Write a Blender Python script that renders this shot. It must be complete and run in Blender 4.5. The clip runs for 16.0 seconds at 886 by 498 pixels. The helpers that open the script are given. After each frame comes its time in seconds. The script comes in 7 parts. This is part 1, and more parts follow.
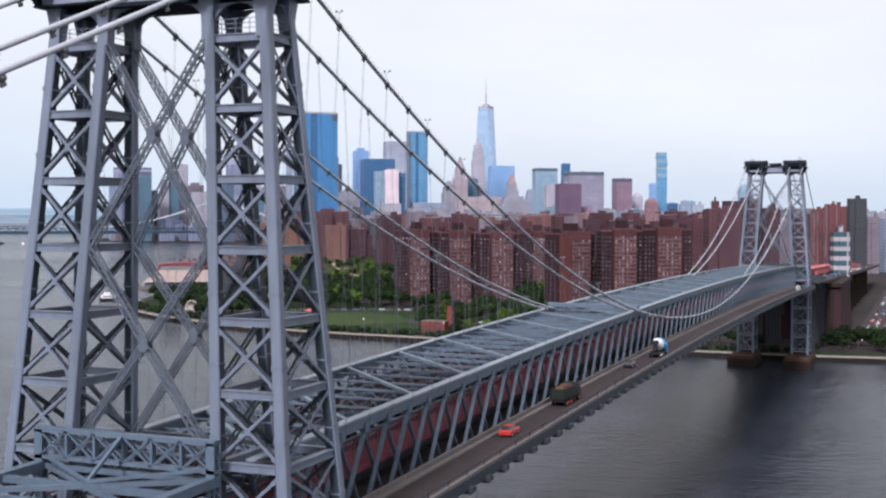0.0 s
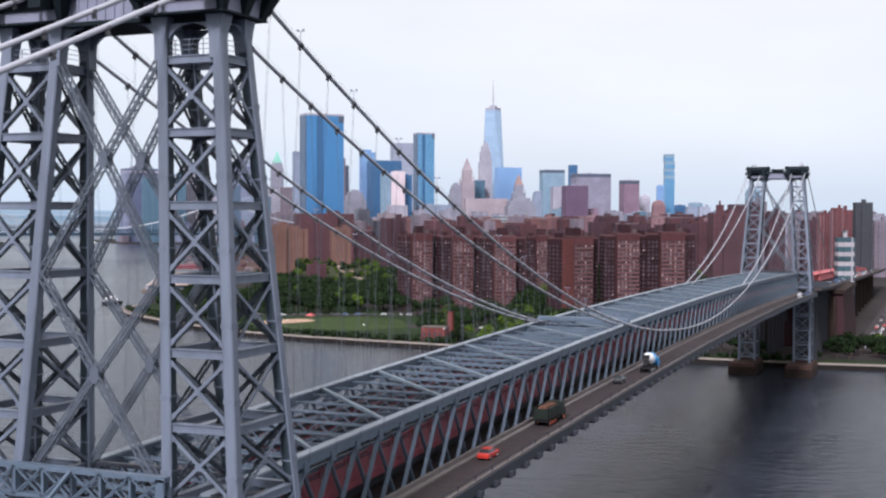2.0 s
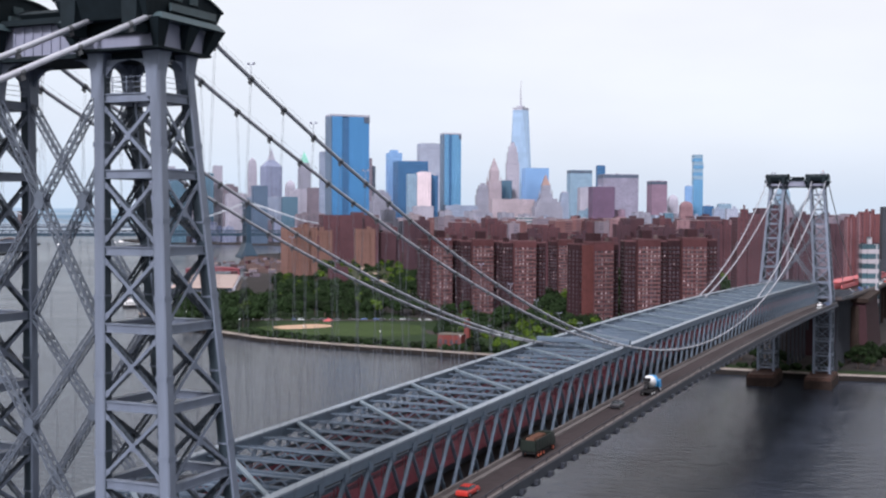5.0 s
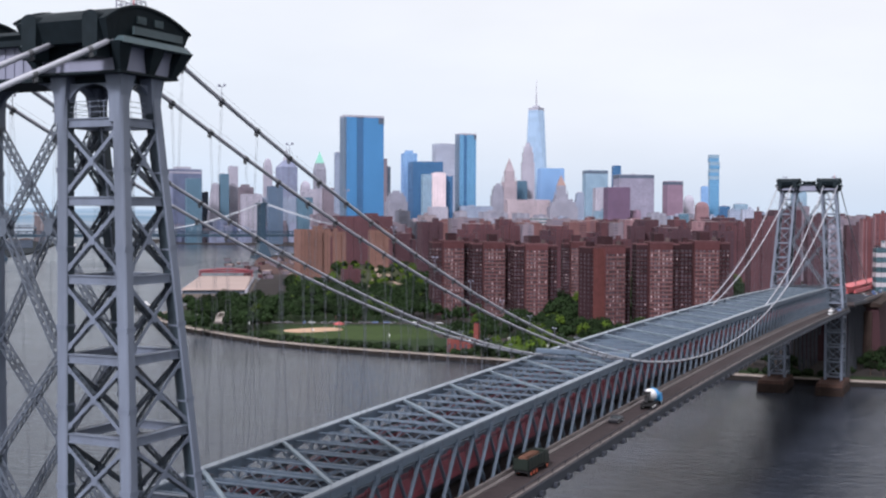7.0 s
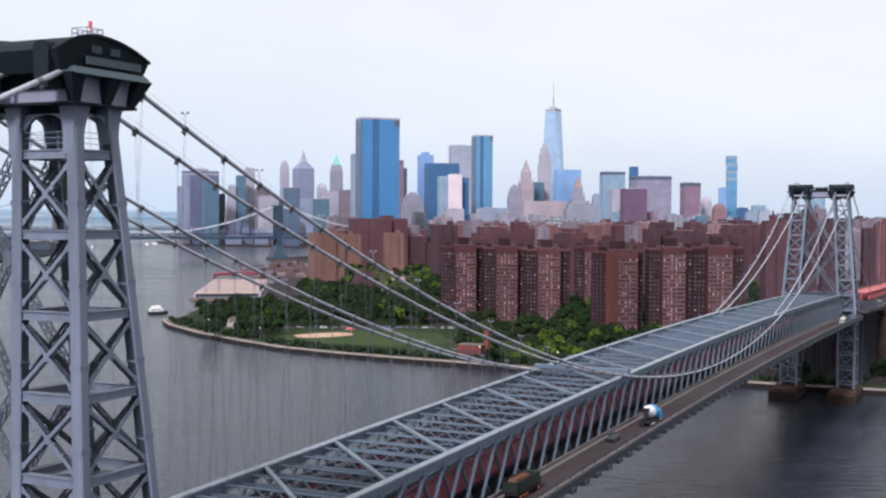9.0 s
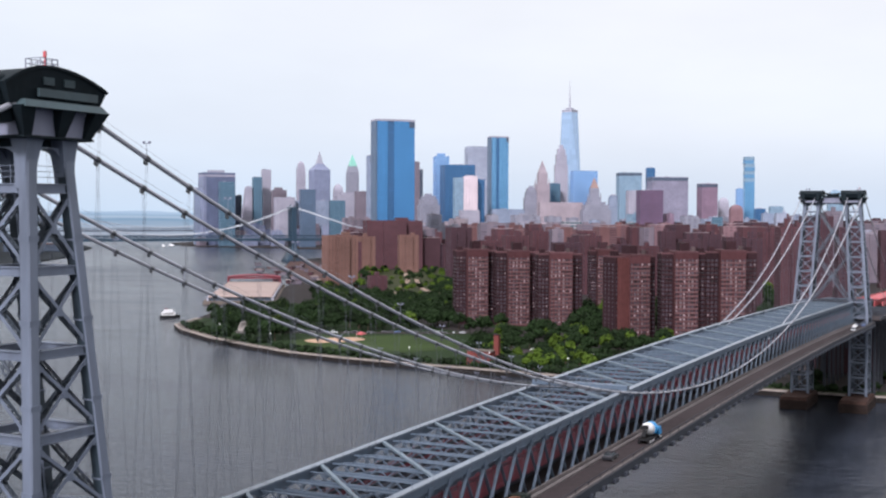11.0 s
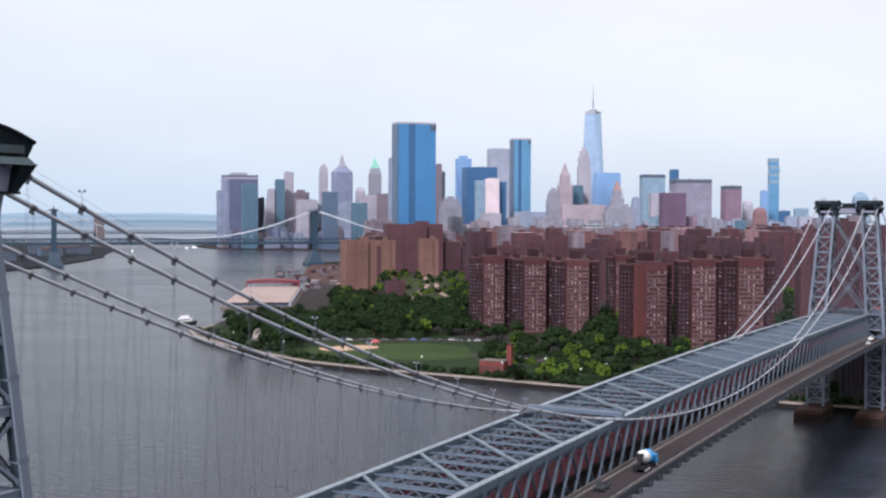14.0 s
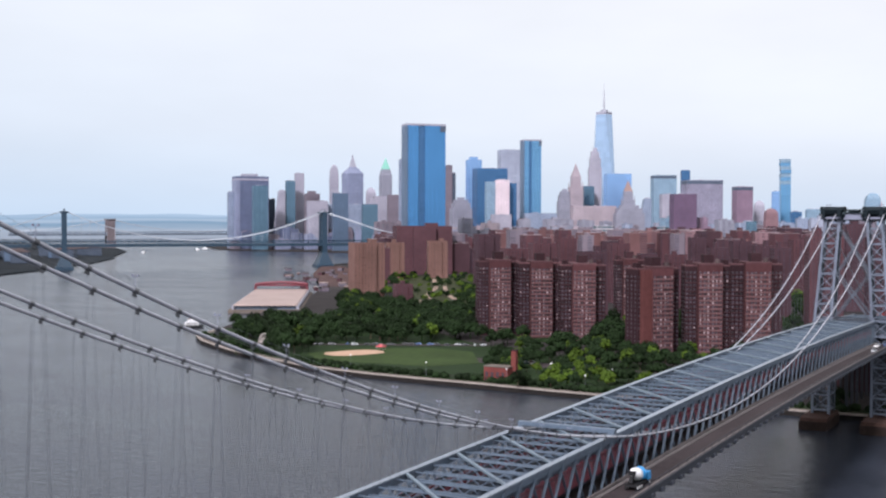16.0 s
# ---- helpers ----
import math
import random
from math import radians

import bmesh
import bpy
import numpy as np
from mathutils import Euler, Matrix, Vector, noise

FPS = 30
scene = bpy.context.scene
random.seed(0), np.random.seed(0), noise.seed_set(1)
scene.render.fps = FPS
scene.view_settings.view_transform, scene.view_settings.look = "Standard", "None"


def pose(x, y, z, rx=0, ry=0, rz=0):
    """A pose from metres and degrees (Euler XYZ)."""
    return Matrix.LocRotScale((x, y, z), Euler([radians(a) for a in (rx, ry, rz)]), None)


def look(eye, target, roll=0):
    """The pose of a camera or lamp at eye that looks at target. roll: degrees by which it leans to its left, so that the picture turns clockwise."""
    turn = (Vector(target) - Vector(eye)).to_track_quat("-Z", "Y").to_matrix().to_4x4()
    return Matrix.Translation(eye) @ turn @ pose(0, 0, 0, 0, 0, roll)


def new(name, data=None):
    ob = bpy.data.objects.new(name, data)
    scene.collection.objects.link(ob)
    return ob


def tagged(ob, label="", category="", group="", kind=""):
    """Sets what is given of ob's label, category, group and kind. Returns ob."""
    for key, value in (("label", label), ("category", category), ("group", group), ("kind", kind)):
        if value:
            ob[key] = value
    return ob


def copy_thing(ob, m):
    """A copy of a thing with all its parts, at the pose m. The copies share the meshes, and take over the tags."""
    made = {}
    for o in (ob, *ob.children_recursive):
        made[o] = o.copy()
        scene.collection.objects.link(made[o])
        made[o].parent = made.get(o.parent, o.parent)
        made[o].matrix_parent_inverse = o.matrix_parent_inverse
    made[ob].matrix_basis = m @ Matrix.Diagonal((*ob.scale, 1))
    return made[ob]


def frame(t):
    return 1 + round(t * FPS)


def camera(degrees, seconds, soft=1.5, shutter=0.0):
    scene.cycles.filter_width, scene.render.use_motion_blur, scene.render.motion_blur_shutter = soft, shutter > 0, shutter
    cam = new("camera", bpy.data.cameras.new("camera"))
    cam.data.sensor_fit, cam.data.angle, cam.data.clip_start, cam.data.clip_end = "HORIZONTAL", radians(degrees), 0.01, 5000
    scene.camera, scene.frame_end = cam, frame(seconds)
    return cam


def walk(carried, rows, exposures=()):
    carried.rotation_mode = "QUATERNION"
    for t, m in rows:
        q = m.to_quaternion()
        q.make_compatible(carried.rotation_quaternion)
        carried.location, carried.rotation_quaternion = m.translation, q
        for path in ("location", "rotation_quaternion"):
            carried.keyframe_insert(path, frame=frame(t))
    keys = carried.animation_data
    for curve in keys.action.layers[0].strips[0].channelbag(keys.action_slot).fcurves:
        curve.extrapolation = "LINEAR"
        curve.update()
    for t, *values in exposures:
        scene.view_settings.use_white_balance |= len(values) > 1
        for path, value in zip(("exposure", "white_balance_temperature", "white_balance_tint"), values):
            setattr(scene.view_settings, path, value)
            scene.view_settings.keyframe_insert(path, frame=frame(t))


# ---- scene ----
cam = camera(40.207, 16.0, soft=2.3)


def view(x, y, z, yaw, pitch, roll):
    """A camera pose: yaw to the left of the bridge's axis, pitch upwards, roll."""
    return pose(x, y, z, 0, 0, yaw - 90) @ pose(0, 0, 0, 90 + pitch) @ pose(0, 0, 0, 0, 0, roll)


PATH = [
    (0.0, view(-99.07, -69.40, 69.45, 22.073, -1.584, 0.104)),
    (0.5, view(-98.01, -69.97, 69.94, 22.109, -1.568, 0.109)),
    (1.0, view(-96.49, -70.74, 70.63, 22.174, -1.552, 0.121)),
    (1.5, view(-95.35, -71.26, 71.15, 22.278, -1.544, 0.146)),
    (2.0, view(-93.88, -72.01, 71.90, 22.471, -1.549, 0.177)),
    (2.5, view(-92.71, -72.57, 72.47, 22.644, -1.559, 0.212)),
    (3.0, view(-91.24, -73.34, 73.18, 22.881, -1.544, 0.248)),
    (3.5, view(-90.21, -73.91, 73.71, 23.072, -1.548, 0.275)),
    (4.0, view(-88.74, -74.67, 74.48, 23.335, -1.575, 0.289)),
    (6.5, view(-82.72, -77.98, 77.85, 24.458, -1.625, 0.283)),
    (7.0, view(-81.75, -78.55, 78.41, 24.640, -1.634, 0.281)),
    (7.5, view(-80.41, -79.39, 79.20, 24.908, -1.627, 0.277)),
    (8.0, view(-79.18, -80.04, 79.89, 25.124, -1.621, 0.268)),
    (8.5, view(-78.18, -80.64, 80.46, 25.307, -1.621, 0.261)),
    (9.0, view(-77.02, -81.30, 81.16, 25.507, -1.613, 0.250)),
    (11.5, view(-71.07, -84.49, 84.71, 26.556, -1.599, 0.199)),
    (12.0, view(-69.88, -85.14, 85.46, 26.769, -1.589, 0.195)),
    (12.5, view(-68.76, -85.81, 86.17, 26.971, -1.584, 0.196)),
    (13.0, view(-67.61, -86.51, 86.90, 27.170, -1.577, 0.184)),
    (13.5, view(-66.30, -87.00, 87.58, 27.341, -1.577, 0.176)),
    (14.0, view(-64.95, -87.58, 88.31, 27.518, -1.578, 0.183)),
    (14.5, view(-63.80, -88.23, 89.06, 27.690, -1.588, 0.188)),
    (15.0, view(-62.79, -88.94, 89.75, 27.859, -1.576, 0.181)),
    (15.5, view(-61.78, -89.56, 90.43, 27.975, -1.580, 0.164)),
    (16.0, view(-60.79, -90.21, 91.15, 28.092, -1.577, 0.142)),
]
walk(cam, PATH, [(0.0, 0.0, 6330, 12), (16.0, 0.0, 6330, 12)])

# ---------- world, sun, exposure ----------
def sky_world():
    w = bpy.data.worlds.new("overcast_sky")
    scene.world = w
    w.use_nodes = True
    nt = w.node_tree
    nd, ln = nt.nodes, nt.links
    nd.clear()
    out = nd.new("ShaderNodeOutputWorld")
    sky = nd.new("ShaderNodeTexSky")
    sky.sky_type = "NISHITA"
    sky.sun_disc = False
    sky.sun_elevation = radians(38)
    sky.sun_rotation = radians(-93)
    sky.dust_density = 3.0
    bg_sky = nd.new("ShaderNodeBackground")
    bg_sky.inputs[1].default_value = 0.10
    ln.new(sky.outputs[0], bg_sky.inputs[0])
    # cloud sheet: white overhead, thinner and bluer towards the horizon
    geo = nd.new("ShaderNodeTexCoord")
    sep = nd.new("ShaderNodeSeparateXYZ")
    ln.new(geo.outputs["Generated"], sep.inputs[0])
    ramp = nd.new("ShaderNodeValToRGB")
    ramp.color_ramp.elements[0].position, ramp.color_ramp.elements[0].color = 0.0, (0.68, 0.79, 0.93, 1)
    ramp.color_ramp.elements[1].position, ramp.color_ramp.elements[1].color = 0.30, (1.0, 0.98, 0.985, 1)
    e = ramp.color_ramp.elements.new(0.07)
    e.color = (0.86, 0.90, 0.975, 1)
    e = ramp.color_ramp.elements.new(0.15)
    e.color = (0.94, 0.955, 0.99, 1)
    ln.new(sep.outputs[2], ramp.inputs[0])
    # the cloud thins towards the harbour, to the south-west
    side = nd.new("ShaderNodeMapRange")
    side.inputs[1].default_value, side.inputs[2].default_value = 0.3, 0.95
    side.inputs[3].default_value, side.inputs[4].default_value = 0.0, 0.42
    ln.new(sep.outputs[1], side.inputs[0])
    low = nd.new("ShaderNodeMapRange")
    low.inputs[1].default_value, low.inputs[2].default_value = 0.0, 0.34
    low.inputs[3].default_value, low.inputs[4].default_value = 1.0, 0.0
    ln.new(sep.outputs[2], low.inputs[0])
    both = nd.new("ShaderNodeMath")
    both.operation = "MULTIPLY"
    ln.new(side.outputs[0], both.inputs[0])
    ln.new(low.outputs[0], both.inputs[1])
    thin = nd.new("ShaderNodeMix")
    thin.data_type = "RGBA"
    ln.new(both.outputs[0], thin.inputs[0])
    ln.new(ramp.outputs[0], thin.inputs[6])
    thin.inputs[7].default_value = (0.52, 0.72, 0.93, 1)
    noise_tex = nd.new("ShaderNodeTexNoise")
    noise_tex.inputs["Scale"].default_value = 2.6
    noise_tex.inputs["Detail"].default_value = 5
    stretch = nd.new("ShaderNodeMapping")
    stretch.inputs["Scale"].default_value = (1, 1, 3.2)
    ln.new(geo.outputs["Generated"], stretch.inputs[0])
    ln.new(stretch.outputs[0], noise_tex.inputs[0])
    soft = nd.new("ShaderNodeMapRange")
    soft.inputs[1].default_value, soft.inputs[2].default_value = 0.3, 0.7
    soft.inputs[3].default_value, soft.inputs[4].default_value = 0.99, 1.12
    ln.new(noise_tex.outputs[0], soft.inputs[0])
    bg_cloud = nd.new("ShaderNodeBackground")
    ln.new(thin.outputs[2], bg_cloud.inputs[0])
    ln.new(soft.outputs[0], bg_cloud.inputs[1])
    mix = nd.new("ShaderNodeMixShader")
    mix.inputs[0].default_value = 0.9
    ln.new(bg_sky.outputs[0], mix.inputs[1])
    ln.new(bg_cloud.outputs[0], mix.inputs[2])
    ln.new(mix.outputs[0], out.inputs[0])


sky_world()
sun = bpy.data.lights.new("sun", "SUN")
sun.energy, sun.angle, sun.color = 4.6, radians(9), (0.99, 0.955, 0.985)
new("sun", sun).matrix_world = look((-220, -12, 172), (0, 0, 0))
scene.view_settings.exposure = 0.0


# ---------- mesh and material helpers ----------
class Shape:
    """Collects solid pieces into one mesh."""

    def __init__(self):
        self.v, self.f = [], []

    def add(self, verts, faces):
        k = len(self.v)
        self.v.extend(tuple(p) for p in verts)
        self.f.extend(tuple(i + k for i in f) for f in faces)
        return self

    def box(self, x0, x1, y0, y1, z0, z1):
        return self.add([(x0, y0, z0), (x1, y0, z0), (x1, y1, z0), (x0, y1, z0), (x0, y0, z1), (x1, y0, z1), (x1, y1, z1), (x0, y1, z1)],
                        [(3, 2, 1, 0), (4, 5, 6, 7), (0, 1, 5, 4), (1, 2, 6, 5), (2, 3, 7, 6), (3, 0, 4, 7)])

    def block(self, cx, cy, z0, sx, sy, h, rot=0.0):
        """A box on its base, turned by rot radians."""
        c, s = math.cos(rot), math.sin(rot)
        base = [(cx + c * a * sx / 2 - s * b * sy / 2, cy + s * a * sx / 2 + c * b * sy / 2) for a, b in ((-1, -1), (1, -1), (1, 1), (-1, 1))]
        return self.prism(base, z0, z0 + h)

    def prism(self, base, z0, z1, top=None):
        n = len(base)
        top = top or base
        verts = [(x, y, z0) for x, y in base] + [(x, y, z1) for x, y in top]
        faces = [tuple(range(n - 1, -1, -1)), tuple(range(n, 2 * n))] + [(i, (i + 1) % n, n + (i + 1) % n, n + i) for i in range(n)]
        return self.add(verts, faces)

    def beam(self, p, q, w, h, up=(0, 0, 1), cut=0.0):
        """A bar from p to q, w wide and h high; cut: its chamfer."""
        p, q = Vector(p), Vector(q)
        d = (q - p).normalized()
        u = Vector(up)
        if abs(d.dot(u)) > 0.98:
            u = Vector((1, 0, 0))
        s = d.cross(u).normalized()
        u = s.cross(d)
        a, b = w / 2, h / 2
        ring = [(-a, -b), (a, -b), (a, b), (-a, b)]
        if cut:
            ring = [(-a + cut, -b), (a - cut, -b), (a, -b + cut), (a, b - cut), (a - cut, b), (-a + cut, b), (-a, b - cut), (-a, -b + cut)]
        n = len(ring)
        verts = [p + s * i + u * j for i, j in ring] + [q + s * i + u * j for i, j in ring]
        return self.add(verts, [tuple(range(n - 1, -1, -1)), tuple(range(n, 2 * n))] + [(i, (i + 1) % n, n + (i + 1) % n, n + i) for i in range(n)])

    def tube(self, pts, r, n=8, r_end=None):
        k = len(self.v)
        m = len(pts)
        for i, p in enumerate(pts):
            a, b = Vector(pts[max(i - 1, 0)]), Vector(pts[min(i + 1, m - 1)])
            d = (b - a).normalized()
            u = Vector((0, 0, 1)) if abs(d.z) < 0.95 else Vector((1, 0, 0))
            s = d.cross(u).normalized()
            u = s.cross(d)
            rr = r if r_end is None else r + (r_end - r) * i / (m - 1)
            for j in range(n):
                t = 2 * math.pi * j / n
                self.v.append(tuple(Vector(p) + s * (rr * math.cos(t)) + u * (rr * math.sin(t))))
        for i in range(m - 1):
            for j in range(n):
                self.f.append((k + i * n + j, k + i * n + (j + 1) % n, k + (i + 1) * n + (j + 1) % n, k + (i + 1) * n + j))
        self.f.append(tuple(k + j for j in reversed(range(n))))
        self.f.append(tuple(k + (m - 1) * n + j for j in range(n)))
        return self

    def sweep(self, pts, y0, y1, dz0, dz1):
        """One continuous bar of rectangular section along points (x, z)."""
        k = len(self.v)
        for x, z in pts:
            self.v += [(x, y0, z + dz0), (x, y1, z + dz0), (x, y1, z + dz1), (x, y0, z + dz1)]
        for i in range(len(pts) - 1):
            a = k + 4 * i
            self.f += [(a + j, a + 4 + j, a + 4 + (j + 1) % 4, a + (j + 1) % 4) for j in range(4)]
        e = k + 4 * (len(pts) - 1)
        self.f += [(k, k + 1, k + 2, k + 3), (e + 3, e + 2, e + 1, e)]
        return self

    def laced(self, p, q, w, h, up, step, bar=0.14):
        """A laced member: two flanges h deep and w apart, with zigzag lacing on its two open sides."""
        p, q, u = Vector(p), Vector(q), Vector(up)
        d = q - p
        length = d.length
        d.normalize()
        s = d.cross(u).normalized()
        u = s.cross(d)
        for k in (-1, 1):
            self.beam(p + s * k * (w / 2 - bar / 2), q + s * k * (w / 2 - bar / 2), bar, h, u)
        n = max(2, round(length / step))
        for k in (-1, 1):
            o = u * k * (h / 2 - 0.03)
            for i in range(n):
                a = p + d * (length * i / n) + s * (w / 2 - bar) * (1 if i % 2 else -1) + o
                b = p + d * (length * (i + 1) / n) + s * (w / 2 - bar) * (-1 if i % 2 else 1) + o
                self.beam(a, b, bar, 0.05, u)
        return self

    def lattice(self, p, q, w, h, up, step, bar=0.11):
        """An open box member: four corner angles with zigzag lacing on all four sides."""
        p, q, u = Vector(p), Vector(q), Vector(up)
        d = q - p
        length = d.length
        d.normalize()
        s = d.cross(u).normalized()
        u = s.cross(d)
        for i in (-1, 1):
            for j in (-1, 1):
                o = s * i * (w / 2 - bar / 2) + u * j * (h / 2 - bar / 2)
                self.beam(p + o, q + o, bar, bar, u)
        n = max(2, round(length / step))
        for axis, across, a, b in ((u, s, h / 2, w / 2 - bar), (s, u, w / 2, h / 2 - bar)):
            for k in (-1, 1):
                for i in range(n):
                    for flip in (-1, 1):
                        e = flip * (1 if i % 2 else -1)
                        o = axis * (k * (a - 0.02 - 0.02 * (flip > 0)))
                        self.beam(p + d * (length * i / n) - across * (b * e) + o, p + d * (length * (i + 1) / n) + across * (b * e) + o, 0.07, 0.03, axis)
        return self

    def mesh(self, name, material):
        me = bpy.data.meshes.new(name)
        me.from_pydata(self.v, [], self.f)
        me.materials.append(material)
        return me


def part(name, shape, material, parent=None, label="", smooth=False):
    me = shape if isinstance(shape, bpy.types.Mesh) else shape.mesh(name, material)
    if smooth:
        me.polygons.foreach_set("use_smooth", [True] * len(me.polygons))
    ob = new(name, me)
    ob.parent = parent
    if label:
        ob["label"] = label
    return ob


def thing(name, label, category, group="", kind="", at=(0, 0, 0)):
    ob = new(name)
    ob.location = at
    ob.empty_display_size = 0.5
    return tagged(ob, label, category, group, kind)


def stuff(ob):
    ob["kind"] = "stuff"
    return ob


def material(name, color, rough=0.6, metal=0.0, vary=0.18, grain=0.8, stain=0.06, bump=0.0, random_tone=0.0, streak=False, island=0.0):
    """A surface with grain and larger stains, at sizes given in cycles a metre."""
    m = bpy.data.materials.new(name)
    m.use_nodes = True
    nt = m.node_tree
    nd, ln = nt.nodes, nt.links
    b = nd["Principled BSDF"]
    b.inputs["Roughness"].default_value, b.inputs["Metallic"].default_value = rough, metal
    b.inputs["Specular IOR Level"].default_value = 0.5 if rough < 0.65 else 0.12
    geo = nd.new("ShaderNodeNewGeometry")
    fine = nd.new("ShaderNodeTexNoise")
    fine.inputs["Scale"].default_value, fine.inputs["Detail"].default_value = grain, 6
    wide = nd.new("ShaderNodeTexNoise")
    wide.inputs["Scale"].default_value, wide.inputs["Detail"].default_value = stain, 4
    src = geo.outputs["Position"]
    if streak:
        mp = nd.new("ShaderNodeMapping")
        mp.inputs["Scale"].default_value = (1, 1, 0.15)
        ln.new(src, mp.inputs[0])
        src = mp.outputs[0]
    ln.new(src, fine.inputs[0])
    ln.new(src, wide.inputs[0])
    add = nd.new("ShaderNodeMath")
    ln.new(fine.outputs[0], add.inputs[0])
    ln.new(wide.outputs[0], add.inputs[1])
    mr = nd.new("ShaderNodeMapRange")
    mr.inputs[1].default_value, mr.inputs[2].default_value = 0.6, 1.4
    mr.inputs[3].default_value, mr.inputs[4].default_value = 1 - vary, 1 + vary
    ln.new(add.outputs[0], mr.inputs[0])
    value = mr.outputs[0]
    for amount, node, sock in ((random_tone, "ShaderNodeObjectInfo", "Random"), (island, "ShaderNodeNewGeometry", "Random Per Island")):
        if amount:
            oi = nd.new(node)
            r2 = nd.new("ShaderNodeMapRange")
            r2.inputs[3].default_value, r2.inputs[4].default_value = 1 - amount, 1 + amount
            ln.new(oi.outputs[sock], r2.inputs[0])
            mul = nd.new("ShaderNodeMath")
            mul.operation = "MULTIPLY"
            ln.new(value, mul.inputs[0])
            ln.new(r2.outputs[0], mul.inputs[1])
            value = mul.outputs[0]
    sc = nd.new("ShaderNodeVectorMath")
    sc.operation = "SCALE"
    sc.inputs[0].default_value = color
    ln.new(value, sc.inputs["Scale"])
    ln.new(sc.outputs[0], b.inputs["Base Color"])
    if bump:
        bp = nd.new("ShaderNodeBump")
        bp.inputs["Strength"].default_value, bp.inputs["Distance"].default_value = 0.6, bump
        ln.new(fine.outputs[0], bp.inputs["Height"])
        ln.new(bp.outputs[0], b.inputs["Normal"])
    return m


def facade(name, wall, glass, floor=3.6, bay=3.2, share=0.6, rough=0.35, tall=0.55, metal=0.0, gloss=0.5):
    """A far facade: rows of window openings in a wall, by height and by run along the face."""
    m = bpy.data.materials.new(name)
    m.use_nodes = True
    nt = m.node_tree
    nd, ln = nt.nodes, nt.links
    b = nd["Principled BSDF"]
    b.inputs["Metallic"].default_value = metal
    b.inputs["Specular IOR Level"].default_value = gloss
    tc = nd.new("ShaderNodeTexCoord")
    sep = nd.new("ShaderNodeSeparateXYZ")
    ln.new(tc.outputs["Object"], sep.inputs[0])

    def math_node(op, a, c=None):
        n = nd.new("ShaderNodeMath")
        n.operation = op
        for i, v in enumerate((a, c)):
            if v is None:
                continue
            if isinstance(v, (int, float)):
                n.inputs[i].default_value = v
            else:
                ln.new(v, n.inputs[i])
        return n.outputs[0]
    run = math_node("ADD", sep.outputs[0], sep.outputs[1])
    fz, fr = math_node("MULTIPLY", sep.outputs[2], 1 / floor), math_node("MULTIPLY", run, 1 / bay)
    row = math_node("LESS_THAN", math_node("FRACT", fz), tall)
    col = math_node("LESS_THAN", math_node("FRACT", fr), share)
    win = math_node("MULTIPLY", row, col)
    cell = nd.new("ShaderNodeCombineXYZ")
    ln.new(math_node("FLOOR", fz), cell.inputs[0])
    ln.new(math_node("FLOOR", fr), cell.inputs[1])
    wn = nd.new("ShaderNodeTexWhiteNoise")
    ln.new(cell.outputs[0], wn.inputs[0])
    tone = nd.new("ShaderNodeMapRange")
    tone.inputs[3].default_value, tone.inputs[4].default_value = (0.92, 1.09) if metal else (0.7, 1.25)
    ln.new(wn.outputs[0], tone.inputs[0])
    gl = nd.new("ShaderNodeVectorMath")
    gl.operation = "SCALE"
    gl.inputs[0].default_value = glass
    ln.new(tone.outputs[0], gl.inputs["Scale"])
    ns = nd.new("ShaderNodeTexNoise")
    ns.inputs["Scale"].default_value = 0.03
    ns.inputs["Detail"].default_value = 5
    ln.new(tc.outputs["Object"], ns.inputs[0])
    wt = nd.new("ShaderNodeMapRange")
    wt.inputs[1].default_value, wt.inputs[2].default_value = 0.3, 0.7
    wt.inputs[3].default_value, wt.inputs[4].default_value = (0.84, 1.12) if metal else (0.8, 1.2)
    ln.new(ns.outputs[0], wt.inputs[0])
    wl = nd.new("ShaderNodeVectorMath")
    wl.operation = "SCALE"
    wl.inputs[0].default_value = wall
    ln.new(wt.outputs[0], wl.inputs["Scale"])
    mx = nd.new("ShaderNodeMix")
    mx.data_type = "RGBA"
    ln.new(win, mx.inputs[0])
    ln.new(wl.outputs[0], mx.inputs[6])
    ln.new(gl.outputs[0], mx.inputs[7])
    ln.new(mx.outputs[2], b.inputs["Base Color"])
    rg = nd.new("ShaderNodeMapRange")
    rg.inputs[3].default_value, rg.inputs[4].default_value = 0.75, rough
    ln.new(win, rg.inputs[0])
    ln.new(rg.outputs[0], b.inputs["Roughness"])
    return m


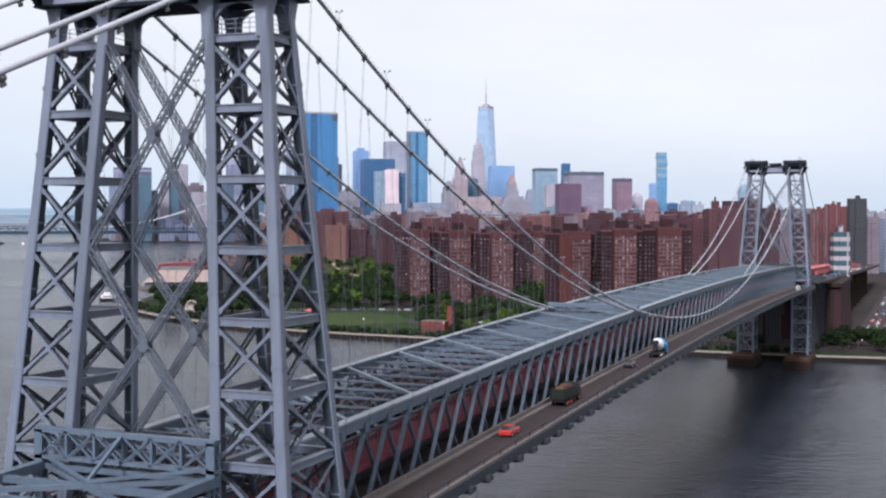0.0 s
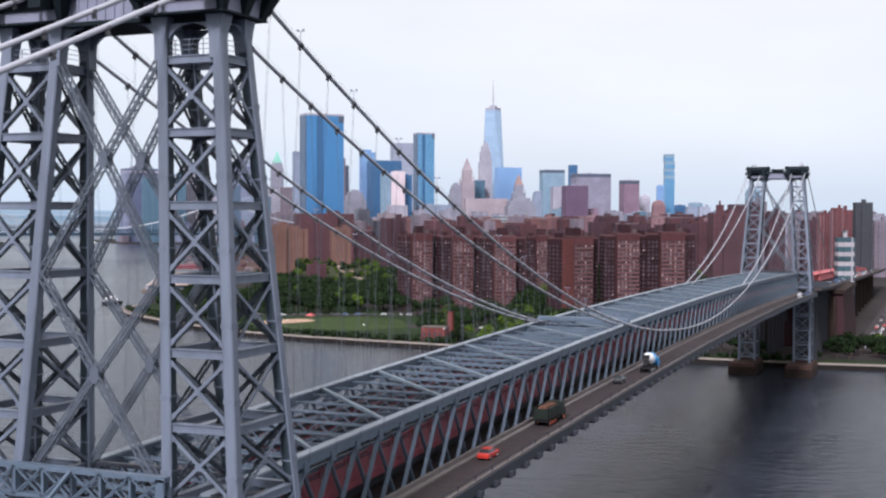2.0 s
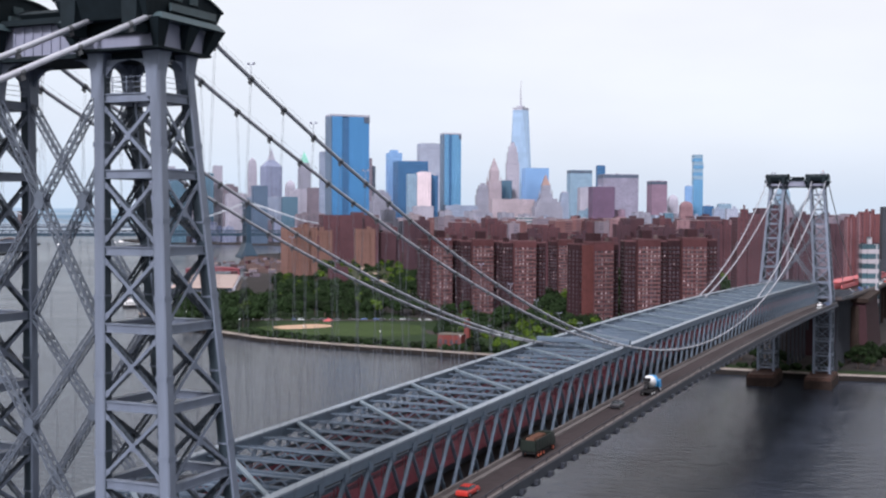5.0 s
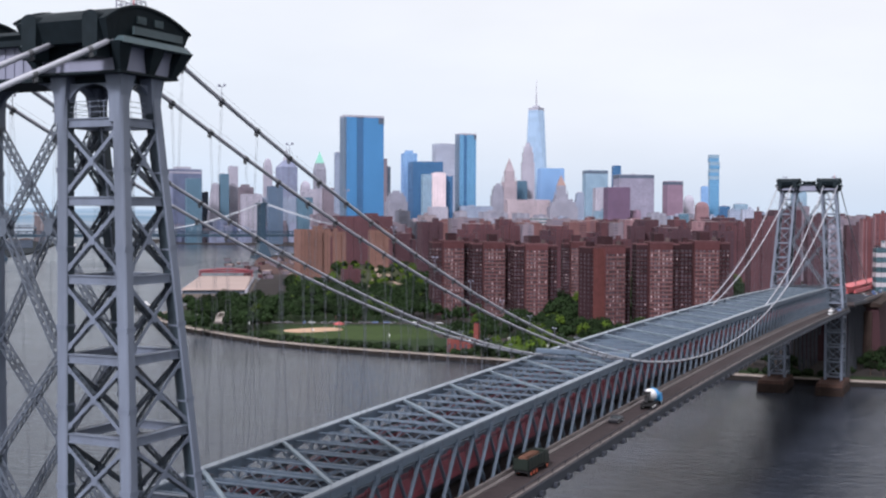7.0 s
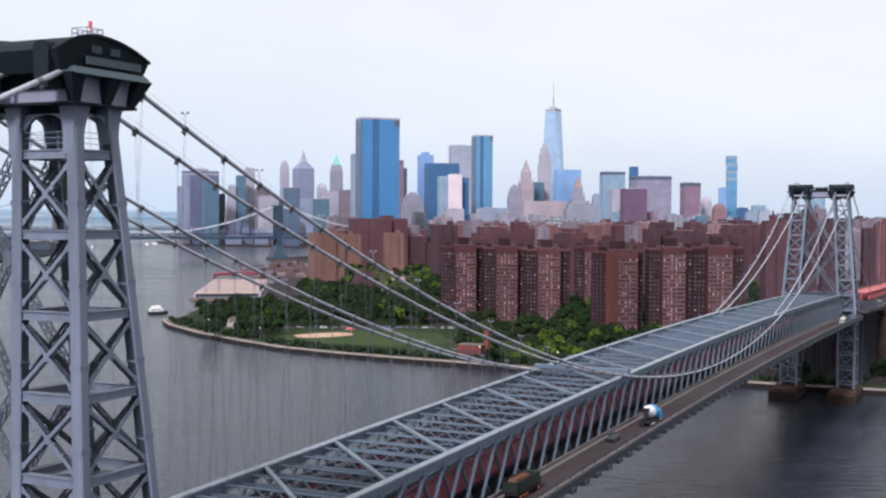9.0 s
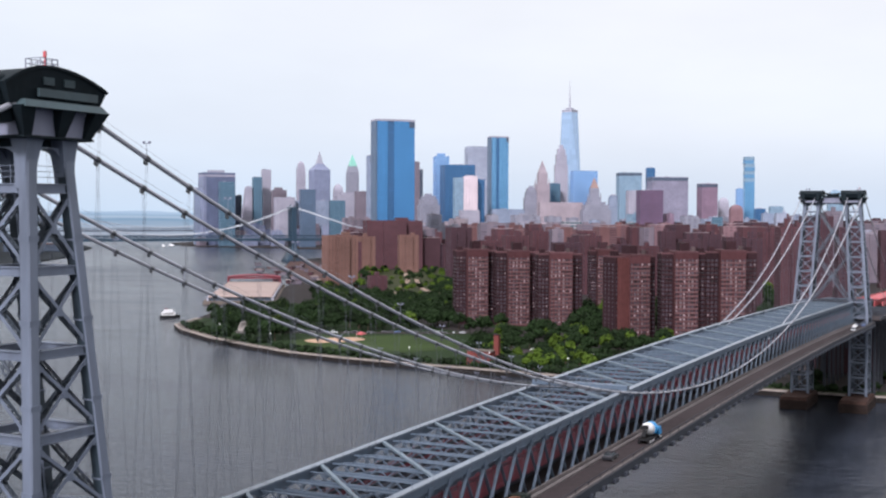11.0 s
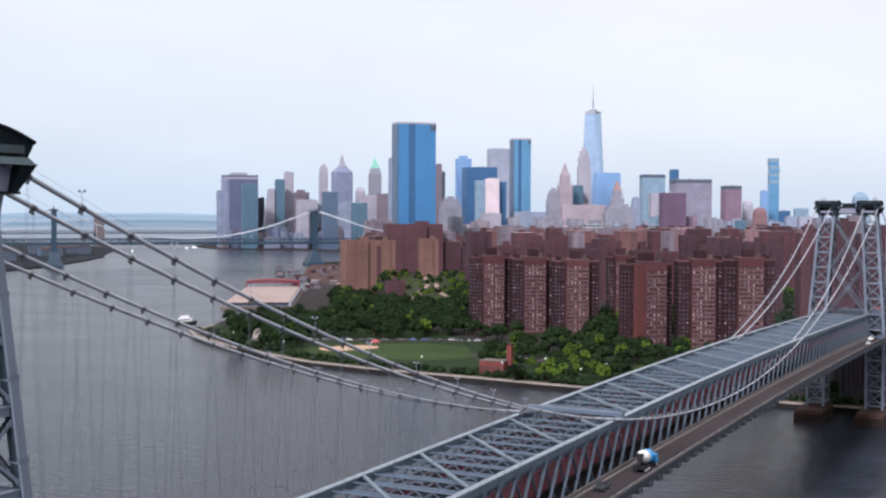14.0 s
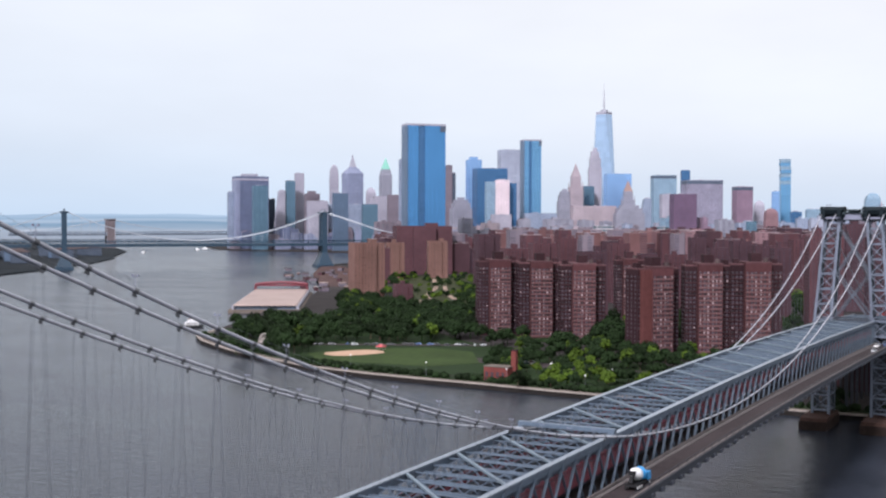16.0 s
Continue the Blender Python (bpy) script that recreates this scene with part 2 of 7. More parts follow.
def water_material():
    m = bpy.data.materials.new("river_water")
    m.use_nodes = True
    nt = m.node_tree
    nd, ln = nt.nodes, nt.links
    b = nd["Principled BSDF"]
    b.inputs["IOR"].default_value = 1.3
    b.inputs["Specular IOR Level"].default_value = 0.26
    b.inputs["Specular Tint"].default_value = (0.76, 0.87, 1.0, 1)
    geo = nd.new("ShaderNodeNewGeometry")
    mp = nd.new("ShaderNodeMapping")
    mp.inputs["Rotation"].default_value = (0, 0, radians(25))
    mp.inputs["Scale"].default_value = (1, 0.45, 1)
    ln.new(geo.outputs["Position"], mp.inputs[0])
    chop = nd.new("ShaderNodeTexNoise")
    chop.inputs["Scale"].default_value, chop.inputs["Detail"].default_value = 0.3, 8
    swell = nd.new("ShaderNodeTexNoise")
    swell.inputs["Scale"].default_value, swell.inputs["Detail"].default_value = 0.018, 4
    ln.new(mp.outputs[0], chop.inputs[0])
    ln.new(mp.outputs[0], swell.inputs[0])
    ramp = nd.new("ShaderNodeValToRGB")
    ramp.color_ramp.elements[0].position, ramp.color_ramp.elements[0].color = 0.35, (0.019, 0.0235, 0.032, 1)
    ramp.color_ramp.elements[1].position, ramp.color_ramp.elements[1].color = 0.68, (0.030, 0.0355, 0.049, 1)
    ln.new(swell.outputs[0], ramp.inputs[0])
    ln.new(ramp.outputs[0], b.inputs["Base Color"])
    calm = nd.new("ShaderNodeMapRange")
    calm.inputs[1].default_value, calm.inputs[2].default_value = 0.35, 0.68
    calm.inputs[3].default_value, calm.inputs[4].default_value = 0.18, 0.26
    ln.new(swell.outputs[0], calm.inputs[0])
    ln.new(calm.outputs[0], b.inputs["Roughness"])
    bp = nd.new("ShaderNodeBump")
    bp.inputs["Strength"].default_value, bp.inputs["Distance"].default_value = 0.7, 1.3
    ln.new(chop.outputs[0], bp.inputs["Height"])
    ln.new(bp.outputs[0], b.inputs["Normal"])
    return m


STEEL = material("grey_painted_steel", (0.124, 0.147, 0.197), 0.5, 0.0, 0.22, 1.2, 0.12, streak=True)
# darker steel copy for inner and under-deck members: shade put into its colour
STEEL_SHADE = material("shaded_weathered_steel", (0.018, 0.022, 0.033), 0.6, 0.0, 0.25, 1.0, 0.15, streak=True)
# portal braces, darker than the tower steel
PORTAL_PAINT = material("darker_brace_paint", (0.077, 0.093, 0.122), 0.55, 0.0, 0.3, 1.2, 0.12)
# lattice behind the straps: grime and the recess's shade in one dark colour
LATTICE = material("grimy_shaded_lattice", (0.042, 0.054, 0.07), 0.6, 0.0, 0.35, 1.5, 0.2)
# teal of the columns' inward faces, with the leg's inner shade in the colour
INNER_SHADE_PAINT = material("shaded_teal_paint", (0.018, 0.03, 0.042), 0.6, 0.0, 0.3, 1.0, 0.15, streak=True)
TRUSS_STEEL = material("blue_grey_truss_paint", (0.082, 0.114, 0.158), 0.5, 0.0, 0.2, 0.9, 0.1)
CAP_STEEL = material("dark_green_cap_paint", (0.009, 0.0145, 0.0185), 0.7, 0.0, 0.3, 1.5, 0.3)
CAP_TRIM = material("grey_green_trim_paint", (0.036, 0.06, 0.07), 0.55, 0.0, 0.25, 1.5, 0.3)
PANEL = material("pale_grey_panel", (0.19, 0.2, 0.27), 0.55, 0.0, 0.12, 1.0, 0.2, streak=True)
# cover plates far paler than the truss: sky sheen put into the colour
COVER = material("sky_sheen_cover_plate", (0.2, 0.235, 0.28), 0.45, 0.0, 0.18, 0.9, 0.1)
BRACE = material("pale_blue_brace_paint", (0.14, 0.185, 0.225), 0.5, 0.0, 0.15, 0.9, 0.1)
CABLE = material("pale_cable_wrap", (0.36, 0.37, 0.42), 0.45, 0.0, 0.12, 2.0, 0.2)
BAND = material("dark_cast_band", (0.1, 0.105, 0.115), 0.5, 0.2, 0.2, 3.0, 0.3)
ROPE = material("galvanised_rope", (0.11, 0.118, 0.145), 0.5, 0.3, 0.15, 2.0, 0.2)
ASPHALT = material("worn_asphalt", (0.046, 0.037, 0.039), 0.85, 0.0, 0.3, 0.7, 0.03, 0.02)
CONCRETE = material("pale_concrete", (0.145, 0.13, 0.13), 0.8, 0.0, 0.2, 0.8, 0.05, 0.02)
COPING = material("pale_coping_stone", (0.27, 0.235, 0.215), 0.8, 0.0, 0.25, 0.5, 0.05, 0.02)
SHELL = material("white_stage_shell", (0.55, 0.5, 0.47), 0.6, 0.0, 0.08, 0.5, 0.1)
RED = material("red_walkway_paint", (0.155, 0.027, 0.042), 0.55, 0.0, 0.25, 1.0, 0.08)
STONE = material("brown_pier_stone", (0.03, 0.0205, 0.018), 0.85, 0.0, 0.4, 0.6, 0.1, 0.1)
PIER_CAP = material("reddish_pier_stone", (0.062, 0.036, 0.03), 0.85, 0.0, 0.4, 0.6, 0.15, 0.1)
QUAY_STONE = material("stained_quay_stone", (0.017, 0.0145, 0.0135), 0.85, 0.0, 0.4, 0.4, 0.05, 0.05)
QUAY = material("quay_concrete", (0.13, 0.108, 0.095), 0.85, 0.0, 0.25, 0.4, 0.03, 0.05)
LAND = material("city_ground", (0.03, 0.026, 0.026), 0.9, 0.0, 0.5, 0.05, 0.006)
GRASS = material("park_lawn", (0.014, 0.028, 0.009), 0.9, 0.0, 0.3, 0.3, 0.02, 0.05)
SAND = material("infield_sand", (0.42, 0.28, 0.2), 0.9, 0.0, 0.12, 0.5, 0.05)
LEAF = material("green_foliage", (0.0098, 0.0195, 0.0066), 0.8, 0.0, 0.55, 0.5, 0.045, random_tone=0.4, island=0.12)
LEAF_LIGHT = material("light_foliage", (0.046, 0.076, 0.010), 0.8, 0.0, 0.45, 0.5, 0.045, random_tone=0.35, island=0.12)
BARK = material("tree_bark", (0.09, 0.065, 0.05), 0.9, 0.0, 0.3, 2.0, 0.3)
BRICK = material("red_brick", (0.068, 0.028, 0.031), 0.85, 0.0, 0.22, 0.35, 0.03, 0.02, random_tone=0.25)
BRICK_TAN = material("tan_brick", (0.09, 0.045, 0.05), 0.85, 0.0, 0.2, 0.35, 0.03, 0.02, random_tone=0.2)
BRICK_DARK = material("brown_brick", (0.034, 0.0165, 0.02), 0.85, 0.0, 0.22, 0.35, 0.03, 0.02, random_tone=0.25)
ROOF = material("roof_felt", (0.075, 0.055, 0.056), 0.9, 0.0, 0.4, 0.4, 0.05)
PANE = material("window_pane", (0.032, 0.026, 0.034), 0.3, 0.0, 0.1, 0.5, 0.05, island=0.9)
# brick of the corner tower's end wing, sunlight put into the red
BRICK_SUNLIT = material("sunlit_red_brick", (0.09, 0.033, 0.032), 0.85, 0.0, 0.22, 0.35, 0.03, 0.02)
BRICK_PINK = material("pinkish_spandrel_brick", (0.135, 0.074, 0.077), 0.85, 0.0, 0.2, 0.35, 0.03, 0.02)
BRICK_RED = material("bright_red_brick", (0.145, 0.042, 0.038), 0.85, 0.0, 0.2, 0.5, 0.1, 0.02)
BLIND = material("pale_window_frame", (0.25, 0.19, 0.2), 0.5, 0.0, 0.1, 0.5, 0.05, island=0.6)
WHITE = material("white_paint", (0.75, 0.75, 0.76), 0.5, 0.0, 0.08, 1.0, 0.1)
BLACK = material("black_rubber", (0.02, 0.02, 0.022), 0.8, 0.0, 0.2, 3.0, 0.3)
GLASS_DARK = material("dark_car_glass", (0.03, 0.035, 0.04), 0.1, 0.0, 0.05, 1.0, 0.1)
MIXER_BLUE = material("blue_drum_paint", (0.03, 0.25, 0.55), 0.4, 0.0, 0.1, 1.0, 0.1)
TRUCK_GREEN = material("dark_green_truck_paint", (0.011, 0.017, 0.014), 0.4, 0.0, 0.2, 1.0, 0.1)
RUST = material("rusty_load", (0.1, 0.05, 0.035), 0.9, 0.0, 0.4, 1.5, 0.4, 0.05)
WHEEL_ORANGE = material("orange_wheel_paint", (0.55, 0.12, 0.06), 0.5, 0.0, 0.15, 2.0, 0.3)
RED_BRIGHT = material("bright_red_fence_paint", (0.42, 0.075, 0.085), 0.55, 0.0, 0.25, 0.5, 0.05)
WATER = water_material()

# ---------- the bridge ----------
SPAN = 487.7          # between tower centres
PANEL_LENGTH = SPAN / 80
TRUSS_Y = 9.6
CHORD_MID = 49.5      # top of the top chord at mid-span


def chord_z(x):
    """Top of the cambered top chord."""
    x = min(max(x, -30), SPAN + 30)
    return CHORD_MID - 0.54 * ((x - SPAN / 2) / 100) ** 2


def leg_y(z):
    """Centre of a tower leg from the axis."""
    return 9.56 + 0.070 * (80 - max(z, 40))


def leg_x(z):
    """Half the spacing of a leg's columns along the bridge."""
    return 2.61 + 0.070 * (80 - max(z, 34))


def half_y(z):
    """Half the spacing of a leg's columns across the bridge."""
    return 3.04 + 0.011 * (80 - max(z, 40))


COL = 1.08
LEVELS = [86.0 - 6.6 * i for i in range(13)]


def column_shape(sx, sy, leg):
    s = Shape()
    zs = [88.2, 80, 40, 34, 5.0]
    for a, b in zip(zs, zs[1:]):
        p = (sx * leg_x(a), leg * leg_y(a) + sy * half_y(a), a)
        q = (sx * leg_x(b), leg * leg_y(b) + sy * half_y(b), b)
        s.beam(p, q, COL, COL, (0, 1, 0), 0.12)
    # concave flared head
    y = leg * leg_y(90) + sy * half_y(90)
    n = 8
    for i in range(n):
        z0, z1 = 86.0 + 3.9 * i / n, 86.0 + 3.9 * (i + 1) / n
        w0, w1 = (COL + 0.02 + 0.7 * (k / n) ** 2.3 for k in (i, i + 1))
        x0, x1 = sx * leg_x(z0), sx * leg_x(z1)
        s.prism([(x0 - w0 / 2, y - w0 / 2), (x0 + w0 / 2, y - w0 / 2), (x0 + w0 / 2, y + w0 / 2), (x0 - w0 / 2, y + w0 / 2)], z0, z1,
                [(x1 - w1 / 2, y - w1 / 2), (x1 + w1 / 2, y - w1 / 2), (x1 + w1 / 2, y + w1 / 2), (x1 - w1 / 2, y + w1 / 2)])
    # splice plates
    for z in LEVELS[1:]:
        zz = z + 2.6
        x, y = sx * leg_x(zz), leg * leg_y(zz) + sy * half_y(zz)
        s.box(x - COL / 2 - 0.02, x + COL / 2 + 0.02, y - COL / 2 - 0.02, y + COL / 2 + 0.02, zz - 0.22, zz + 0.22)
    return s


def corner(sx, sy, leg, z):
    return Vector((sx * leg_x(z), leg * leg_y(z) + sy * half_y(z), z))


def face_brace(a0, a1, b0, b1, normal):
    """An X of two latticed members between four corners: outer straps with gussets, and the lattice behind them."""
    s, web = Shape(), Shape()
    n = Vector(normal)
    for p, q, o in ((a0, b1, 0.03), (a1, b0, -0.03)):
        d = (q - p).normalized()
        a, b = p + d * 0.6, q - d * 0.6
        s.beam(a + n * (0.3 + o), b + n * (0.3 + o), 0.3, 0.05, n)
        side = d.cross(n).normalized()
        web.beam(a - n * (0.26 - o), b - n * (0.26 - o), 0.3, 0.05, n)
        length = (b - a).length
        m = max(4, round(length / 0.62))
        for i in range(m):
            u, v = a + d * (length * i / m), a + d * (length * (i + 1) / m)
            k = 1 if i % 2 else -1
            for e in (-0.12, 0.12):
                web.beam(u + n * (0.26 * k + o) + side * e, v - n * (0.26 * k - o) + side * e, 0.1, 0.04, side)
    c = (a0 + a1 + b0 + b1) / 4
    s.beam(c + n * 0.35 - Vector((0, 0, 0.36)), c + n * 0.35 + Vector((0, 0, 0.36)), 0.6, 0.04, n)
    for p in (a0, a1, b0, b1):
        d = (c - p).normalized()
        s.beam(p + d * 0.5 + n * 0.35, p + d * 1.15 + n * 0.35, 0.46, 0.04, n)
    return s, web


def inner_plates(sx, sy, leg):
    """The two sides of a column that face into the leg, teal darkened for the shade inside."""
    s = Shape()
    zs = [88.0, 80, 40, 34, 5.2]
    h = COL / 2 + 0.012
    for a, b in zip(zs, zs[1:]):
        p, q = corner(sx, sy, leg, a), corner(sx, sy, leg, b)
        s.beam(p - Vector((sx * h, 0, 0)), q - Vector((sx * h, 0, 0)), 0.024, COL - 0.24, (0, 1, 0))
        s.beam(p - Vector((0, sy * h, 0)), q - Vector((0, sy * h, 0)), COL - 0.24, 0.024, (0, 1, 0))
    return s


def strut_shape(p, q, normal):
    """A plate girder between two columns, with flanges."""
    s = Shape()
    n = Vector(normal)
    d = (q - p).normalized()
    p, q = p + d * COL / 2, q - d * COL / 2
    s.beam(p, q, 0.5, 0.6)
    up = Vector((0, 0, 0.33))
    s.beam(p + up, q + up, 0.75, 0.1)
    s.beam(p - up, q - up, 0.75, 0.1)
    return s


def arch_bracket(a, mid, z0, z1, normal):
    """A curved bracket from a column to the crown of the arch below the cap."""
    s = Shape()
    n = Vector(normal) * 0.18
    steps = 14
    d = mid - a
    for i in range(steps + 1):
        t = i / steps
        off = 0.07 + 0.93 * (1 - math.sqrt(max(0.0, 1 - t * t)))
        z = z0 + (z1 - z0) * t
        e, o = Vector((a.x + d.x * off, a.y + d.y * off, z)), Vector((a.x, a.y, z))
        s.v += [tuple(o - n), tuple(e - n), tuple(e + n), tuple(o + n)]
    for i in range(steps):
        k = 4 * i
        s.f += [(k + j, k + (j + 1) % 4, k + 4 + (j + 1) % 4, k + 4 + j) for j in range(4)]
    k = 4 * steps
    s.f += [(3, 2, 1, 0), (k, k + 1, k + 2, k + 3)]
    return s


def hood_shape(y0, y1, x0, x1, base, crown, wing):
    """A saddle housing: an arched roof along the bridge over plate sides that lean outwards."""
    s = Shape()
    n = 14
    lower, upper = [], []
    for i in range(n + 1):
        t = i / n
        x = x0 + (x1 - x0) * t
        z = crown - (crown - wing) * ((t - 0.42) / (0.58 if t > 0.42 else 0.42)) ** 2
        upper.append((x, z))
        lower.append((x0 * 0.86 + (x1 - x0) * 0.86 * t, base))
    k = len(s.v)
    for y, lean in ((y0, 0.35), (y1, -0.35)):
        s.v += [(x, y + lean, z) for x, z in lower] + [(x, y, z) for x, z in upper]
    m = n + 1
    for i in range(n):
        s.f.append((k + i, k + i + 1, k + m + i + 1, k + m + i))
        s.f.append((k + 2 * m + i + 1, k + 2 * m + i, k + 3 * m + i, k + 3 * m + i + 1))
        s.f.append((k + m + i, k + m + i + 1, k + 3 * m + i + 1, k + 3 * m + i))
        s.f.append((k + i + 1, k + i, k + 2 * m + i, k + 2 * m + i + 1))
    s.f.append((k, k + m, k + 3 * m, k + 2 * m))
    s.f.append((k + n, k + 2 * m + n, k + 3 * m + n, k + m + n))
    # roof edge rib
    for y in (y0 - 0.05, y1 + 0.05):
        for (xa, za), (xb, zb) in zip(upper, upper[1:]):
            s.beam((xa, y, za + 0.02), (xb, y, zb + 0.02), 0.28, 0.22)
    return s


def bridge_tower():
    t = thing("bridge_tower", "tall grey steel lattice bridge tower with dark green caps", "bridge tower", "bridge towers")
    for leg in (-1, 1):
        for sx in (-1, 1):
            for sy in (-1, 1):
                column = part("column", column_shape(sx, sy, leg), STEEL, t)
                part("inner_plate", inner_plates(sx, sy, leg), INNER_SHADE_PAINT, column, "dark teal inner faces")
        faces = [(((sx, -1), (sx, 1)), (sx, 0, 0)) for sx in (-1, 1)] + [(((-1, sy), (1, sy)), (0, sy, 0)) for sy in (-1, 1)]
        for (ca, cb), nrm in faces:
            for i, z in enumerate(LEVELS):
                p, q = corner(*ca, leg, z), corner(*cb, leg, z)
                part("strut", strut_shape(p, q, nrm), STEEL, t)
                if i + 1 < len(LEVELS):
                    zb = LEVELS[i + 1]
                    bars, web = face_brace(corner(*ca, leg, z - 0.4), corner(*cb, leg, z - 0.4), corner(*ca, leg, zb + 0.4), corner(*cb, leg, zb + 0.4), nrm)
                    brace = part("cross_brace", bars, STEEL, t)
                    part("lattice", web, LATTICE, brace, "grimy lattice bars with shade in their colour")
            p, q = corner(*ca, leg, 88), corner(*cb, leg, 88)
            for e in (p, q):
                part("arch_bracket", arch_bracket(e, (p + q) / 2, 86.4, 89.3, nrm), STEEL, t)
        # floor diaphragms inside the leg
        for z in LEVELS[1:]:
            y = leg * leg_y(z)
            s = Shape()
            s.beam(corner(-1, -1, leg, z - 0.2), corner(1, 1, leg, z - 0.2), 1.2, 0.12)
            s.beam(corner(-1, 1, leg, z - 0.27), corner(1, -1, leg, z - 0.27), 1.2, 0.12)
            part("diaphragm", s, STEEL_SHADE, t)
        # entablature with pale panels and dark corbels
        yc = leg * leg_y(91)
        s = Shape()
        s.box(-3.85, 3.85, yc - 4.6, yc + 4.6, 89.9, 90.1)
        part("platform", s, CAP_STEEL, t)
        # added dark box: stands in for the shade below the overhang
        part("soffit", Shape().box(-1.7, 1.7, yc - 2.6, yc + 2.6, 89.3, 89.9), CAP_STEEL, t, "dark box for the shade under the cap")
        s = Shape()
        s.box(-3.3, 3.3, yc - 4.2, yc + 4.2, 90.1, 92.3)
        part("entablature", s, PANEL, t, "pale grey panelled band")
        for cx, cy, dx, dy in [(-3.3, -4.2, -1, -1), (3.3, -4.2, 1, -1), (-3.3, 4.2, -1, 1), (3.3, 4.2, 1, 1), (3.3, 0, 1, 0), (0.3, -4.2, 0, -1), (0.3, 4.2, 0, 1)]:
            s = Shape()
            s.prism([(cx - .4, yc + cy - .3), (cx + .4, yc + cy - .3), (cx + .4, yc + cy + .3), (cx - .4, yc + cy + .3)], 90.1, 92.3,
                    [(cx - .8 + dx * .8, yc + cy - .5 + dy * .7), (cx + .8 + dx * .8, yc + cy - .5 + dy * .7), (cx + .8 + dx * .8, yc + cy + .5 + dy * .7), (cx - .8 + dx * .8, yc + cy + .5 + dy * .7)])
            part("corbel", s, CAP_STEEL, t)
        part("apron", Shape().box(-3.55, -3.3, yc - 3.7, yc + 3.7, 91.2, 92.35), CAP_STEEL, t, "dark apron under the saddle ends")
        # hood over both saddles
        hood = part("hood", hood_shape(yc - 4.75, yc + 4.75, -5.8, 5.2, 92.3, 95.5, 94.0), CAP_STEEL, t, "dark green arched saddle housing")
        for k in (-1, 1):
            s = Shape()
            y = yc + k * 4.9
            s.prism([(-4.6, y - .7), (4.6, y - .7), (4.6, y + .7), (-4.6, y + .7)], 92.2, 92.8, [(-4.2, y - .25), (4.2, y - .25), (4.2, y + .25), (-4.2, y + .25)])
            part("cornice", s, CAP_TRIM, hood, "grey green cornice")
            part("name_board", Shape().box(-2.6, 3.9, y + k * 0.0 - 0.12, y + k * 0.0 + 0.12, 93.1, 93.75), CAP_TRIM, hood)
        for xa in (-1.9, 0.35):
            for k in (-1, 1):
                s = Shape()
                y = yc + k * 4.72
                s.box(xa, xa + 1.15, y - .06, y + .06, 94.1, 94.7)
                for j in range(5):
                    s.box(xa + 0.04 + j * 0.26, xa + 0.10 + j * 0.26, y - .1, y + .1, 94.12, 94.68)
                part("vent", s, CAP_TRIM, hood, "grey green vent grille")
        # domed saddle ends where the cables enter
        for k in (-1, 1):
            y = yc + k * 3.2
            for sx in (-1, 1):
                s = Shape()
                pts = []
                for i in range(9):
                    a = math.pi * i / 8
                    pts.append((0.8 * math.cos(a), 0.65 * math.sin(a)))
                ring = [(y + b, 94.1 + c) for b, c in pts] + [(y - 0.7, 91.0), (y + 0.7, 91.0)]
                xa, xb = (3.9, 5.15) if sx > 0 else (-4.3, -5.9)
                n = len(ring)
                s.add([(xa, b, c) for b, c in ring] + [(xb, b, c) for b, c in ring],
                      [tuple(range(n)), tuple(range(2 * n - 1, n - 1, -1))] + [(i, n + i, n + (i + 1) % n, (i + 1) % n) for i in range(n)])
                part("saddle_end", s, CAP_STEEL, t)
        # roof railing and beacon
        yr = yc + leg * 2.1
        for a in (-1, 1):
            for h in (95.75, 96.1, 96.5):
                part("roof_rail", Shape().beam((-0.35, yr + a * 0.8, h), (1.55, yr + a * 0.8, h), 0.06, 0.06), PANEL, t)
                part("roof_rail", Shape().beam((0.6 + a * 0.95, yr - 0.8, h), (0.6 + a * 0.95, yr + 0.8, h), 0.06, 0.06), PANEL, t)
            for x in (-0.35, 0.28, 0.92, 1.55):
                part("roof_post", Shape().beam((x, yr + a * 0.8, 95.1), (x, yr + a * 0.8, 96.5), 0.07, 0.07), PANEL, t)
        if leg < 0:
            s = Shape()
            s.tube([(0.95, yr, 95.2), (0.95, yr, 96.7)], 0.06).tube([(0.95, yr, 96.7), (0.95, yr, 97.2)], 0.15, 10)
            part("beacon", s, RED_BRIGHT, t, "red warning beacon")
        # service gallery railing under the arches
        for h in (0.5, 0.95, 1.4):
            z, e = 86.4 + h, leg_x(86)
            for sy in (-1, 1):
                part("gallery_rail", Shape().beam((-e, yc + sy * 3, z), (e, yc + sy * 3, z), 0.05, 0.05), STEEL, t)
            part("gallery_rail", Shape().beam((-e, yc - 3, z), (-e, yc + 3, z), 0.05, 0.05), STEEL, t)
        for j in range(5):
            part("gallery_post", Shape().beam((-leg_x(86), yc - 3 + 1.5 * j, 86.4), (-leg_x(86), yc - 3 + 1.5 * j, 87.85), 0.06, 0.06), STEEL, t)
    # portal between the legs
    yi = leg_y(91) - 4.2
    for sx in (-1, 1):
        x = sx * 2.6
        girder = part("portal_girder", Shape().box(x - 0.2, x + 0.2, -yi, yi, 89.9, 92.6), PANEL, t, "pale grey ribbed girder")
        for j in range(9):
            y = -yi + 2 * yi * (j + 0.5) / 9
            part("stiffener", Shape().box(x - 0.32, x + 0.32, y - 0.09, y + 0.09, 89.9, 92.6), PANEL, girder)
    s = Shape()
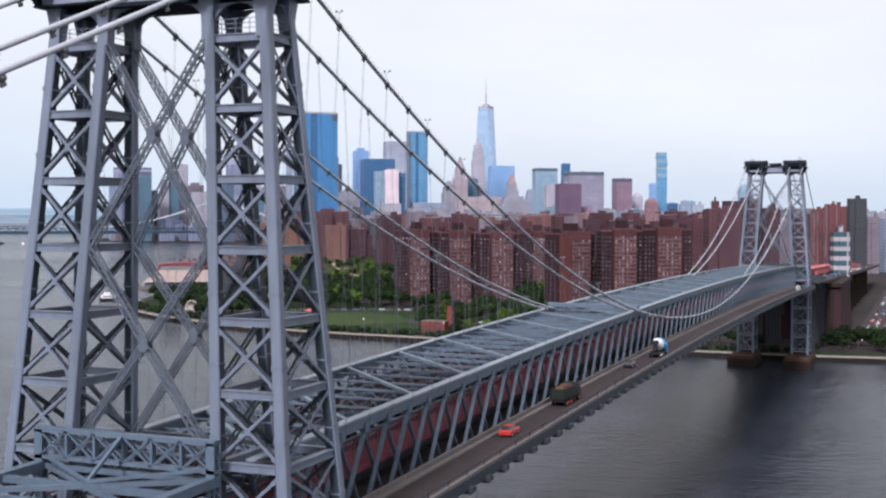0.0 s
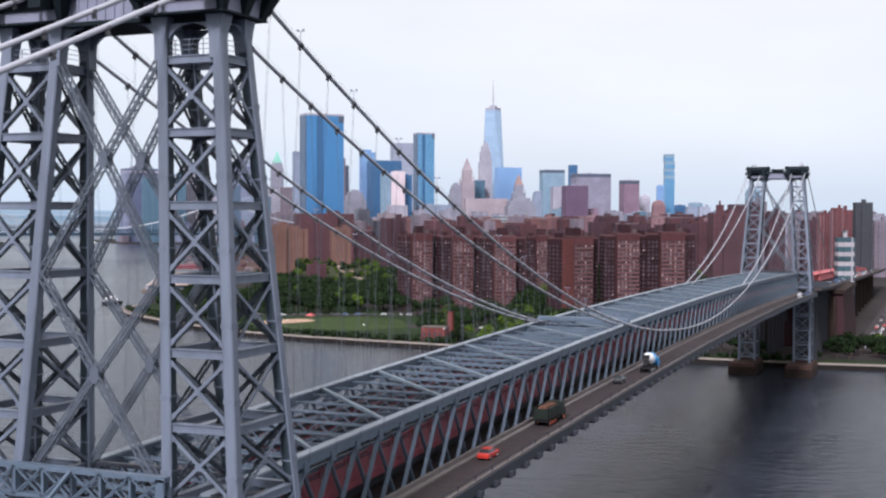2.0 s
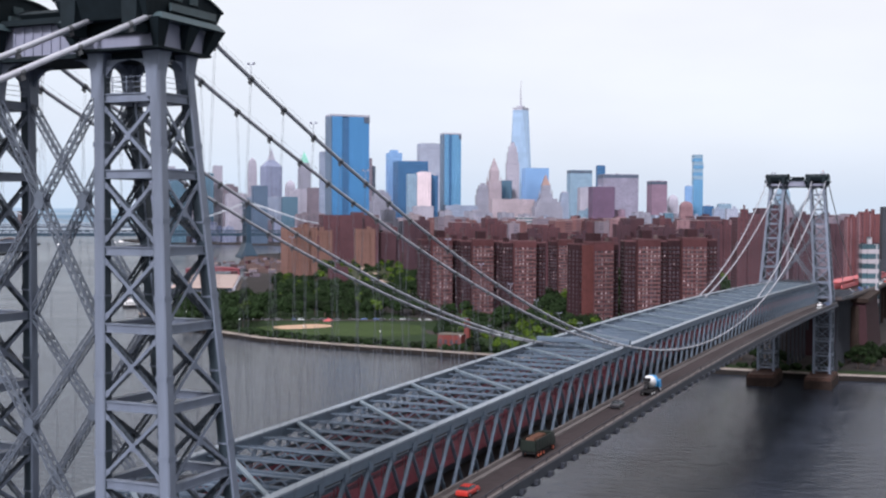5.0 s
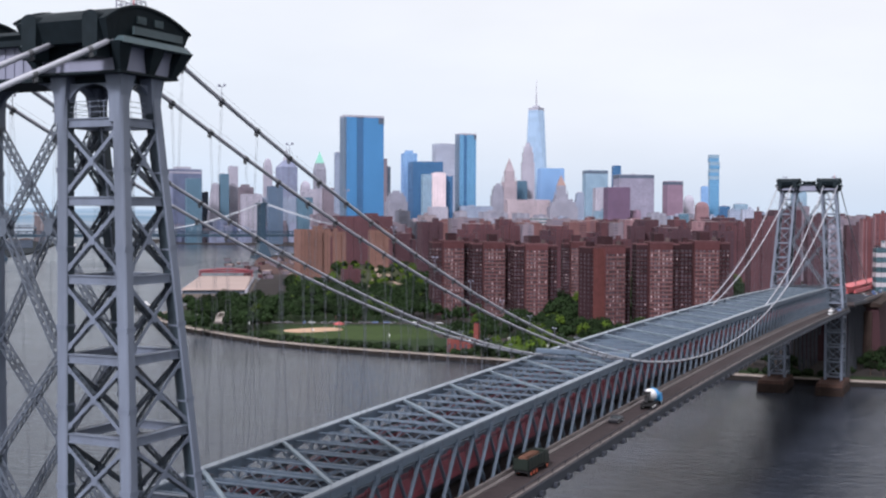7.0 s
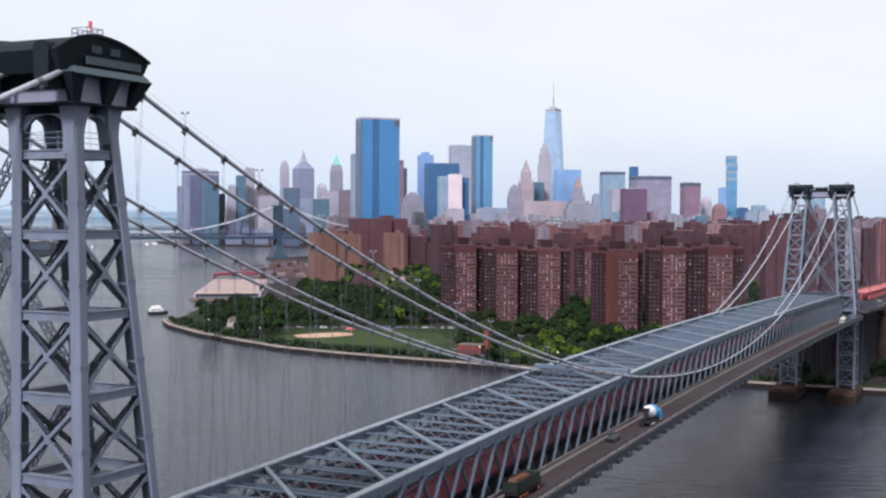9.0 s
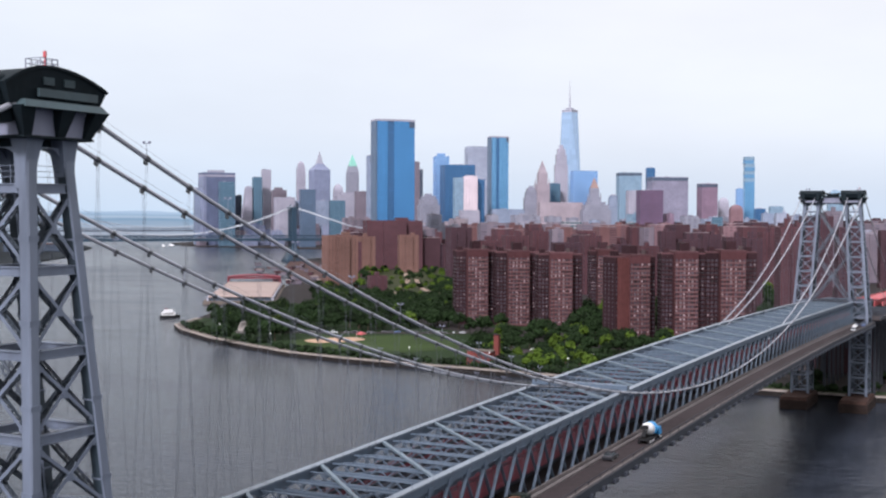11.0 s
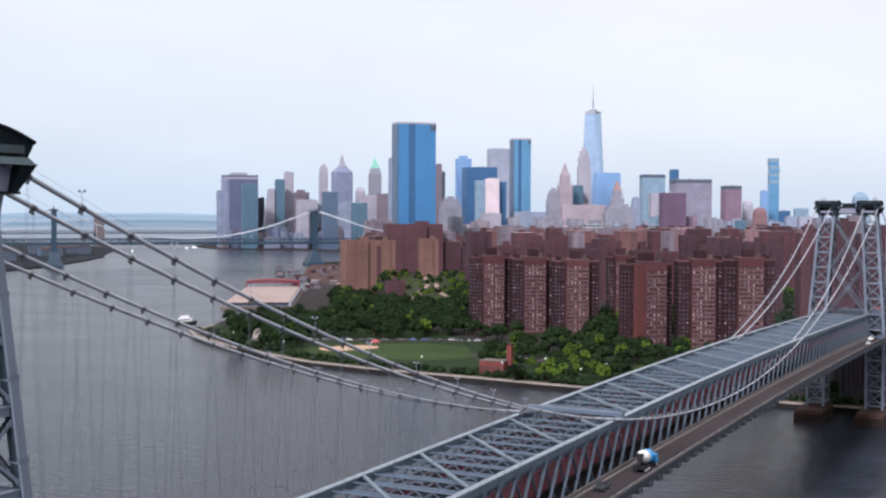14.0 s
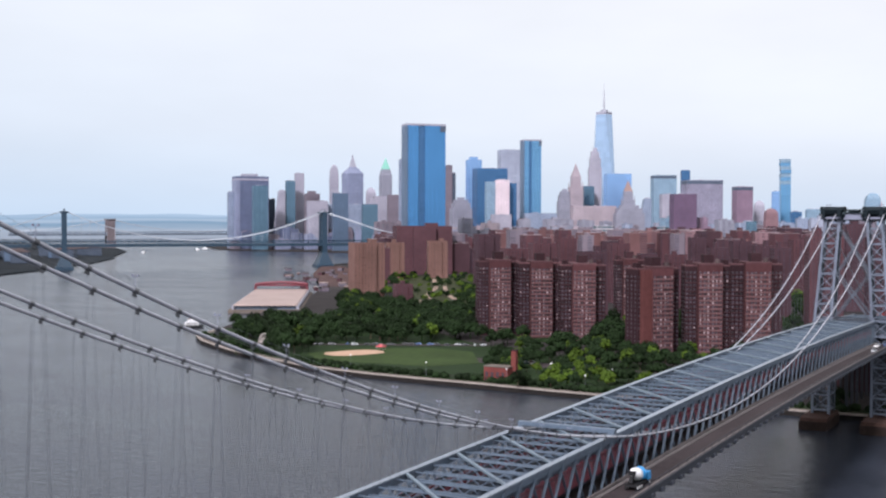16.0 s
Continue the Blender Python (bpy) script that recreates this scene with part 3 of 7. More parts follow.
    s.box(-3.6, 3.6, -yi, yi, 92.6, 93.1)
    s.box(-3.2, 3.2, -yi, yi, 89.5, 89.9)
    part("portal_edge", s, CAP_STEEL, t, "dark portal edge")
    for sx in (-1, 1):
        for lg in (-1, 1):
            e = corner(sx, -lg, lg, 88)
            part("arch_bracket", arch_bracket(e, Vector((e.x, e.y - lg * 3.0, 88)), 85.6, 89.5, (sx, 0, 0)), STEEL, t)
    s = hood_shape(-2.4, 2.4, -3.2, 3.2, 93.1, 94.3, 93.6)
    part("portal_roof", s, CAP_STEEL, t)
    for sx in (-1, 1):
        for za, zb in ((86.2, 66.2), (66.4, 46.5)):
            def inner(leg, z):
                return Vector((sx * leg_x(z), leg * (leg_y(z) - half_y(z) - 0.4), z))
            s = Shape()
            for lg in (-1, 1):
                p, q = inner(lg, za), inner(-lg, zb)
                s.lattice(p, q, 0.72, 0.8, (1, 0, 0), 0.85)
            c = (inner(-1, za) + inner(1, za) + inner(-1, zb) + inner(1, zb)) / 4
            wa, wb = (inner(1, za) - inner(-1, za)).length, (inner(1, zb) - inner(-1, zb)).length
            c.z = za + (zb - za) * wa / (wa + wb)
            c.x = sx * leg_x(c.z)
            for k in (-0.42, 0.42):
                ring = [(-0.5, -0.45), (-0.2, -0.8), (0.2, -0.8), (0.5, -0.45), (0.5, 0.45), (0.2, 0.8), (-0.2, 0.8), (-0.5, 0.45)]
                s.add([(c.x + k + e, c.y + a, c.z + b) for e in (-0.04, 0.04) for a, b in ring],
                      [tuple(range(8)), tuple(range(15, 7, -1))] + [(i, 8 + i, 8 + (i + 1) % 8, (i + 1) % 8) for i in range(8)])
            part("portal_brace", s, PORTAL_PAINT, t)
    # horizontal struts between the legs at the deck and below it
    for sx in (-1, 1):
        for z in (45.6, 33.2):
            s = Shape()
            p, q = (sx * leg_x(z), -leg_y(z) + half_y(z), z), (sx * leg_x(z), leg_y(z) - half_y(z), z)
            for dz in (-1.1, 1.1):
                s.beam((p[0], p[1], z + dz), (q[0], q[1], z + dz), 0.6, 0.4)
            n = 8
            for j in range(n):
                ya, yb = p[1] + (q[1] - p[1]) * j / n, p[1] + (q[1] - p[1]) * (j + 1) / n
                s.beam((p[0], ya, z - 1.1), (p[0], yb, z + 1.1), 0.22, 0.22)
                s.beam((p[0], ya, z + 1.1), (p[0], yb, z - 1.1), 0.2, 0.2)
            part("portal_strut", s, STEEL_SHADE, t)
    return t


def stone_pier(sy, x):
    t = thing("stone_pier", "dark brown masonry pier standing in the river under a tower leg", "bridge pier", "stone piers", at=(x, sy * 12.5, 0))
    s = Shape()
    s.prism([(-19.4, -6.0), (9.6, -6.0), (9.6, 6.0), (-19.4, 6.0)], -6, 3.8, [(-19.2, -5.9), (9.4, -5.9), (9.4, 5.9), (-19.2, 5.9)])
    part("footing", s, STONE, t)
    s = Shape()
    s.prism([(-18.8, -5.6), (9.0, -5.6), (9.0, 5.6), (-18.8, 5.6)], 3.8, 5.2, [(-18.6, -5.4), (8.8, -5.4), (8.8, 5.4), (-18.6, 5.4)])
    part("coping", s, PIER_CAP, t, "reddish brown coping course")
    rnd = random.Random(7 + sy)
    base = Shape().box(-0.9, 0.9, -0.06, 0.12, -0.45, 0.45)
    me = base.mesh("stone", STONE)
    side = Shape().box(-0.06, 0.12, -0.9, 0.9, -0.45, 0.45).mesh("stone", STONE)
    for r in range(4):
        for c in range(14):
            for face, data in ((0, me), (1, side)):
                if face and c > 5:
                    continue
                ob = part("stone", data, STONE, t)
                if face:
                    ob.location = (-19.38 + r * 0.04 + rnd.uniform(-.05, .03), -5.0 + c * 1.95 + (r % 2) * 0.4 - 0.3, 0.3 + r * 0.95)
                else:
                    ob.location = (-18.0 + c * 2.0 + (r % 2) * 0.6, -5.96 + r * 0.03 + rnd.uniform(-.05, .03), 0.3 + r * 0.95)
    return t


near = bridge_tower()
near.location = (1.0, 0, 0)
copy_thing(near, pose(SPAN, -0.1, 0))
for x in (0, SPAN - 2):
    for sy in (-1, 1):
        stone_pier(sy, x)


# ----- stiffening trusses -----
def h_bar(p, q, w, h, up):
    """A rolled H bar."""
    s = Shape()
    p, q = Vector(p), Vector(q)
    d = (q - p).normalized()
    side = d.cross(Vector(up)).normalized()
    for k in (-1, 1):
        s.beam(p + side * k * (w / 2 - 0.05), q + side * k * (w / 2 - 0.05), 0.1, h, up)
    s.beam(p, q, w - 0.2, 0.1, up)
    return s


DEPTH = 11.4


def stiffening_truss(sy):
    t = thing("stiffening_truss", "blue grey riveted lattice stiffening truss along the bridge deck", "bridge truss", "stiffening trusses")
    y = sy * TRUSS_Y
    run = [(i * PANEL_LENGTH, chord_z(i * PANEL_LENGTH)) for i in range(81)]
    chord = part("top_chord", Shape().sweep(run, y - 0.38, y + 0.38, -1.45, -0.24), TRUSS_STEEL, t)
    part("cover_plate", Shape().sweep(run, y - 0.58, y + 0.58, -0.24, 0), COVER, chord, "pale cover plate")
    part("bottom_chord", Shape().sweep(run, y - 0.4, y + 0.4, -DEPTH - 0.55, -DEPTH + 0.55), TRUSS_STEEL, t)
    rise = h_bar((-6.1, 0, 0.6 - DEPTH), (0, 0, -1.4), 0.34, 0.46, (0, 1, 0)).mesh("diagonal", TRUSS_STEEL)
    fall = h_bar((0, 0, 0.6 - DEPTH), (-6.1, 0, -1.4), 0.3, 0.42, (0, 1, 0)).mesh("counter_diagonal", TRUSS_STEEL)
    plate = Shape().box(-0.55, 0.55, -0.06, 0.06, -2.0, -0.9).mesh("gusset", TRUSS_STEEL)
    for i in range(1, 81):
        x = i * PANEL_LENGTH
        z = (chord_z(x) + chord_z(x - 6.1)) / 2
        part("diagonal", rise, TRUSS_STEEL, t).location = (x, y + sy * 0.28, z)
        part("counter_diagonal", fall, TRUSS_STEEL, t).location = (x, y - sy * 0.28, z)
        part("gusset", plate, TRUSS_STEEL, t).location = (x, y + sy * 0.5, chord_z(x))
    return t


for sy in (-1, 1):
    stiffening_truss(sy)


def top_bracing():
    t = thing("top_bracing", "grey laced cross struts and wind braces across the truss tops", "bridge bracing")
    w = TRUSS_Y - 0.5
    deep = Shape()
    for dz in (-0.35, -1.5):
        deep.beam((0, -w, dz), (0, w, dz), 0.4 if dz > -1 else 0.3, 0.16)
    for j in range(12):
        ya, yb = -w + 2 * w * j / 12, -w + 2 * w * (j + 1) / 12
        a, b = (-0.35, -1.5) if j % 2 else (-1.5, -0.35)
        deep.beam((0, ya, a), (0, yb, b), 0.16, 0.12, (1, 0, 0))
    deep_me = deep.mesh("cross_strut", TRUSS_STEEL)
    for i in range(81):
        x = i * PANEL_LENGTH
        part("cross_strut", deep_me, TRUSS_STEEL, t).location = (x, 0, chord_z(x) - 0.25)
    half = Shape().beam((0, -w, -0.9), (0, w, -0.9), 0.22, 0.34).mesh("half_strut", TRUSS_STEEL)
    for i in range(80):
        x = (i + 0.5) * PANEL_LENGTH
        part("half_strut", half, TRUSS_STEEL, t).location = (x, 0, chord_z(x) - 0.25)
    run = [(i * PANEL_LENGTH, chord_z(i * PANEL_LENGTH)) for i in range(81)]
    for y in (-6.2, -3.1, 0, 3.1, 6.2):
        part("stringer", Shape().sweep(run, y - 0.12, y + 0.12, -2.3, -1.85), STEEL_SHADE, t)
    knee = Shape()
    for sy in (-1, 1):
        knee.prism([(-0.9, sy * w), (0.9, sy * w), (0.25, sy * (w - 1.5)), (-0.25, sy * (w - 1.5))][::sy], -0.34, -0.28)
    for k in range(26):
        x0 = 2.9 + 18.29 * k
        x1 = x0 + 18.29
        s = Shape().beam((x0, -w, chord_z(x0) - 0.3), (x1, w, chord_z(x1) - 0.3), 0.42, 0.3).beam((x0, -w, chord_z(x0) - 0.1), (x1, w, chord_z(x1) - 0.1), 0.55, 0.08)
        part("wind_brace", s, BRACE, t, "pale flanged wind brace")
        s = Shape().beam((x0, w, chord_z(x0) - 1.9), (x1, -w, chord_z(x1) - 1.9), 0.3, 0.3)
        part("lower_brace", s, TRUSS_STEEL, t)
        kn = part("knee_plate", knee, STEEL_SHADE, t)
        kn.location = (x0, 0, chord_z(x0) - 0.3)
    return t


top_bracing()
g = thing("sign_gantry", "pale grey box beam across the truss tops near mid-span", "gantry")
part("beam", Shape().beam((160, -10.2, chord_z(160) + 0.5), (160, 10.2, chord_z(160) + 0.5), 1.3, 0.9, cut=0.08), TRUSS_STEEL, g)
for sy in (-1, 1):
    part("foot", Shape().box(159.2, 160.8, sy * 9.6 - 0.5, sy * 9.6 + 0.5, chord_z(160) - 0.02, chord_z(160) + 0.1), TRUSS_STEEL, g)


# ----- decks -----
def strip(name, y0, y1, dz0, dz1, mat, x0=-7.0, x1=SPAN + 7.0, step=6.1, kind="structure", label="", category=""):
    n = max(1, round((x1 - x0) / step))
    run = [(x0 + (x1 - x0) * i / n, chord_z(x0 + (x1 - x0) * i / n)) for i in range(n + 1)]
    s = Shape().sweep(run, y0, y1, dz0, dz1)
    ob = part(name, s, mat)
    return tagged(ob, label, category, "", kind)


ROAD_DROP = 10.0      # road surface below the chord
for sy in (-1, 1):
    lo, hi = sorted((sy * 11.3, sy * 17.3))
    road = strip("road_north" if sy < 0 else "road_south", lo, hi, -10.4, -ROAD_DROP, ASPHALT, label="worn dark asphalt carriageway outside the truss", category="road")
    for name, ya, yb, h, mat in (("kerb", 10.2, 11.3, -9.75, CONCRETE), ("barrier", 10.2, 10.55, -9.1, CONCRETE), ("outer_barrier", 17.3, 17.8, -9.05, CONCRETE)):
        s = strip(name, *sorted((sy * ya, sy * yb)), -10.5 if name != "barrier" else -9.75, h, mat, kind="")
        s.parent = road
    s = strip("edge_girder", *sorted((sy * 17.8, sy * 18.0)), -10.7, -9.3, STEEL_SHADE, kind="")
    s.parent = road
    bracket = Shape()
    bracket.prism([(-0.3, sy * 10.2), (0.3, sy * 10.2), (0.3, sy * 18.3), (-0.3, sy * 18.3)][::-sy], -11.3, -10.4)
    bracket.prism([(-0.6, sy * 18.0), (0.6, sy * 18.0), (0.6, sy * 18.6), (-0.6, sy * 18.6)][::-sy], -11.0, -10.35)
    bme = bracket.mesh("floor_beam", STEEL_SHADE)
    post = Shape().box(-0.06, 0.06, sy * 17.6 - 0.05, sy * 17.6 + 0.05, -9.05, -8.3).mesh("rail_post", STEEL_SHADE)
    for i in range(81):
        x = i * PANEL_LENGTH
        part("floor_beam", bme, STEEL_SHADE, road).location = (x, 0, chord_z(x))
        part("rail_post", post, STEEL_SHADE, road).location = (x, 0, chord_z(x))
    r = strip("guard_rail", *sorted((sy * 17.56, sy * 17.64)), -8.4, -8.3, STEEL_SHADE, kind="")
    r.parent = road

deck = strip("deck", -9.1, 9.1, -11.0, -10.6, ASPHALT, label="dark inner roadway deck between the trusses", category="road")
for y in (-2.2, -0.8, 0.8, 2.2):
    r = strip("rail_track", y - 0.08, y + 0.08, -10.6, -10.3, STEEL_SHADE)
    r.parent = deck
for y in (-3.6, 3.6):
    r = strip("track_wall", y - 0.15, y + 0.15, -10.6, -8.4, STEEL_SHADE)
    r.parent = deck


def walkway(sy):
    """The raised footway inside the truss, with its red fence."""
    t = thing("footway", "raised footway with red painted steel fence inside the truss", "walkway", "footways")
    y_in, y_out = sy * 3.4, sy * 8.6
    slab = strip("slab", *sorted((y_in, y_out)), -6.5, -6.2, STEEL_SHADE, kind="")
    slab.parent = t
    r = strip("red_beam", *sorted((y_out - 0.12, y_out + 0.12)), -6.9, -6.1, RED, kind="")
    r.parent = t
    r = strip("hand_rail", *sorted((y_out - 0.07, y_out + 0.07)), -3.3, -3.15, RED, kind="")
    r.parent = t
    r = strip("inner_beam", *sorted((y_in - 0.12, y_in + 0.12)), -6.9, -5.0, TRUSS_STEEL, kind="")
    r.parent = t
    s = Shape()
    s.box(-2.65, 2.65, -0.05, 0.05, -6.1, -3.9)
    s.box(-2.75, -2.6, -0.08, 0.08, -6.1, -2.8)
    s.box(2.6, 2.75, -0.08, 0.08, -6.1, -2.8)
    for j in range(9):
        s.box(-2.4 + j * 0.6 - 0.05, -2.4 + j * 0.6 + 0.05, -0.05, 0.05, -3.9, -3.2)
    me = s.mesh("fence_panel", RED)
    for i in range(80):
        x = (i + 0.5) * PANEL_LENGTH
        part("fence_panel", me, RED, t).location = (x, y_out, chord_z(x))
    return t


for sy in (-1, 1):
    walkway(sy)


# ----- main cables -----
def cable_point(x, sy, inner):
    u = (x - SPAN / 2) / (SPAN / 2)
    ym, yt = (8.7, 6.9) if inner else (10.6, 13.0)
    return Vector((x, sy * (ym + (yt - ym) * u * u), 42.6 + (93.9 - 42.6) * u * u))


def main_cable(sy, inner):
    t = thing("main_cable", "pale wrapped main suspension cable with dark bands and thin hanger ropes", "bridge cable", "main cables")
    xs = [SPAN * i / 96 for i in range(97)]
    part("strand", Shape().tube([cable_point(x, sy, inner) for x in xs], 0.21, 10), CABLE, t, smooth=True)
    p0 = cable_point(0, sy, inner)
    back = [p0 + Vector((-d, 0, -0.425 * d + 0.0003 * d * d)) for d in range(0, 161, 10)]
    part("backstay", Shape().tube(back, 0.235, 10), CABLE, t, smooth=True)
    p1 = cable_point(SPAN, sy, inner)
    ahead = [p1 + Vector((d, 0, -0.425 * d + 0.0003 * d * d)) for d in range(0, 141, 10)]
    part("forestay", Shape().tube(ahead, 0.235, 10), CABLE, t, smooth=True)
    band = Shape().tube([(-0.26, 0, 0), (0.26, 0, 0)], 0.27, 10)
    band.box(-0.25, 0.25, -0.08, 0.08, -0.6, -0.3)
    bme = band.mesh("band", BAND)
    for i in range(1, 80):
        x = i * PANEL_LENGTH
        p = cable_point(x, sy, inner)
        slope = (cable_point(x + 1, sy, inner).z - cable_point(x - 1, sy, inner).z) / 2
        b = part("band", bme, BAND, t)
        b.location, b.rotation_euler = p, (0, -math.atan(slope), 0)
        foot = chord_z(x) - 1.0
        if p.z > foot + 1.5:
            s = Shape()
            for k in (-0.13, 0.13):
                s.tube([(x + k, p.y, p.z - 0.4), (x + k, sy * (TRUSS_Y + (-0.7 if inner else 0.8)), foot)], 0.014, 4)
            part("hanger", s, ROPE, t)
    for k in range(1, 15):
        p = p0 + Vector((-k * 6.1, 0, -0.425 * k * 6.1))
        b = part("band", bme, BAND, t)
        b.location, b.rotation_euler = p, (0, -math.atan(0.425), 0)
    # hand rope on short stanchions, with small lamps
    s = Shape().tube([cable_point(x, sy, inner) + Vector((0, 0.3, 0.9)) for x in xs[:40]], 0.012, 4)
    s.tube([cable_point(x, sy, inner) + Vector((0, 0.3, 0.9)) for x in xs[56:]], 0.012, 4)
    part("hand_rope", s, ROPE, t)
    lamp = Shape().tube([(0, 0, 0.2), (0, 0, 1.3)], 0.03, 5)
    lamp.beam((0, -0.3, 1.3), (0, 0.3, 1.3), 0.05, 0.05)
    lamp.box(-0.09, 0.09, -0.4, -0.22, 1.3, 1.5).box(-0.09, 0.09, 0.22, 0.4, 1.3, 1.5)
    lme = lamp.mesh("cable_lamp", PANEL)
    for i in range(2, 80, 2) if not inner else ():
        x = i * PANEL_LENGTH
        p = cable_point(x, sy, inner)
        if p.z > chord_z(x):
            part("cable_lamp", lme, ROPE, t).location = p
    return t


for sy in (-1, 1):
    for inner in (False, True):
        main_cable(sy, inner)


# ----- approach spans -----
def approach_truss(x0, x1, top, drop, name_label):
    t = thing("approach_truss", name_label, "bridge truss", "approach trusses")
    n = max(2, round(abs(x1 - x0) / 6.0))

    def pz(i):
        return top - drop * i / n
    for sy in (-1, 1):
        y = sy * TRUSS_Y
        s = Shape()
        s.beam((x0, y, top), (x1, y, top - drop), 1.0, 0.9)
        part("top_chord", s, TRUSS_STEEL, t)
        s = Shape().beam((x0, y, top - 7), (x1, y, top - drop - 7), 0.9, 0.9)
        part("bottom_chord", s, TRUSS_STEEL, t)
        for i in range(n):
            xa, xb = x0 + (x1 - x0) * i / n, x0 + (x1 - x0) * (i + 1) / n
            part("diagonal", Shape().beam((xa, y, pz(i) - 7), (xb, y, pz(i + 1)), 0.5, 0.5), TRUSS_STEEL, t)
            part("counter_diagonal", Shape().beam((xa, y, pz(i)), (xb, y, pz(i + 1) - 7), 0.35, 0.4), TRUSS_STEEL, t)
    for i in range(n + 1):
        x = x0 + (x1 - x0) * i / n
        part("cross_strut", Shape().laced((x, -TRUSS_Y, pz(i) - 0.1), (x, TRUSS_Y, pz(i) - 0.1), 0.7, 0.6, (0, 0, 1), 1.2, 0.14), TRUSS_STEEL, t)
    for i in range(0, n - 1, 2):
        xa, xb = x0 + (x1 - x0) * i / n, x0 + (x1 - x0) * (i + 2) / n
        s = Shape()
        s.laced((xa, -TRUSS_Y, pz(i)), (xb, TRUSS_Y, pz(i + 2)), 0.6, 0.45, (0, 0, 1), 1.2, 0.14)
        s.laced((xa, TRUSS_Y, pz(i)), (xb, -TRUSS_Y, pz(i + 2)), 0.6, 0.45, (0, 0, 1), 1.2, 0.14)
        part("wind_brace", s, TRUSS_STEEL, t)
    s = Shape()
    s.add([(x0, -20, top - 7.4), (x1, -20, top - drop - 7.4), (x1, 20, top - drop - 7.4), (x0, 20, top - 7.4), (x0, -20, top - 7.9), (x1, -20, top - drop - 7.9), (x1, 20, top - drop - 7.9), (x0, 20, top - 7.9)],
          [(0, 1, 2, 3), (7, 6, 5, 4), (0, 4, 5, 1), (2, 6, 7, 3), (1, 5, 6, 2), (0, 3, 7, 4)])
    part("deck", s, ASPHALT, t)
    for sy in (-1, 1):
        part("parapet", Shape().beam((x0, sy * 19.9, top - 6.8), (x1, sy * 19.9, top - drop - 6.8), 0.3, 1.2), STEEL_SHADE, t)
    return t


def portal_frame(x, z0, z1):
    """The lattice frame that closes the end of the approach truss against the tower."""
    t = thing("portal_frame", "blue grey lattice portal frame closing the approach truss end", "bridge portal")
    w = TRUSS_Y
    for z, h in ((z1, 0.45), (z0, 0.35)):
        part("rail", Shape().beam((x, -w - 0.5, z), (x, w + 0.5, z), 0.9, h), TRUSS_STEEL, t)
    n = 6
    for i in range(n):
        ya, yb = -w + 2 * w * i / n, -w + 2 * w * (i + 1) / n
        s = Shape()
        for dx in (-0.35, 0.35):
            s.beam((x + dx, ya, z0), (x + dx, yb, z1), 0.13, 0.2, (1, 0, 0))
            s.beam((x + dx, ya, z1), (x + dx, yb, z0), 0.13, 0.2, (1, 0, 0))
        part("cross_brace", s, TRUSS_STEEL, t)
        part("stile", Shape().beam((x, ya, z0), (x, ya, z1), 0.7, 0.25, (0, 1, 0)), TRUSS_STEEL, t)
    for sy in (-1, 1):
        s = Shape().laced((x, sy * w, z0 - 9), (x, sy * w, z1), 0.9, 0.9, (0, 1, 0), 0.8, 0.16)
        part("post", s, TRUSS_STEEL, t)
    return t


approach_truss(-6.0, -150.0, 45.5, 2.0, "blue grey lattice truss of the approach behind the tower")
portal = portal_frame(-6.6, 46.4, 49.0)
brace = part("raking_strut", Shape().beam((-12.0, 0, 45.7), (-7.0, 0, 48.9), 0.3, 0.3), TRUSS_STEEL, portal)
for sy in (-1, 1):
    part("raking_strut", Shape().beam((-12.0, 0, 45.8), (-7.0, sy * 8.6, 46.5), 0.28, 0.3), TRUSS_STEEL, portal)
approach_truss(SPAN + 6, SPAN + 62, 45.6, 2.0, "dark blue grey truss of the side span over the shore")

# ---------- river, land and shore ----------
water = tagged(part("water", Shape().prism([(-2500, -4900), (4990, -4900), (4990, 4990), (-2500, 4990)], -8, 0), WATER), "grey choppy tidal river", "river", "", "structure")
SHORE = [(518, -400), (514, -120), (506, -45), (501, -10), (501, 60), (502, 122), (505, 157), (509, 191), (512, 230), (517, 270), (527, 314), (548, 359), (574, 408),
         (612, 462), (640, 490), (690, 508), (800, 560), (1000, 640), (1190, 745), (1450, 930), (1690, 1075), (1760, 1120), (1850, 1130), (2000, 1150), (2300, 1350), (2430, 1490), (2440, 1640), (2440, 1760), (2470, 1930), (2640, 2110), (2900, 2200), (3500, 2500)]


def shore_strip(name, inset0, inset1, z0, z1, mat, first, last, label, category):
    """A band that follows the shore line, inland of it."""
    s = Shape()
    pts = SHORE[first:last]
    rings = []
    for i, p in enumerate(pts):
        a, b = Vector(pts[max(i - 1, 0)]), Vector(pts[min(i + 1, len(pts) - 1)])
        d = (b - a).normalized()
        n = Vector((d.y, -d.x))
        rings.append((Vector(p) + n * inset0, Vector(p) + n * inset1))
    for (a, b), (c, d) in zip(rings, rings[1:]):
        s.prism([(a.x, a.y), (b.x, b.y), (d.x, d.y), (c.x, c.y)][::-1], z0, z1)
    return tagged(part(name, s, mat), label, category, "", "structure")


tagged(part("ground", Shape().prism(([(4985, 2900), (4985, -4800), (560, -4800)] + SHORE)[::-1], -6, 2.6), LAND), "city ground behind the river wall", "ground", "", "structure")
shore_strip("quay_coping", -0.7, 1.2, 2.3, 2.9, COPING, 0, 16, "pale concrete coping on the river wall", "coping")
shore_strip("quay_wall", -0.4, 1.0, -4, 2.3, QUAY_STONE, 0, 16, "dark stained river wall", "wall")
shore_strip("pavement", 1.2, 5.4, 2.6, 2.75, QUAY, 0, 16, "riverside promenade paving", "pavement")
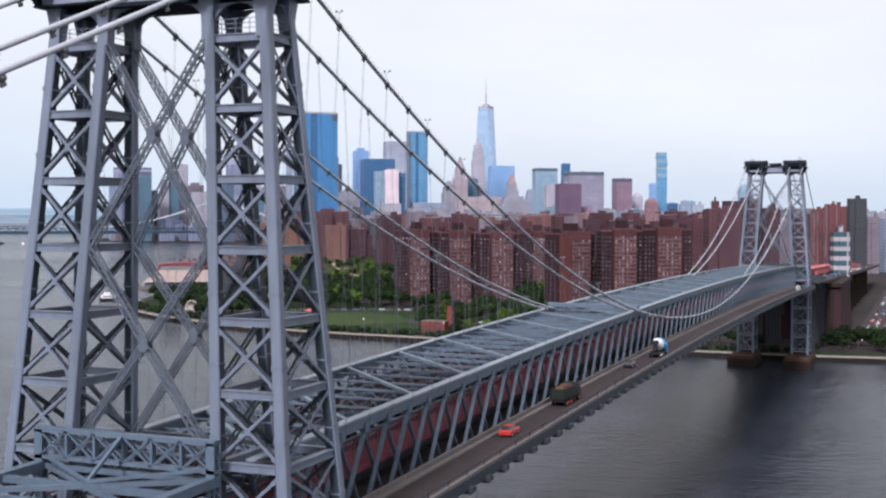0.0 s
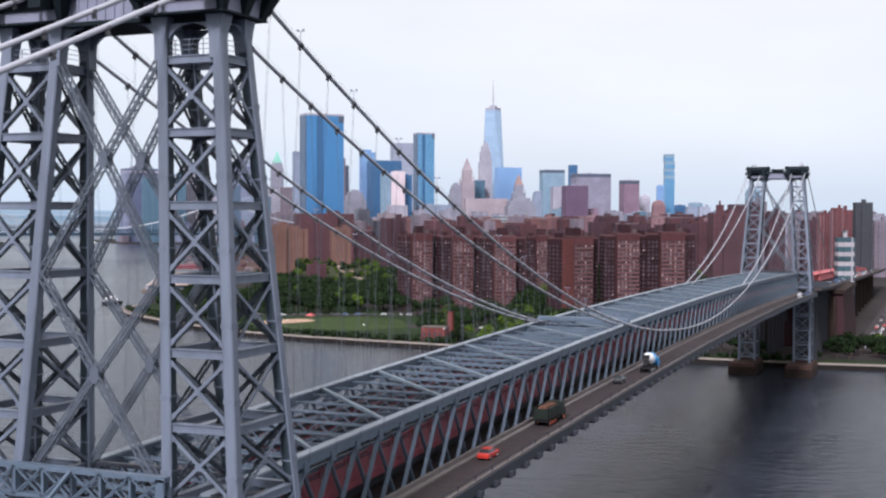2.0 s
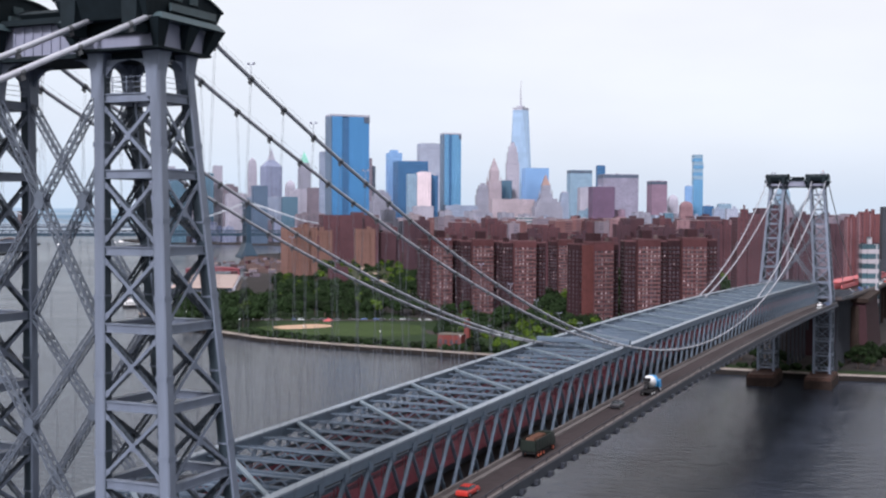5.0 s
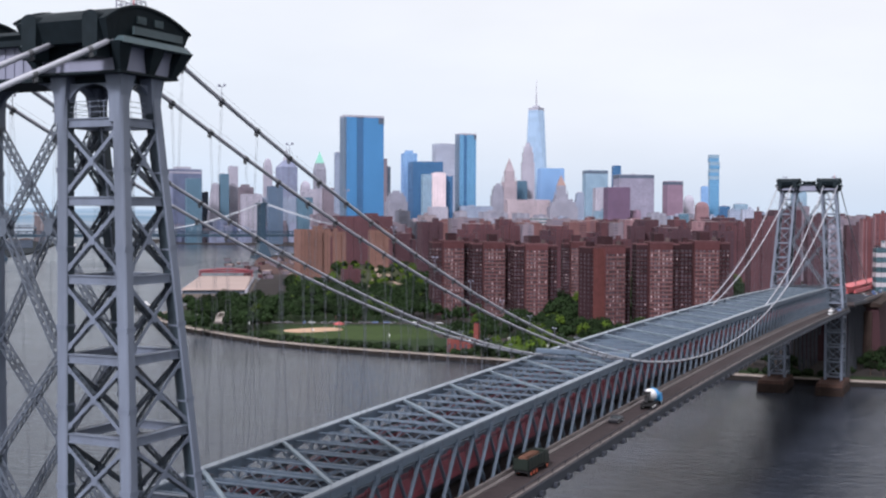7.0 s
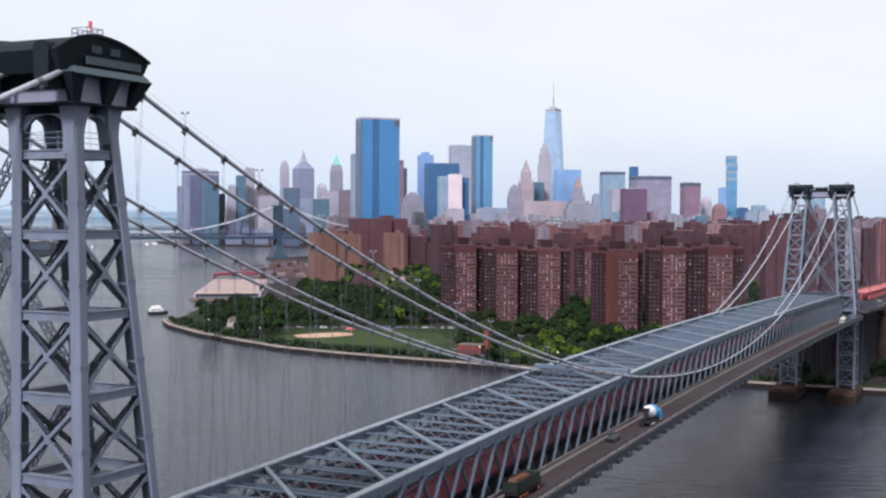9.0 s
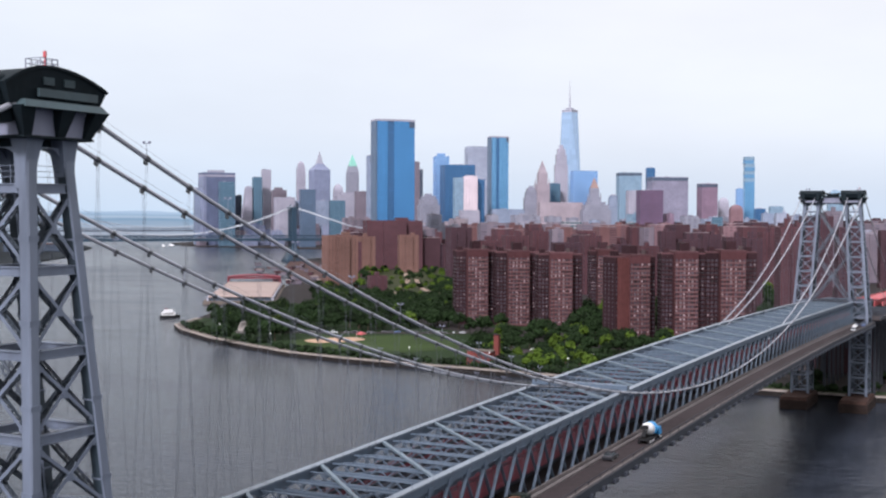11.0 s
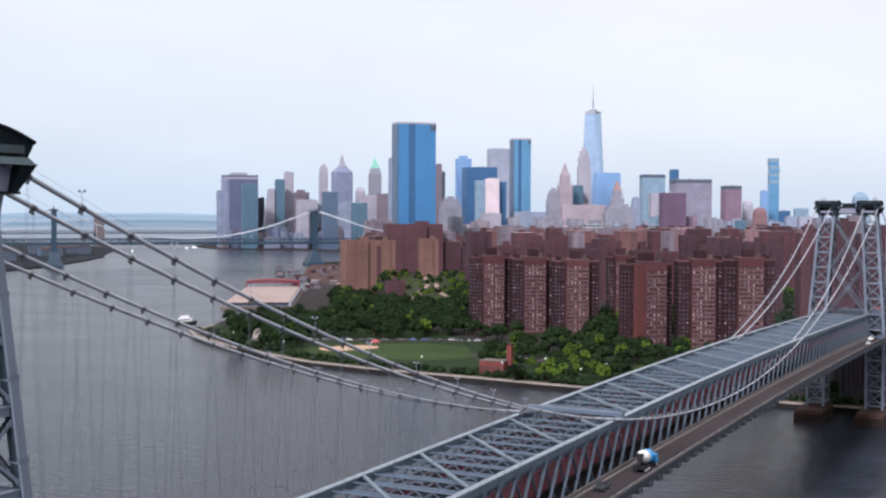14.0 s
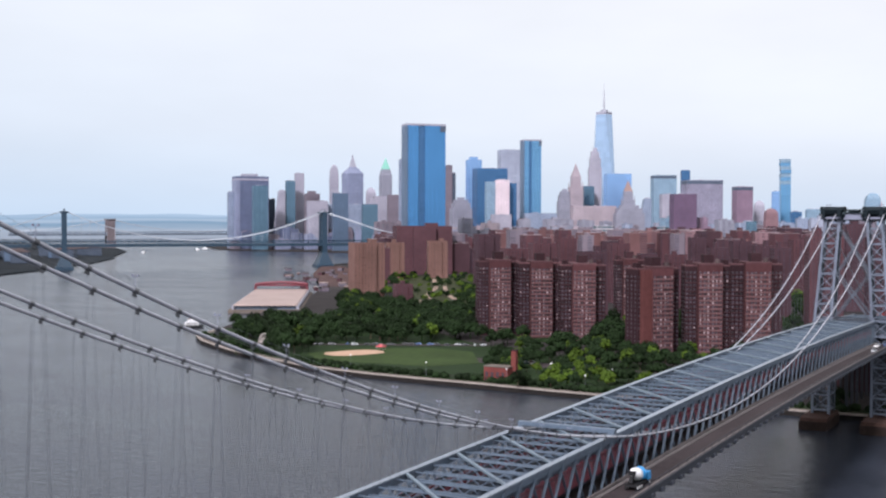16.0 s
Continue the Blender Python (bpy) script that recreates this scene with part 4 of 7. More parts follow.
shore_strip("planting_strip", 5.4, 16.0, 2.6, 2.85, GRASS, 0, 16, "grass strip along the promenade", "lawn")
shore_strip("river_drive", 78.0, 98.0, 2.62, 2.72, ASPHALT, 1, 10, "dark asphalt riverside drive", "road")
tagged(part("park_lawn", Shape().prism([(528, 60), (528, 160), (532, 230), (545, 310), (580, 385), (640, 470), (760, 520), (840, 500), (800, 400), (700, 300), (640, 200), (620, 60)][::-1], 2.55, 2.68), GRASS), "rough park grass under the trees", "lawn", "", "structure")
tagged(part("estate_lawn", Shape().prism([(700, 90), (720, 260), (800, 380), (920, 520), (1080, 600), (1150, 560), (980, 330), (900, 120)][::-1], 2.55, 2.66), GRASS), "grass between the brick houses", "lawn", "", "structure")
tagged(part("sports_field", Shape().prism([(553, 322), (560, 250), (590, 232), (640, 262), (648, 300), (612, 348), (580, 350)][::-1], 2.6, 2.78), material("mown_grass", (0.03, 0.05, 0.014), 0.9, 0.0, 0.45, 0.3, 0.03)), "mown green sports field", "field", "", "structure")
tagged(part("park_road", Shape().prism([(618, 390), (626, 394), (684, 272), (676, 268)][::-1], 2.6, 2.8), ASPHALT), "dark asphalt parking lane behind the sports field", "road", "", "structure")


def polar(bearing, distance):
    return (-61 + distance * math.cos(radians(bearing)), -90 + distance * math.sin(radians(bearing)))


tagged(part("slope_lawn", Shape().prism([polar(*q) for q in ((26.4, 1120), (28.4, 1110), (30.2, 1140), (30.4, 1500), (29.8, 1780), (26.4, 1780))][::-1], 2.55, 2.72), material("dry_grass", (0.034, 0.04, 0.017), 0.9, 0.0, 0.4, 0.2, 0.02)), "dry mown grass slope between the houses", "lawn", "", "structure")
PATH_SAND = material("pinkish_path", (0.3, 0.22, 0.18), 0.9, 0.0, 0.2, 0.3, 0.05)
for k, run in enumerate((((27.0, 1180), (27.7, 1230), (28.4, 1215), (29.2, 1260)), ((27.4, 1260), (27.9, 1360), (28.0, 1520)), ((28.6, 1240), (28.9, 1340), (28.4, 1480), (28.5, 1680)))):
    pts = [polar(*q) for q in run]
    s = Shape()
    for (xa, ya), (xb, yb) in zip(pts, pts[1:]):
        s.beam((xa, ya, 2.74), (xb, yb, 2.74), 5.0, 0.14)
    tagged(part("footpath", s, PATH_SAND), "pale sandy footpath through the grass", "path", "", "structure")
field_sand = []
for i in range(28):
    a = 2 * math.pi * i / 28
    field_sand.append((598 + 19 * math.cos(a) + 2 * math.sin(3 * a), 326 + 15 * math.sin(a) - 7 * math.cos(a)))
tagged(part("infield", Shape().prism(field_sand, 2.7, 2.84), SAND), "bare sandy baseball infield", "field", "", "structure")
# land across the river
tagged(part("far_shore", Shape().prism([(900, 1290), (1180, 1325), (1440, 1440), (1640, 1560), (1830, 1690), (1900, 1760), (2200, 2000), (2380, 2200), (2480, 2420), (2700, 2900), (2600, 4900), (-2400, 4900), (-2400, 1500), (300, 1300)][::-1], -5, 2.2),
            material("far_ground", (0.011, 0.015, 0.019), 0.9, 0.0, 0.5, 0.03, 0.004)), "low dark shore across the river", "ground", "", "structure")


def far_backdrop():
    """Hazy harbour and hills, far behind everything; haze painted as a glow."""
    s = Shape()
    n = 60
    for i in range(n):
        a, b = radians(20 + 32 * i / n), radians(20 + 32 * (i + 1) / n)
        p, q = (-60 + 4750 * math.cos(a), -90 + 4750 * math.sin(a)), (-60 + 4750 * math.cos(b), -90 + 4750 * math.sin(b))
        za = 92 + 9 * noise.noise((i * 0.31, 3.7, 0)) + 4 * noise.noise((i * 1.3, 9.1, 0))
        zb = 92 + 9 * noise.noise(((i + 1) * 0.31, 3.7, 0)) + 4 * noise.noise(((i + 1) * 1.3, 9.1, 0))
        s.add([(p[0], p[1], -6), (q[0], q[1], -6), (q[0], q[1], zb), (p[0], p[1], za)], [(0, 1, 2, 3)])
    m = bpy.data.materials.new("painted_haze_glow")
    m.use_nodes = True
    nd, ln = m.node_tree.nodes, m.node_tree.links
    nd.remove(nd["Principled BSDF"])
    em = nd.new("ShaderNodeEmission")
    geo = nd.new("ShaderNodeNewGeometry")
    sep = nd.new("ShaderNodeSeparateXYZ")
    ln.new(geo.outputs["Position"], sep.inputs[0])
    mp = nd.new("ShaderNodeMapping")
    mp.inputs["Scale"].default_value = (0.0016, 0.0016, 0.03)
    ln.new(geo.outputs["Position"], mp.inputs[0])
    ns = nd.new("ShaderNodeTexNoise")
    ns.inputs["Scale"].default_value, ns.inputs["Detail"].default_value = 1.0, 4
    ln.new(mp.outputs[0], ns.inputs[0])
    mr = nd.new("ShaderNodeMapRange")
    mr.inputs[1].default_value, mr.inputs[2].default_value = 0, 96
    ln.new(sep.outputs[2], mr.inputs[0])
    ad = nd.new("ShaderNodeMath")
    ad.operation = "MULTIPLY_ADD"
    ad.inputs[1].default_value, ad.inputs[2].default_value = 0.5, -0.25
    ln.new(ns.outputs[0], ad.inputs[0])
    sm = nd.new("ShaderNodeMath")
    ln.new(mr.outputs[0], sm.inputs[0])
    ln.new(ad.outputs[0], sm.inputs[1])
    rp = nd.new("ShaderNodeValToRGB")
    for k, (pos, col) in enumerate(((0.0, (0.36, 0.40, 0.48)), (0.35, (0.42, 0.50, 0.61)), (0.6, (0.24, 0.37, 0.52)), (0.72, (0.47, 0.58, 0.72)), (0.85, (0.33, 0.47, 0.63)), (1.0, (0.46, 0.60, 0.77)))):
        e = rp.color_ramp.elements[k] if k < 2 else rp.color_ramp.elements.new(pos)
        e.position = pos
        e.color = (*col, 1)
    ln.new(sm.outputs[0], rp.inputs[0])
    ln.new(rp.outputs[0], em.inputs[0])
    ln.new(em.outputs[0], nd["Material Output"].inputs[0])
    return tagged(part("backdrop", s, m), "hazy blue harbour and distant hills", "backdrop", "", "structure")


far_backdrop()


# ---------- trees ----------
def crown_mesh(seed, radius, height, leaves, mat):
    """Many small leaf clumps laid like scales on the shells of several uneven lobes."""
    rng = np.random.default_rng(seed)
    lobes = [(0, 0, height * 0.72, radius * 0.6)]
    for i in range(13):
        a = i * 2.4 + rng.uniform(-0.5, 0.5)
        rr = radius * rng.uniform(0.3, 0.78)
        lobes.append((rr * math.cos(a), rr * math.sin(a), height * rng.uniform(0.4, 0.84 - 0.2 * rr / radius), radius * rng.uniform(0.24, 0.42)))
    s = Shape()
    for i in range(leaves):
        lx, ly, lz, lr = lobes[i % len(lobes)]
        v = rng.normal(size=3)
        v /= np.linalg.norm(v)
        c = np.array((lx, ly, lz)) + v * lr * rng.uniform(0.82, 1.1) * np.array((1, 1, 0.85))
        n = v + rng.normal(size=3) * 0.28
        n /= np.linalg.norm(n)
        t = np.cross(n, rng.normal(size=3))
        t /= np.linalg.norm(t)
        b = np.cross(n, t)
        q = rng.uniform(0.3, 0.75)
        s.add([c - t * q - b * q * 0.6, c + t * q * 0.9 - b * q * 0.5, c + t * q * 0.7 + b * q * 0.75, c - t * q * 0.8 + b * q * 0.6], [(0, 1, 2, 3)])
    return s.mesh("crown", mat)


def trunk_mesh(seed, height):
    rnd = random.Random(seed)
    s = Shape().tube([(0, 0, 0), (0.1, 0.05, height * 0.3), (0, 0.1, height * 0.6)], 0.34, 7, 0.16)
    for k in range(5):
        a = k * 1.3 + rnd.random()
        s.tube([(0, 0, height * (0.25 + 0.06 * k)), (1.3 * math.cos(a), 1.3 * math.sin(a), height * (0.42 + 0.06 * k)), (2.6 * math.cos(a), 2.6 * math.sin(a), height * (0.55 + 0.06 * k))], 0.14, 5, 0.05)
    return s.mesh("trunk", BARK)


CROWNS = [crown_mesh(k, 5.2, 12.5, 1100, LEAF if k < 4 else LEAF_LIGHT) for k in range(6)]
TRUNKS = [trunk_mesh(k, 12.5) for k in range(2)]
tree_rng = random.Random(11)


def tree(x, y, size, kind=None, z=2.65):
    k = tree_rng.randrange(4) if kind is None else kind
    t = thing("tree", "broadleaf tree with a dense green crown standing in the park" if k < 4 else "young tree with a light yellow green crown in the park", "tree", "park trees", at=(x, y, z))
    t.scale = (size * tree_rng.uniform(0.85, 1.2), size * tree_rng.uniform(0.85, 1.2), size * tree_rng.uniform(0.85, 1.12))
    t.rotation_euler = (0, 0, tree_rng.uniform(0, 6.3))
    part("trunk", TRUNKS[k % 2], BARK, t)
    part("crown", CROWNS[k], LEAF, t)
    return t


WOODS = []


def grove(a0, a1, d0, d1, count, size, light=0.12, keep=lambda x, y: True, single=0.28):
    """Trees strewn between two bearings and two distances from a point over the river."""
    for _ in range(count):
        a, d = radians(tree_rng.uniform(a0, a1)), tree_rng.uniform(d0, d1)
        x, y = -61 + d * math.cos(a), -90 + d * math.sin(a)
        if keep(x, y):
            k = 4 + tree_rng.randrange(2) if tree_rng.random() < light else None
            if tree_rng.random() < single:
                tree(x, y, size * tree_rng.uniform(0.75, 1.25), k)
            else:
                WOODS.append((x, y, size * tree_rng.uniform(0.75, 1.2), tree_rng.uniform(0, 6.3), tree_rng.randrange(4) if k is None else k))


def woodland():
    """The rest of the trees, too many to count, as two joined meshes."""
    for kinds, mat, name in ((range(4), LEAF, "woodland"), (range(4, 6), LEAF_LIGHT, "light_woodland")):
        vs, fs, k = [], [], 0
        for x, y, size, turn, kind in WOODS:
            if kind not in kinds:
                continue
            for me in (CROWNS[kind], TRUNKS[kind % 2]):
                co = np.empty(len(me.vertices) * 3)
                me.vertices.foreach_get("co", co)
                co = co.reshape(-1, 3) * size
                c, s = math.cos(turn), math.sin(turn)
                vs.append(np.stack([co[:, 0] * c - co[:, 1] * s + x, co[:, 0] * s + co[:, 1] * c + y, co[:, 2] + 2.65], -1))
                fs += [tuple(i + k for i in f.vertices) for f in me.polygons]
                k += len(co)
        me = bpy.data.meshes.new(name)
        me.from_pydata(np.concatenate(vs).tolist(), [], fs)
        me.materials.append(mat)
        tagged(part(name, me, mat), "dense green park trees massed behind the shore", "trees", "", "stuff")


ESTATE = [(755, 299), (757, 266), (745, 228), (697, 160), (715, 129), (727, 101), (910, 251)]


def off_estate(x, y):
    return all(math.hypot(x - px, y - py) > 24 for px, py in ESTATE)


def off_field(x, y):
    return not (548 < x < 655 and 228 < y < 352) and not (508 < x < 545 and 170 < y < 205) and not (560 < x < 622 and 385 < y < 418)


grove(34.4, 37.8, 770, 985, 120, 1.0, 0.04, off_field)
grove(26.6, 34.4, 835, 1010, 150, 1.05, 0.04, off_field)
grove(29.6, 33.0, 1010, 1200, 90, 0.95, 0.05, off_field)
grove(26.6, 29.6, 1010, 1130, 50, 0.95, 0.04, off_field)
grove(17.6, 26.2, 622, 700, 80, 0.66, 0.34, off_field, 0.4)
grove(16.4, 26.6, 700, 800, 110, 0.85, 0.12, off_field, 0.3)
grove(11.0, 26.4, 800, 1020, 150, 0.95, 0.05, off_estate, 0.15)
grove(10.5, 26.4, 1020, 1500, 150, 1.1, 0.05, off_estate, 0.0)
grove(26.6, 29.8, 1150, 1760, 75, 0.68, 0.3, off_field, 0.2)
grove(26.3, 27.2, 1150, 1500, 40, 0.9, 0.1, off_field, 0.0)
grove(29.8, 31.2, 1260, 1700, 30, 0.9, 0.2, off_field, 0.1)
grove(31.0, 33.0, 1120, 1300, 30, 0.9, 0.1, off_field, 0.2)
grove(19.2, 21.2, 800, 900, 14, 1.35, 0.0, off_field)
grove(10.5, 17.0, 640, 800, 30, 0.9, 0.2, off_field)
for i in range(34):
    tree(tree_rng.uniform(524, 580), tree_rng.uniform(-75, -20), tree_rng.uniform(0.6, 0.95), 4 if tree_rng.random() < 0.2 else None)
for i in range(14):
    tree(tree_rng.uniform(506, 560), tree_rng.uniform(-19, 22), tree_rng.uniform(0.4, 0.6))
for i in range(16):
    tree(tree_rng.uniform(508, 545), tree_rng.uniform(22, 70), tree_rng.uniform(0.6, 0.9), 4 if tree_rng.random() < 0.3 else None)


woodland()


def shrub_mesh(seed):
    rng = np.random.default_rng(seed)
    s = Shape()
    for i in range(220):
        v = rng.normal(size=3)
        v /= np.linalg.norm(v)
        c = v * np.array((1.7, 1.5, 1.1)) * rng.uniform(0.75, 1.05) + np.array((0, 0, 1.0))
        t = np.cross(v, rng.normal(size=3))
        t /= np.linalg.norm(t)
        b = np.cross(v, t)
        q = rng.uniform(0.25, 0.45)
        s.add([c - t * q - b * q, c + t * q - b * q, c + t * q + b * q, c - t * q + b * q], [(0, 1, 2, 3)])
    return s.mesh("shrub", LEAF)


SHRUBS = [shrub_mesh(50 + k) for k in range(3)]
for i in range(240):
    k = tree_rng.uniform(3, 14)
    f = k - int(k)
    a, b = Vector(SHORE[int(k)]), Vector(SHORE[int(k) + 1])
    p = a.lerp(b, f)
    d = (b - a).normalized()
    p += Vector((d.y, -d.x)) * tree_rng.uniform(5.0, 17)
    ob = part("shrub", SHRUBS[i % 3], LEAF)
    ob.location, ob.rotation_euler = (p.x, p.y, 2.7), (0, 0, i * 1.7)
    ob.scale = [tree_rng.uniform(0.8, 1.7)] * 3
    tagged(ob, "low green shrub on the promenade verge", "shrub", "verge shrubs")


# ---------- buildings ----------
# skyline facades: distance haze mixed into wall and glass colours, pale and bluish
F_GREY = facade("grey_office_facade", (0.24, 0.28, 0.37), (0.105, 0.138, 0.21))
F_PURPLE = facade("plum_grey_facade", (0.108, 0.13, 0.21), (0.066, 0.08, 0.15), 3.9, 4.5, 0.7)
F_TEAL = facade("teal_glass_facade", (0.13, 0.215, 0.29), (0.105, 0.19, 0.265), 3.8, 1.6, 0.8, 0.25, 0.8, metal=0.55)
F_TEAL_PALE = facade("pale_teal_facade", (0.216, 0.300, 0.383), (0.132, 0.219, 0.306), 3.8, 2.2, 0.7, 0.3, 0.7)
F_DARK = facade("dark_glass_facade", (0.075, 0.095, 0.13), (0.045, 0.06, 0.09), 3.8, 2.0, 0.8, 0.25, 0.75)
F_PALE = facade("pale_stone_facade", (0.315, 0.3, 0.36), (0.21, 0.21, 0.27), 3.8, 3.0, 0.5)
F_BROWN = facade("brown_brick_facade", (0.165, 0.135, 0.165), (0.09, 0.08, 0.11), 3.6, 3.0, 0.5)
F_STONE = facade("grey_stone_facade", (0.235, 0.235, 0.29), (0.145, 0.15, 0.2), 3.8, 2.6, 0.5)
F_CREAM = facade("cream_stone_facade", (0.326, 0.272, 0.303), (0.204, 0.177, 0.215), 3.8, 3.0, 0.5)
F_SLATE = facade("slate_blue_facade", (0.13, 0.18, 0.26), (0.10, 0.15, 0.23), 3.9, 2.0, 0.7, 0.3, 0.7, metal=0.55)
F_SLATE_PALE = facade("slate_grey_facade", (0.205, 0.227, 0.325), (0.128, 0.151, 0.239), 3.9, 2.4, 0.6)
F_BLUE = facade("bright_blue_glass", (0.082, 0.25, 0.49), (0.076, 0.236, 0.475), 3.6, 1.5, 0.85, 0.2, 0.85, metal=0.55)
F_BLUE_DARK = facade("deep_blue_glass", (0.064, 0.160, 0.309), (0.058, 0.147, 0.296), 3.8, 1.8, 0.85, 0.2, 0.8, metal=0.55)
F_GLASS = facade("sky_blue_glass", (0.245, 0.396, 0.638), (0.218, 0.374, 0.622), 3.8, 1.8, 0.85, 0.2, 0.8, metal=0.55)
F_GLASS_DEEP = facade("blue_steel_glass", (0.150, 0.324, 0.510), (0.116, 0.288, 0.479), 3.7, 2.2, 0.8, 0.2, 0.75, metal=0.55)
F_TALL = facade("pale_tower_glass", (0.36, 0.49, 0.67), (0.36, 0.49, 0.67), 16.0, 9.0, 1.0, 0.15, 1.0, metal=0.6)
F_DUSK = facade("dusky_stone_facade", (0.15, 0.125, 0.155), (0.092, 0.08, 0.108), 3.6, 3.0, 0.5)
F_BLACK = facade("black_panel_facade", (0.03, 0.034, 0.045), (0.016, 0.019, 0.028), 3.4, 3.0, 0.6, 0.6)
F_RUST = facade("rust_brick_facade", (0.144, 0.075, 0.077), (0.084, 0.054, 0.066), 3.2, 3.4, 0.45, gloss=0.12)
F_ROSE = facade("rose_brick_facade", (0.210, 0.126, 0.142), (0.137, 0.089, 0.105), 3.4, 3.0, 0.5, gloss=0.12)
F_TEAL_DARK = facade("dark_teal_glass", (0.33, 0.31, 0.34), (0.035, 0.075, 0.095), 6.0, 9.0, 0.9, 0.3, 0.55)
F_SILVER = facade("silver_steel_facade", (0.30, 0.325, 0.41), (0.20, 0.225, 0.30), 3.4, 2.4, 0.55, 0.3)
F_WHITE = facade("white_panel_facade", (0.554, 0.464, 0.504), (0.420, 0.360, 0.403), 4.0, 6.0, 0.25)
F_LILAC = facade("lilac_grey_facade", (0.204, 0.194, 0.263), (0.194, 0.184, 0.252), 6.0, 5.0, 0.4)
F_MAROON = facade("maroon_brick_facade", (0.116, 0.069, 0.120), (0.069, 0.050, 0.096), 3.2, 3.0, 0.5)
F_PLUM = facade("plum_brick_facade", (0.218, 0.144, 0.202), (0.136, 0.094, 0.143), 3.6, 2.4, 0.5)
F_RED = facade("red_brick_facade", (0.125, 0.050, 0.054), (0.060, 0.034, 0.045), 3.0, 3.6, 0.45, gloss=0.12)
F_BRICK = facade("estate_brick_facade", (0.084, 0.039, 0.046), (0.054, 0.035, 0.046), 2.8, 3.4, 0.4, gloss=0.12)
F_BRICK_DARK = facade("estate_brown_brick", (0.062, 0.033, 0.041), (0.048, 0.035, 0.048), 2.8, 3.2, 0.4, gloss=0.12)
F_BRICK_TAN = facade("estate_tan_brick", (0.165, 0.092, 0.078), (0.1, 0.062, 0.058), 2.8, 3.8, 0.35, gloss=0.12)
ROOF_GREEN = material("copper_green_roof", (0.20, 0.46, 0.38), 0.6, 0.0, 0.15, 0.2, 0.02)
ROOF_ORANGE = material("terracotta_roof", (0.27, 0.185, 0.17), 0.7, 0.0, 0.15, 0.2, 0.02)
ROOF_GREY = material("lead_grey_roof", (0.30, 0.30, 0.36), 0.6, 0.0, 0.15, 0.2, 0.02)
SEAM = material("dark_facade_seam", (0.06, 0.08, 0.12), 0.5, 0.0, 0.2, 0.3, 0.02)
LOOK = {}
for f, words in ((F_GREY, "grey glass and stone"), (F_PURPLE, "dark plum grey"), (F_TEAL, "teal glass"), (F_TEAL_PALE, "pale teal glass"), (F_DARK, "dark glass"), (F_PALE, "pale pinkish stone"),
                 (F_BROWN, "brown brick"), (F_STONE, "weathered grey stone"), (F_CREAM, "cream stone"), (F_SLATE, "slate blue glass"), (F_SLATE_PALE, "slate grey stone"), (F_BLUE, "bright blue glass"),
                 (F_BLUE_DARK, "deep blue glass"), (F_GLASS, "sky blue glass"), (F_GLASS_DEEP, "blue steel and glass"), (F_SILVER, "silver grey metal"), (F_BLACK, "black panelled"), (F_RUST, "rust red brick"), (F_ROSE, "dusty rose brick"), (F_TEAL_DARK, "white banded teal glass"), (F_TALL, "pale blue glass"), (F_DUSK, "dusky weathered stone"), (F_WHITE, "white panelled"), (F_LILAC, "windowless lilac grey"),
                 (F_MAROON, "maroon brick"), (F_PLUM, "plum coloured brick"), (F_RED, "bright red brick"), (F_BRICK, "red brick"), (F_BRICK_DARK, "brown brick"), (F_BRICK_TAN, "tan brick"), (BRICK, "red brick")):
    LOOK[f] = words
city_rng = random.Random(5)


def site(kind, x, y, rot, mat, words, category="building", group="skyline towers"):
    t = thing(kind, LOOK[mat] + " " + words, category, group, at=(x, y, 2.5))
    t.rotation_euler = (0, 0, radians(rot))
    return t


def parapet(t, w, d, h, mat):
    s = Shape()
    for a, b, c, e in ((-w / 2, w / 2, -d / 2, -d / 2 + 1), (-w / 2, w / 2, d / 2 - 1, d / 2), (-w / 2, -w / 2 + 1, -d / 2 + 1, d / 2 - 1), (w / 2 - 1, w / 2, -d / 2 + 1, d / 2 - 1)):
        s.box(a, b, c, e, h, h + 1.6)
    part("parapet", s, mat, t)


def piers(t, w, d, h, mat, bay):
    """Slim wall piers that stand proud of a facade."""
    s = Shape()
    n = max(3, round(w / bay))
    for i in range(n + 1):
        x = -w / 2 + w * i / n
        for y in (-d / 2, d / 2):
            s.box(x - 0.45, x + 0.45, y - 0.35, y + 0.35, 0, h)
    m = max(2, round(d / bay))
    for i in range(1, m):
        y = -d / 2 + d * i / m
        for x in (-w / 2, w / 2):
            s.box(x - 0.35, x + 0.35, y - 0.45, y + 0.45, 0, h)
    stuff(part("wall_pier", s, mat, t))


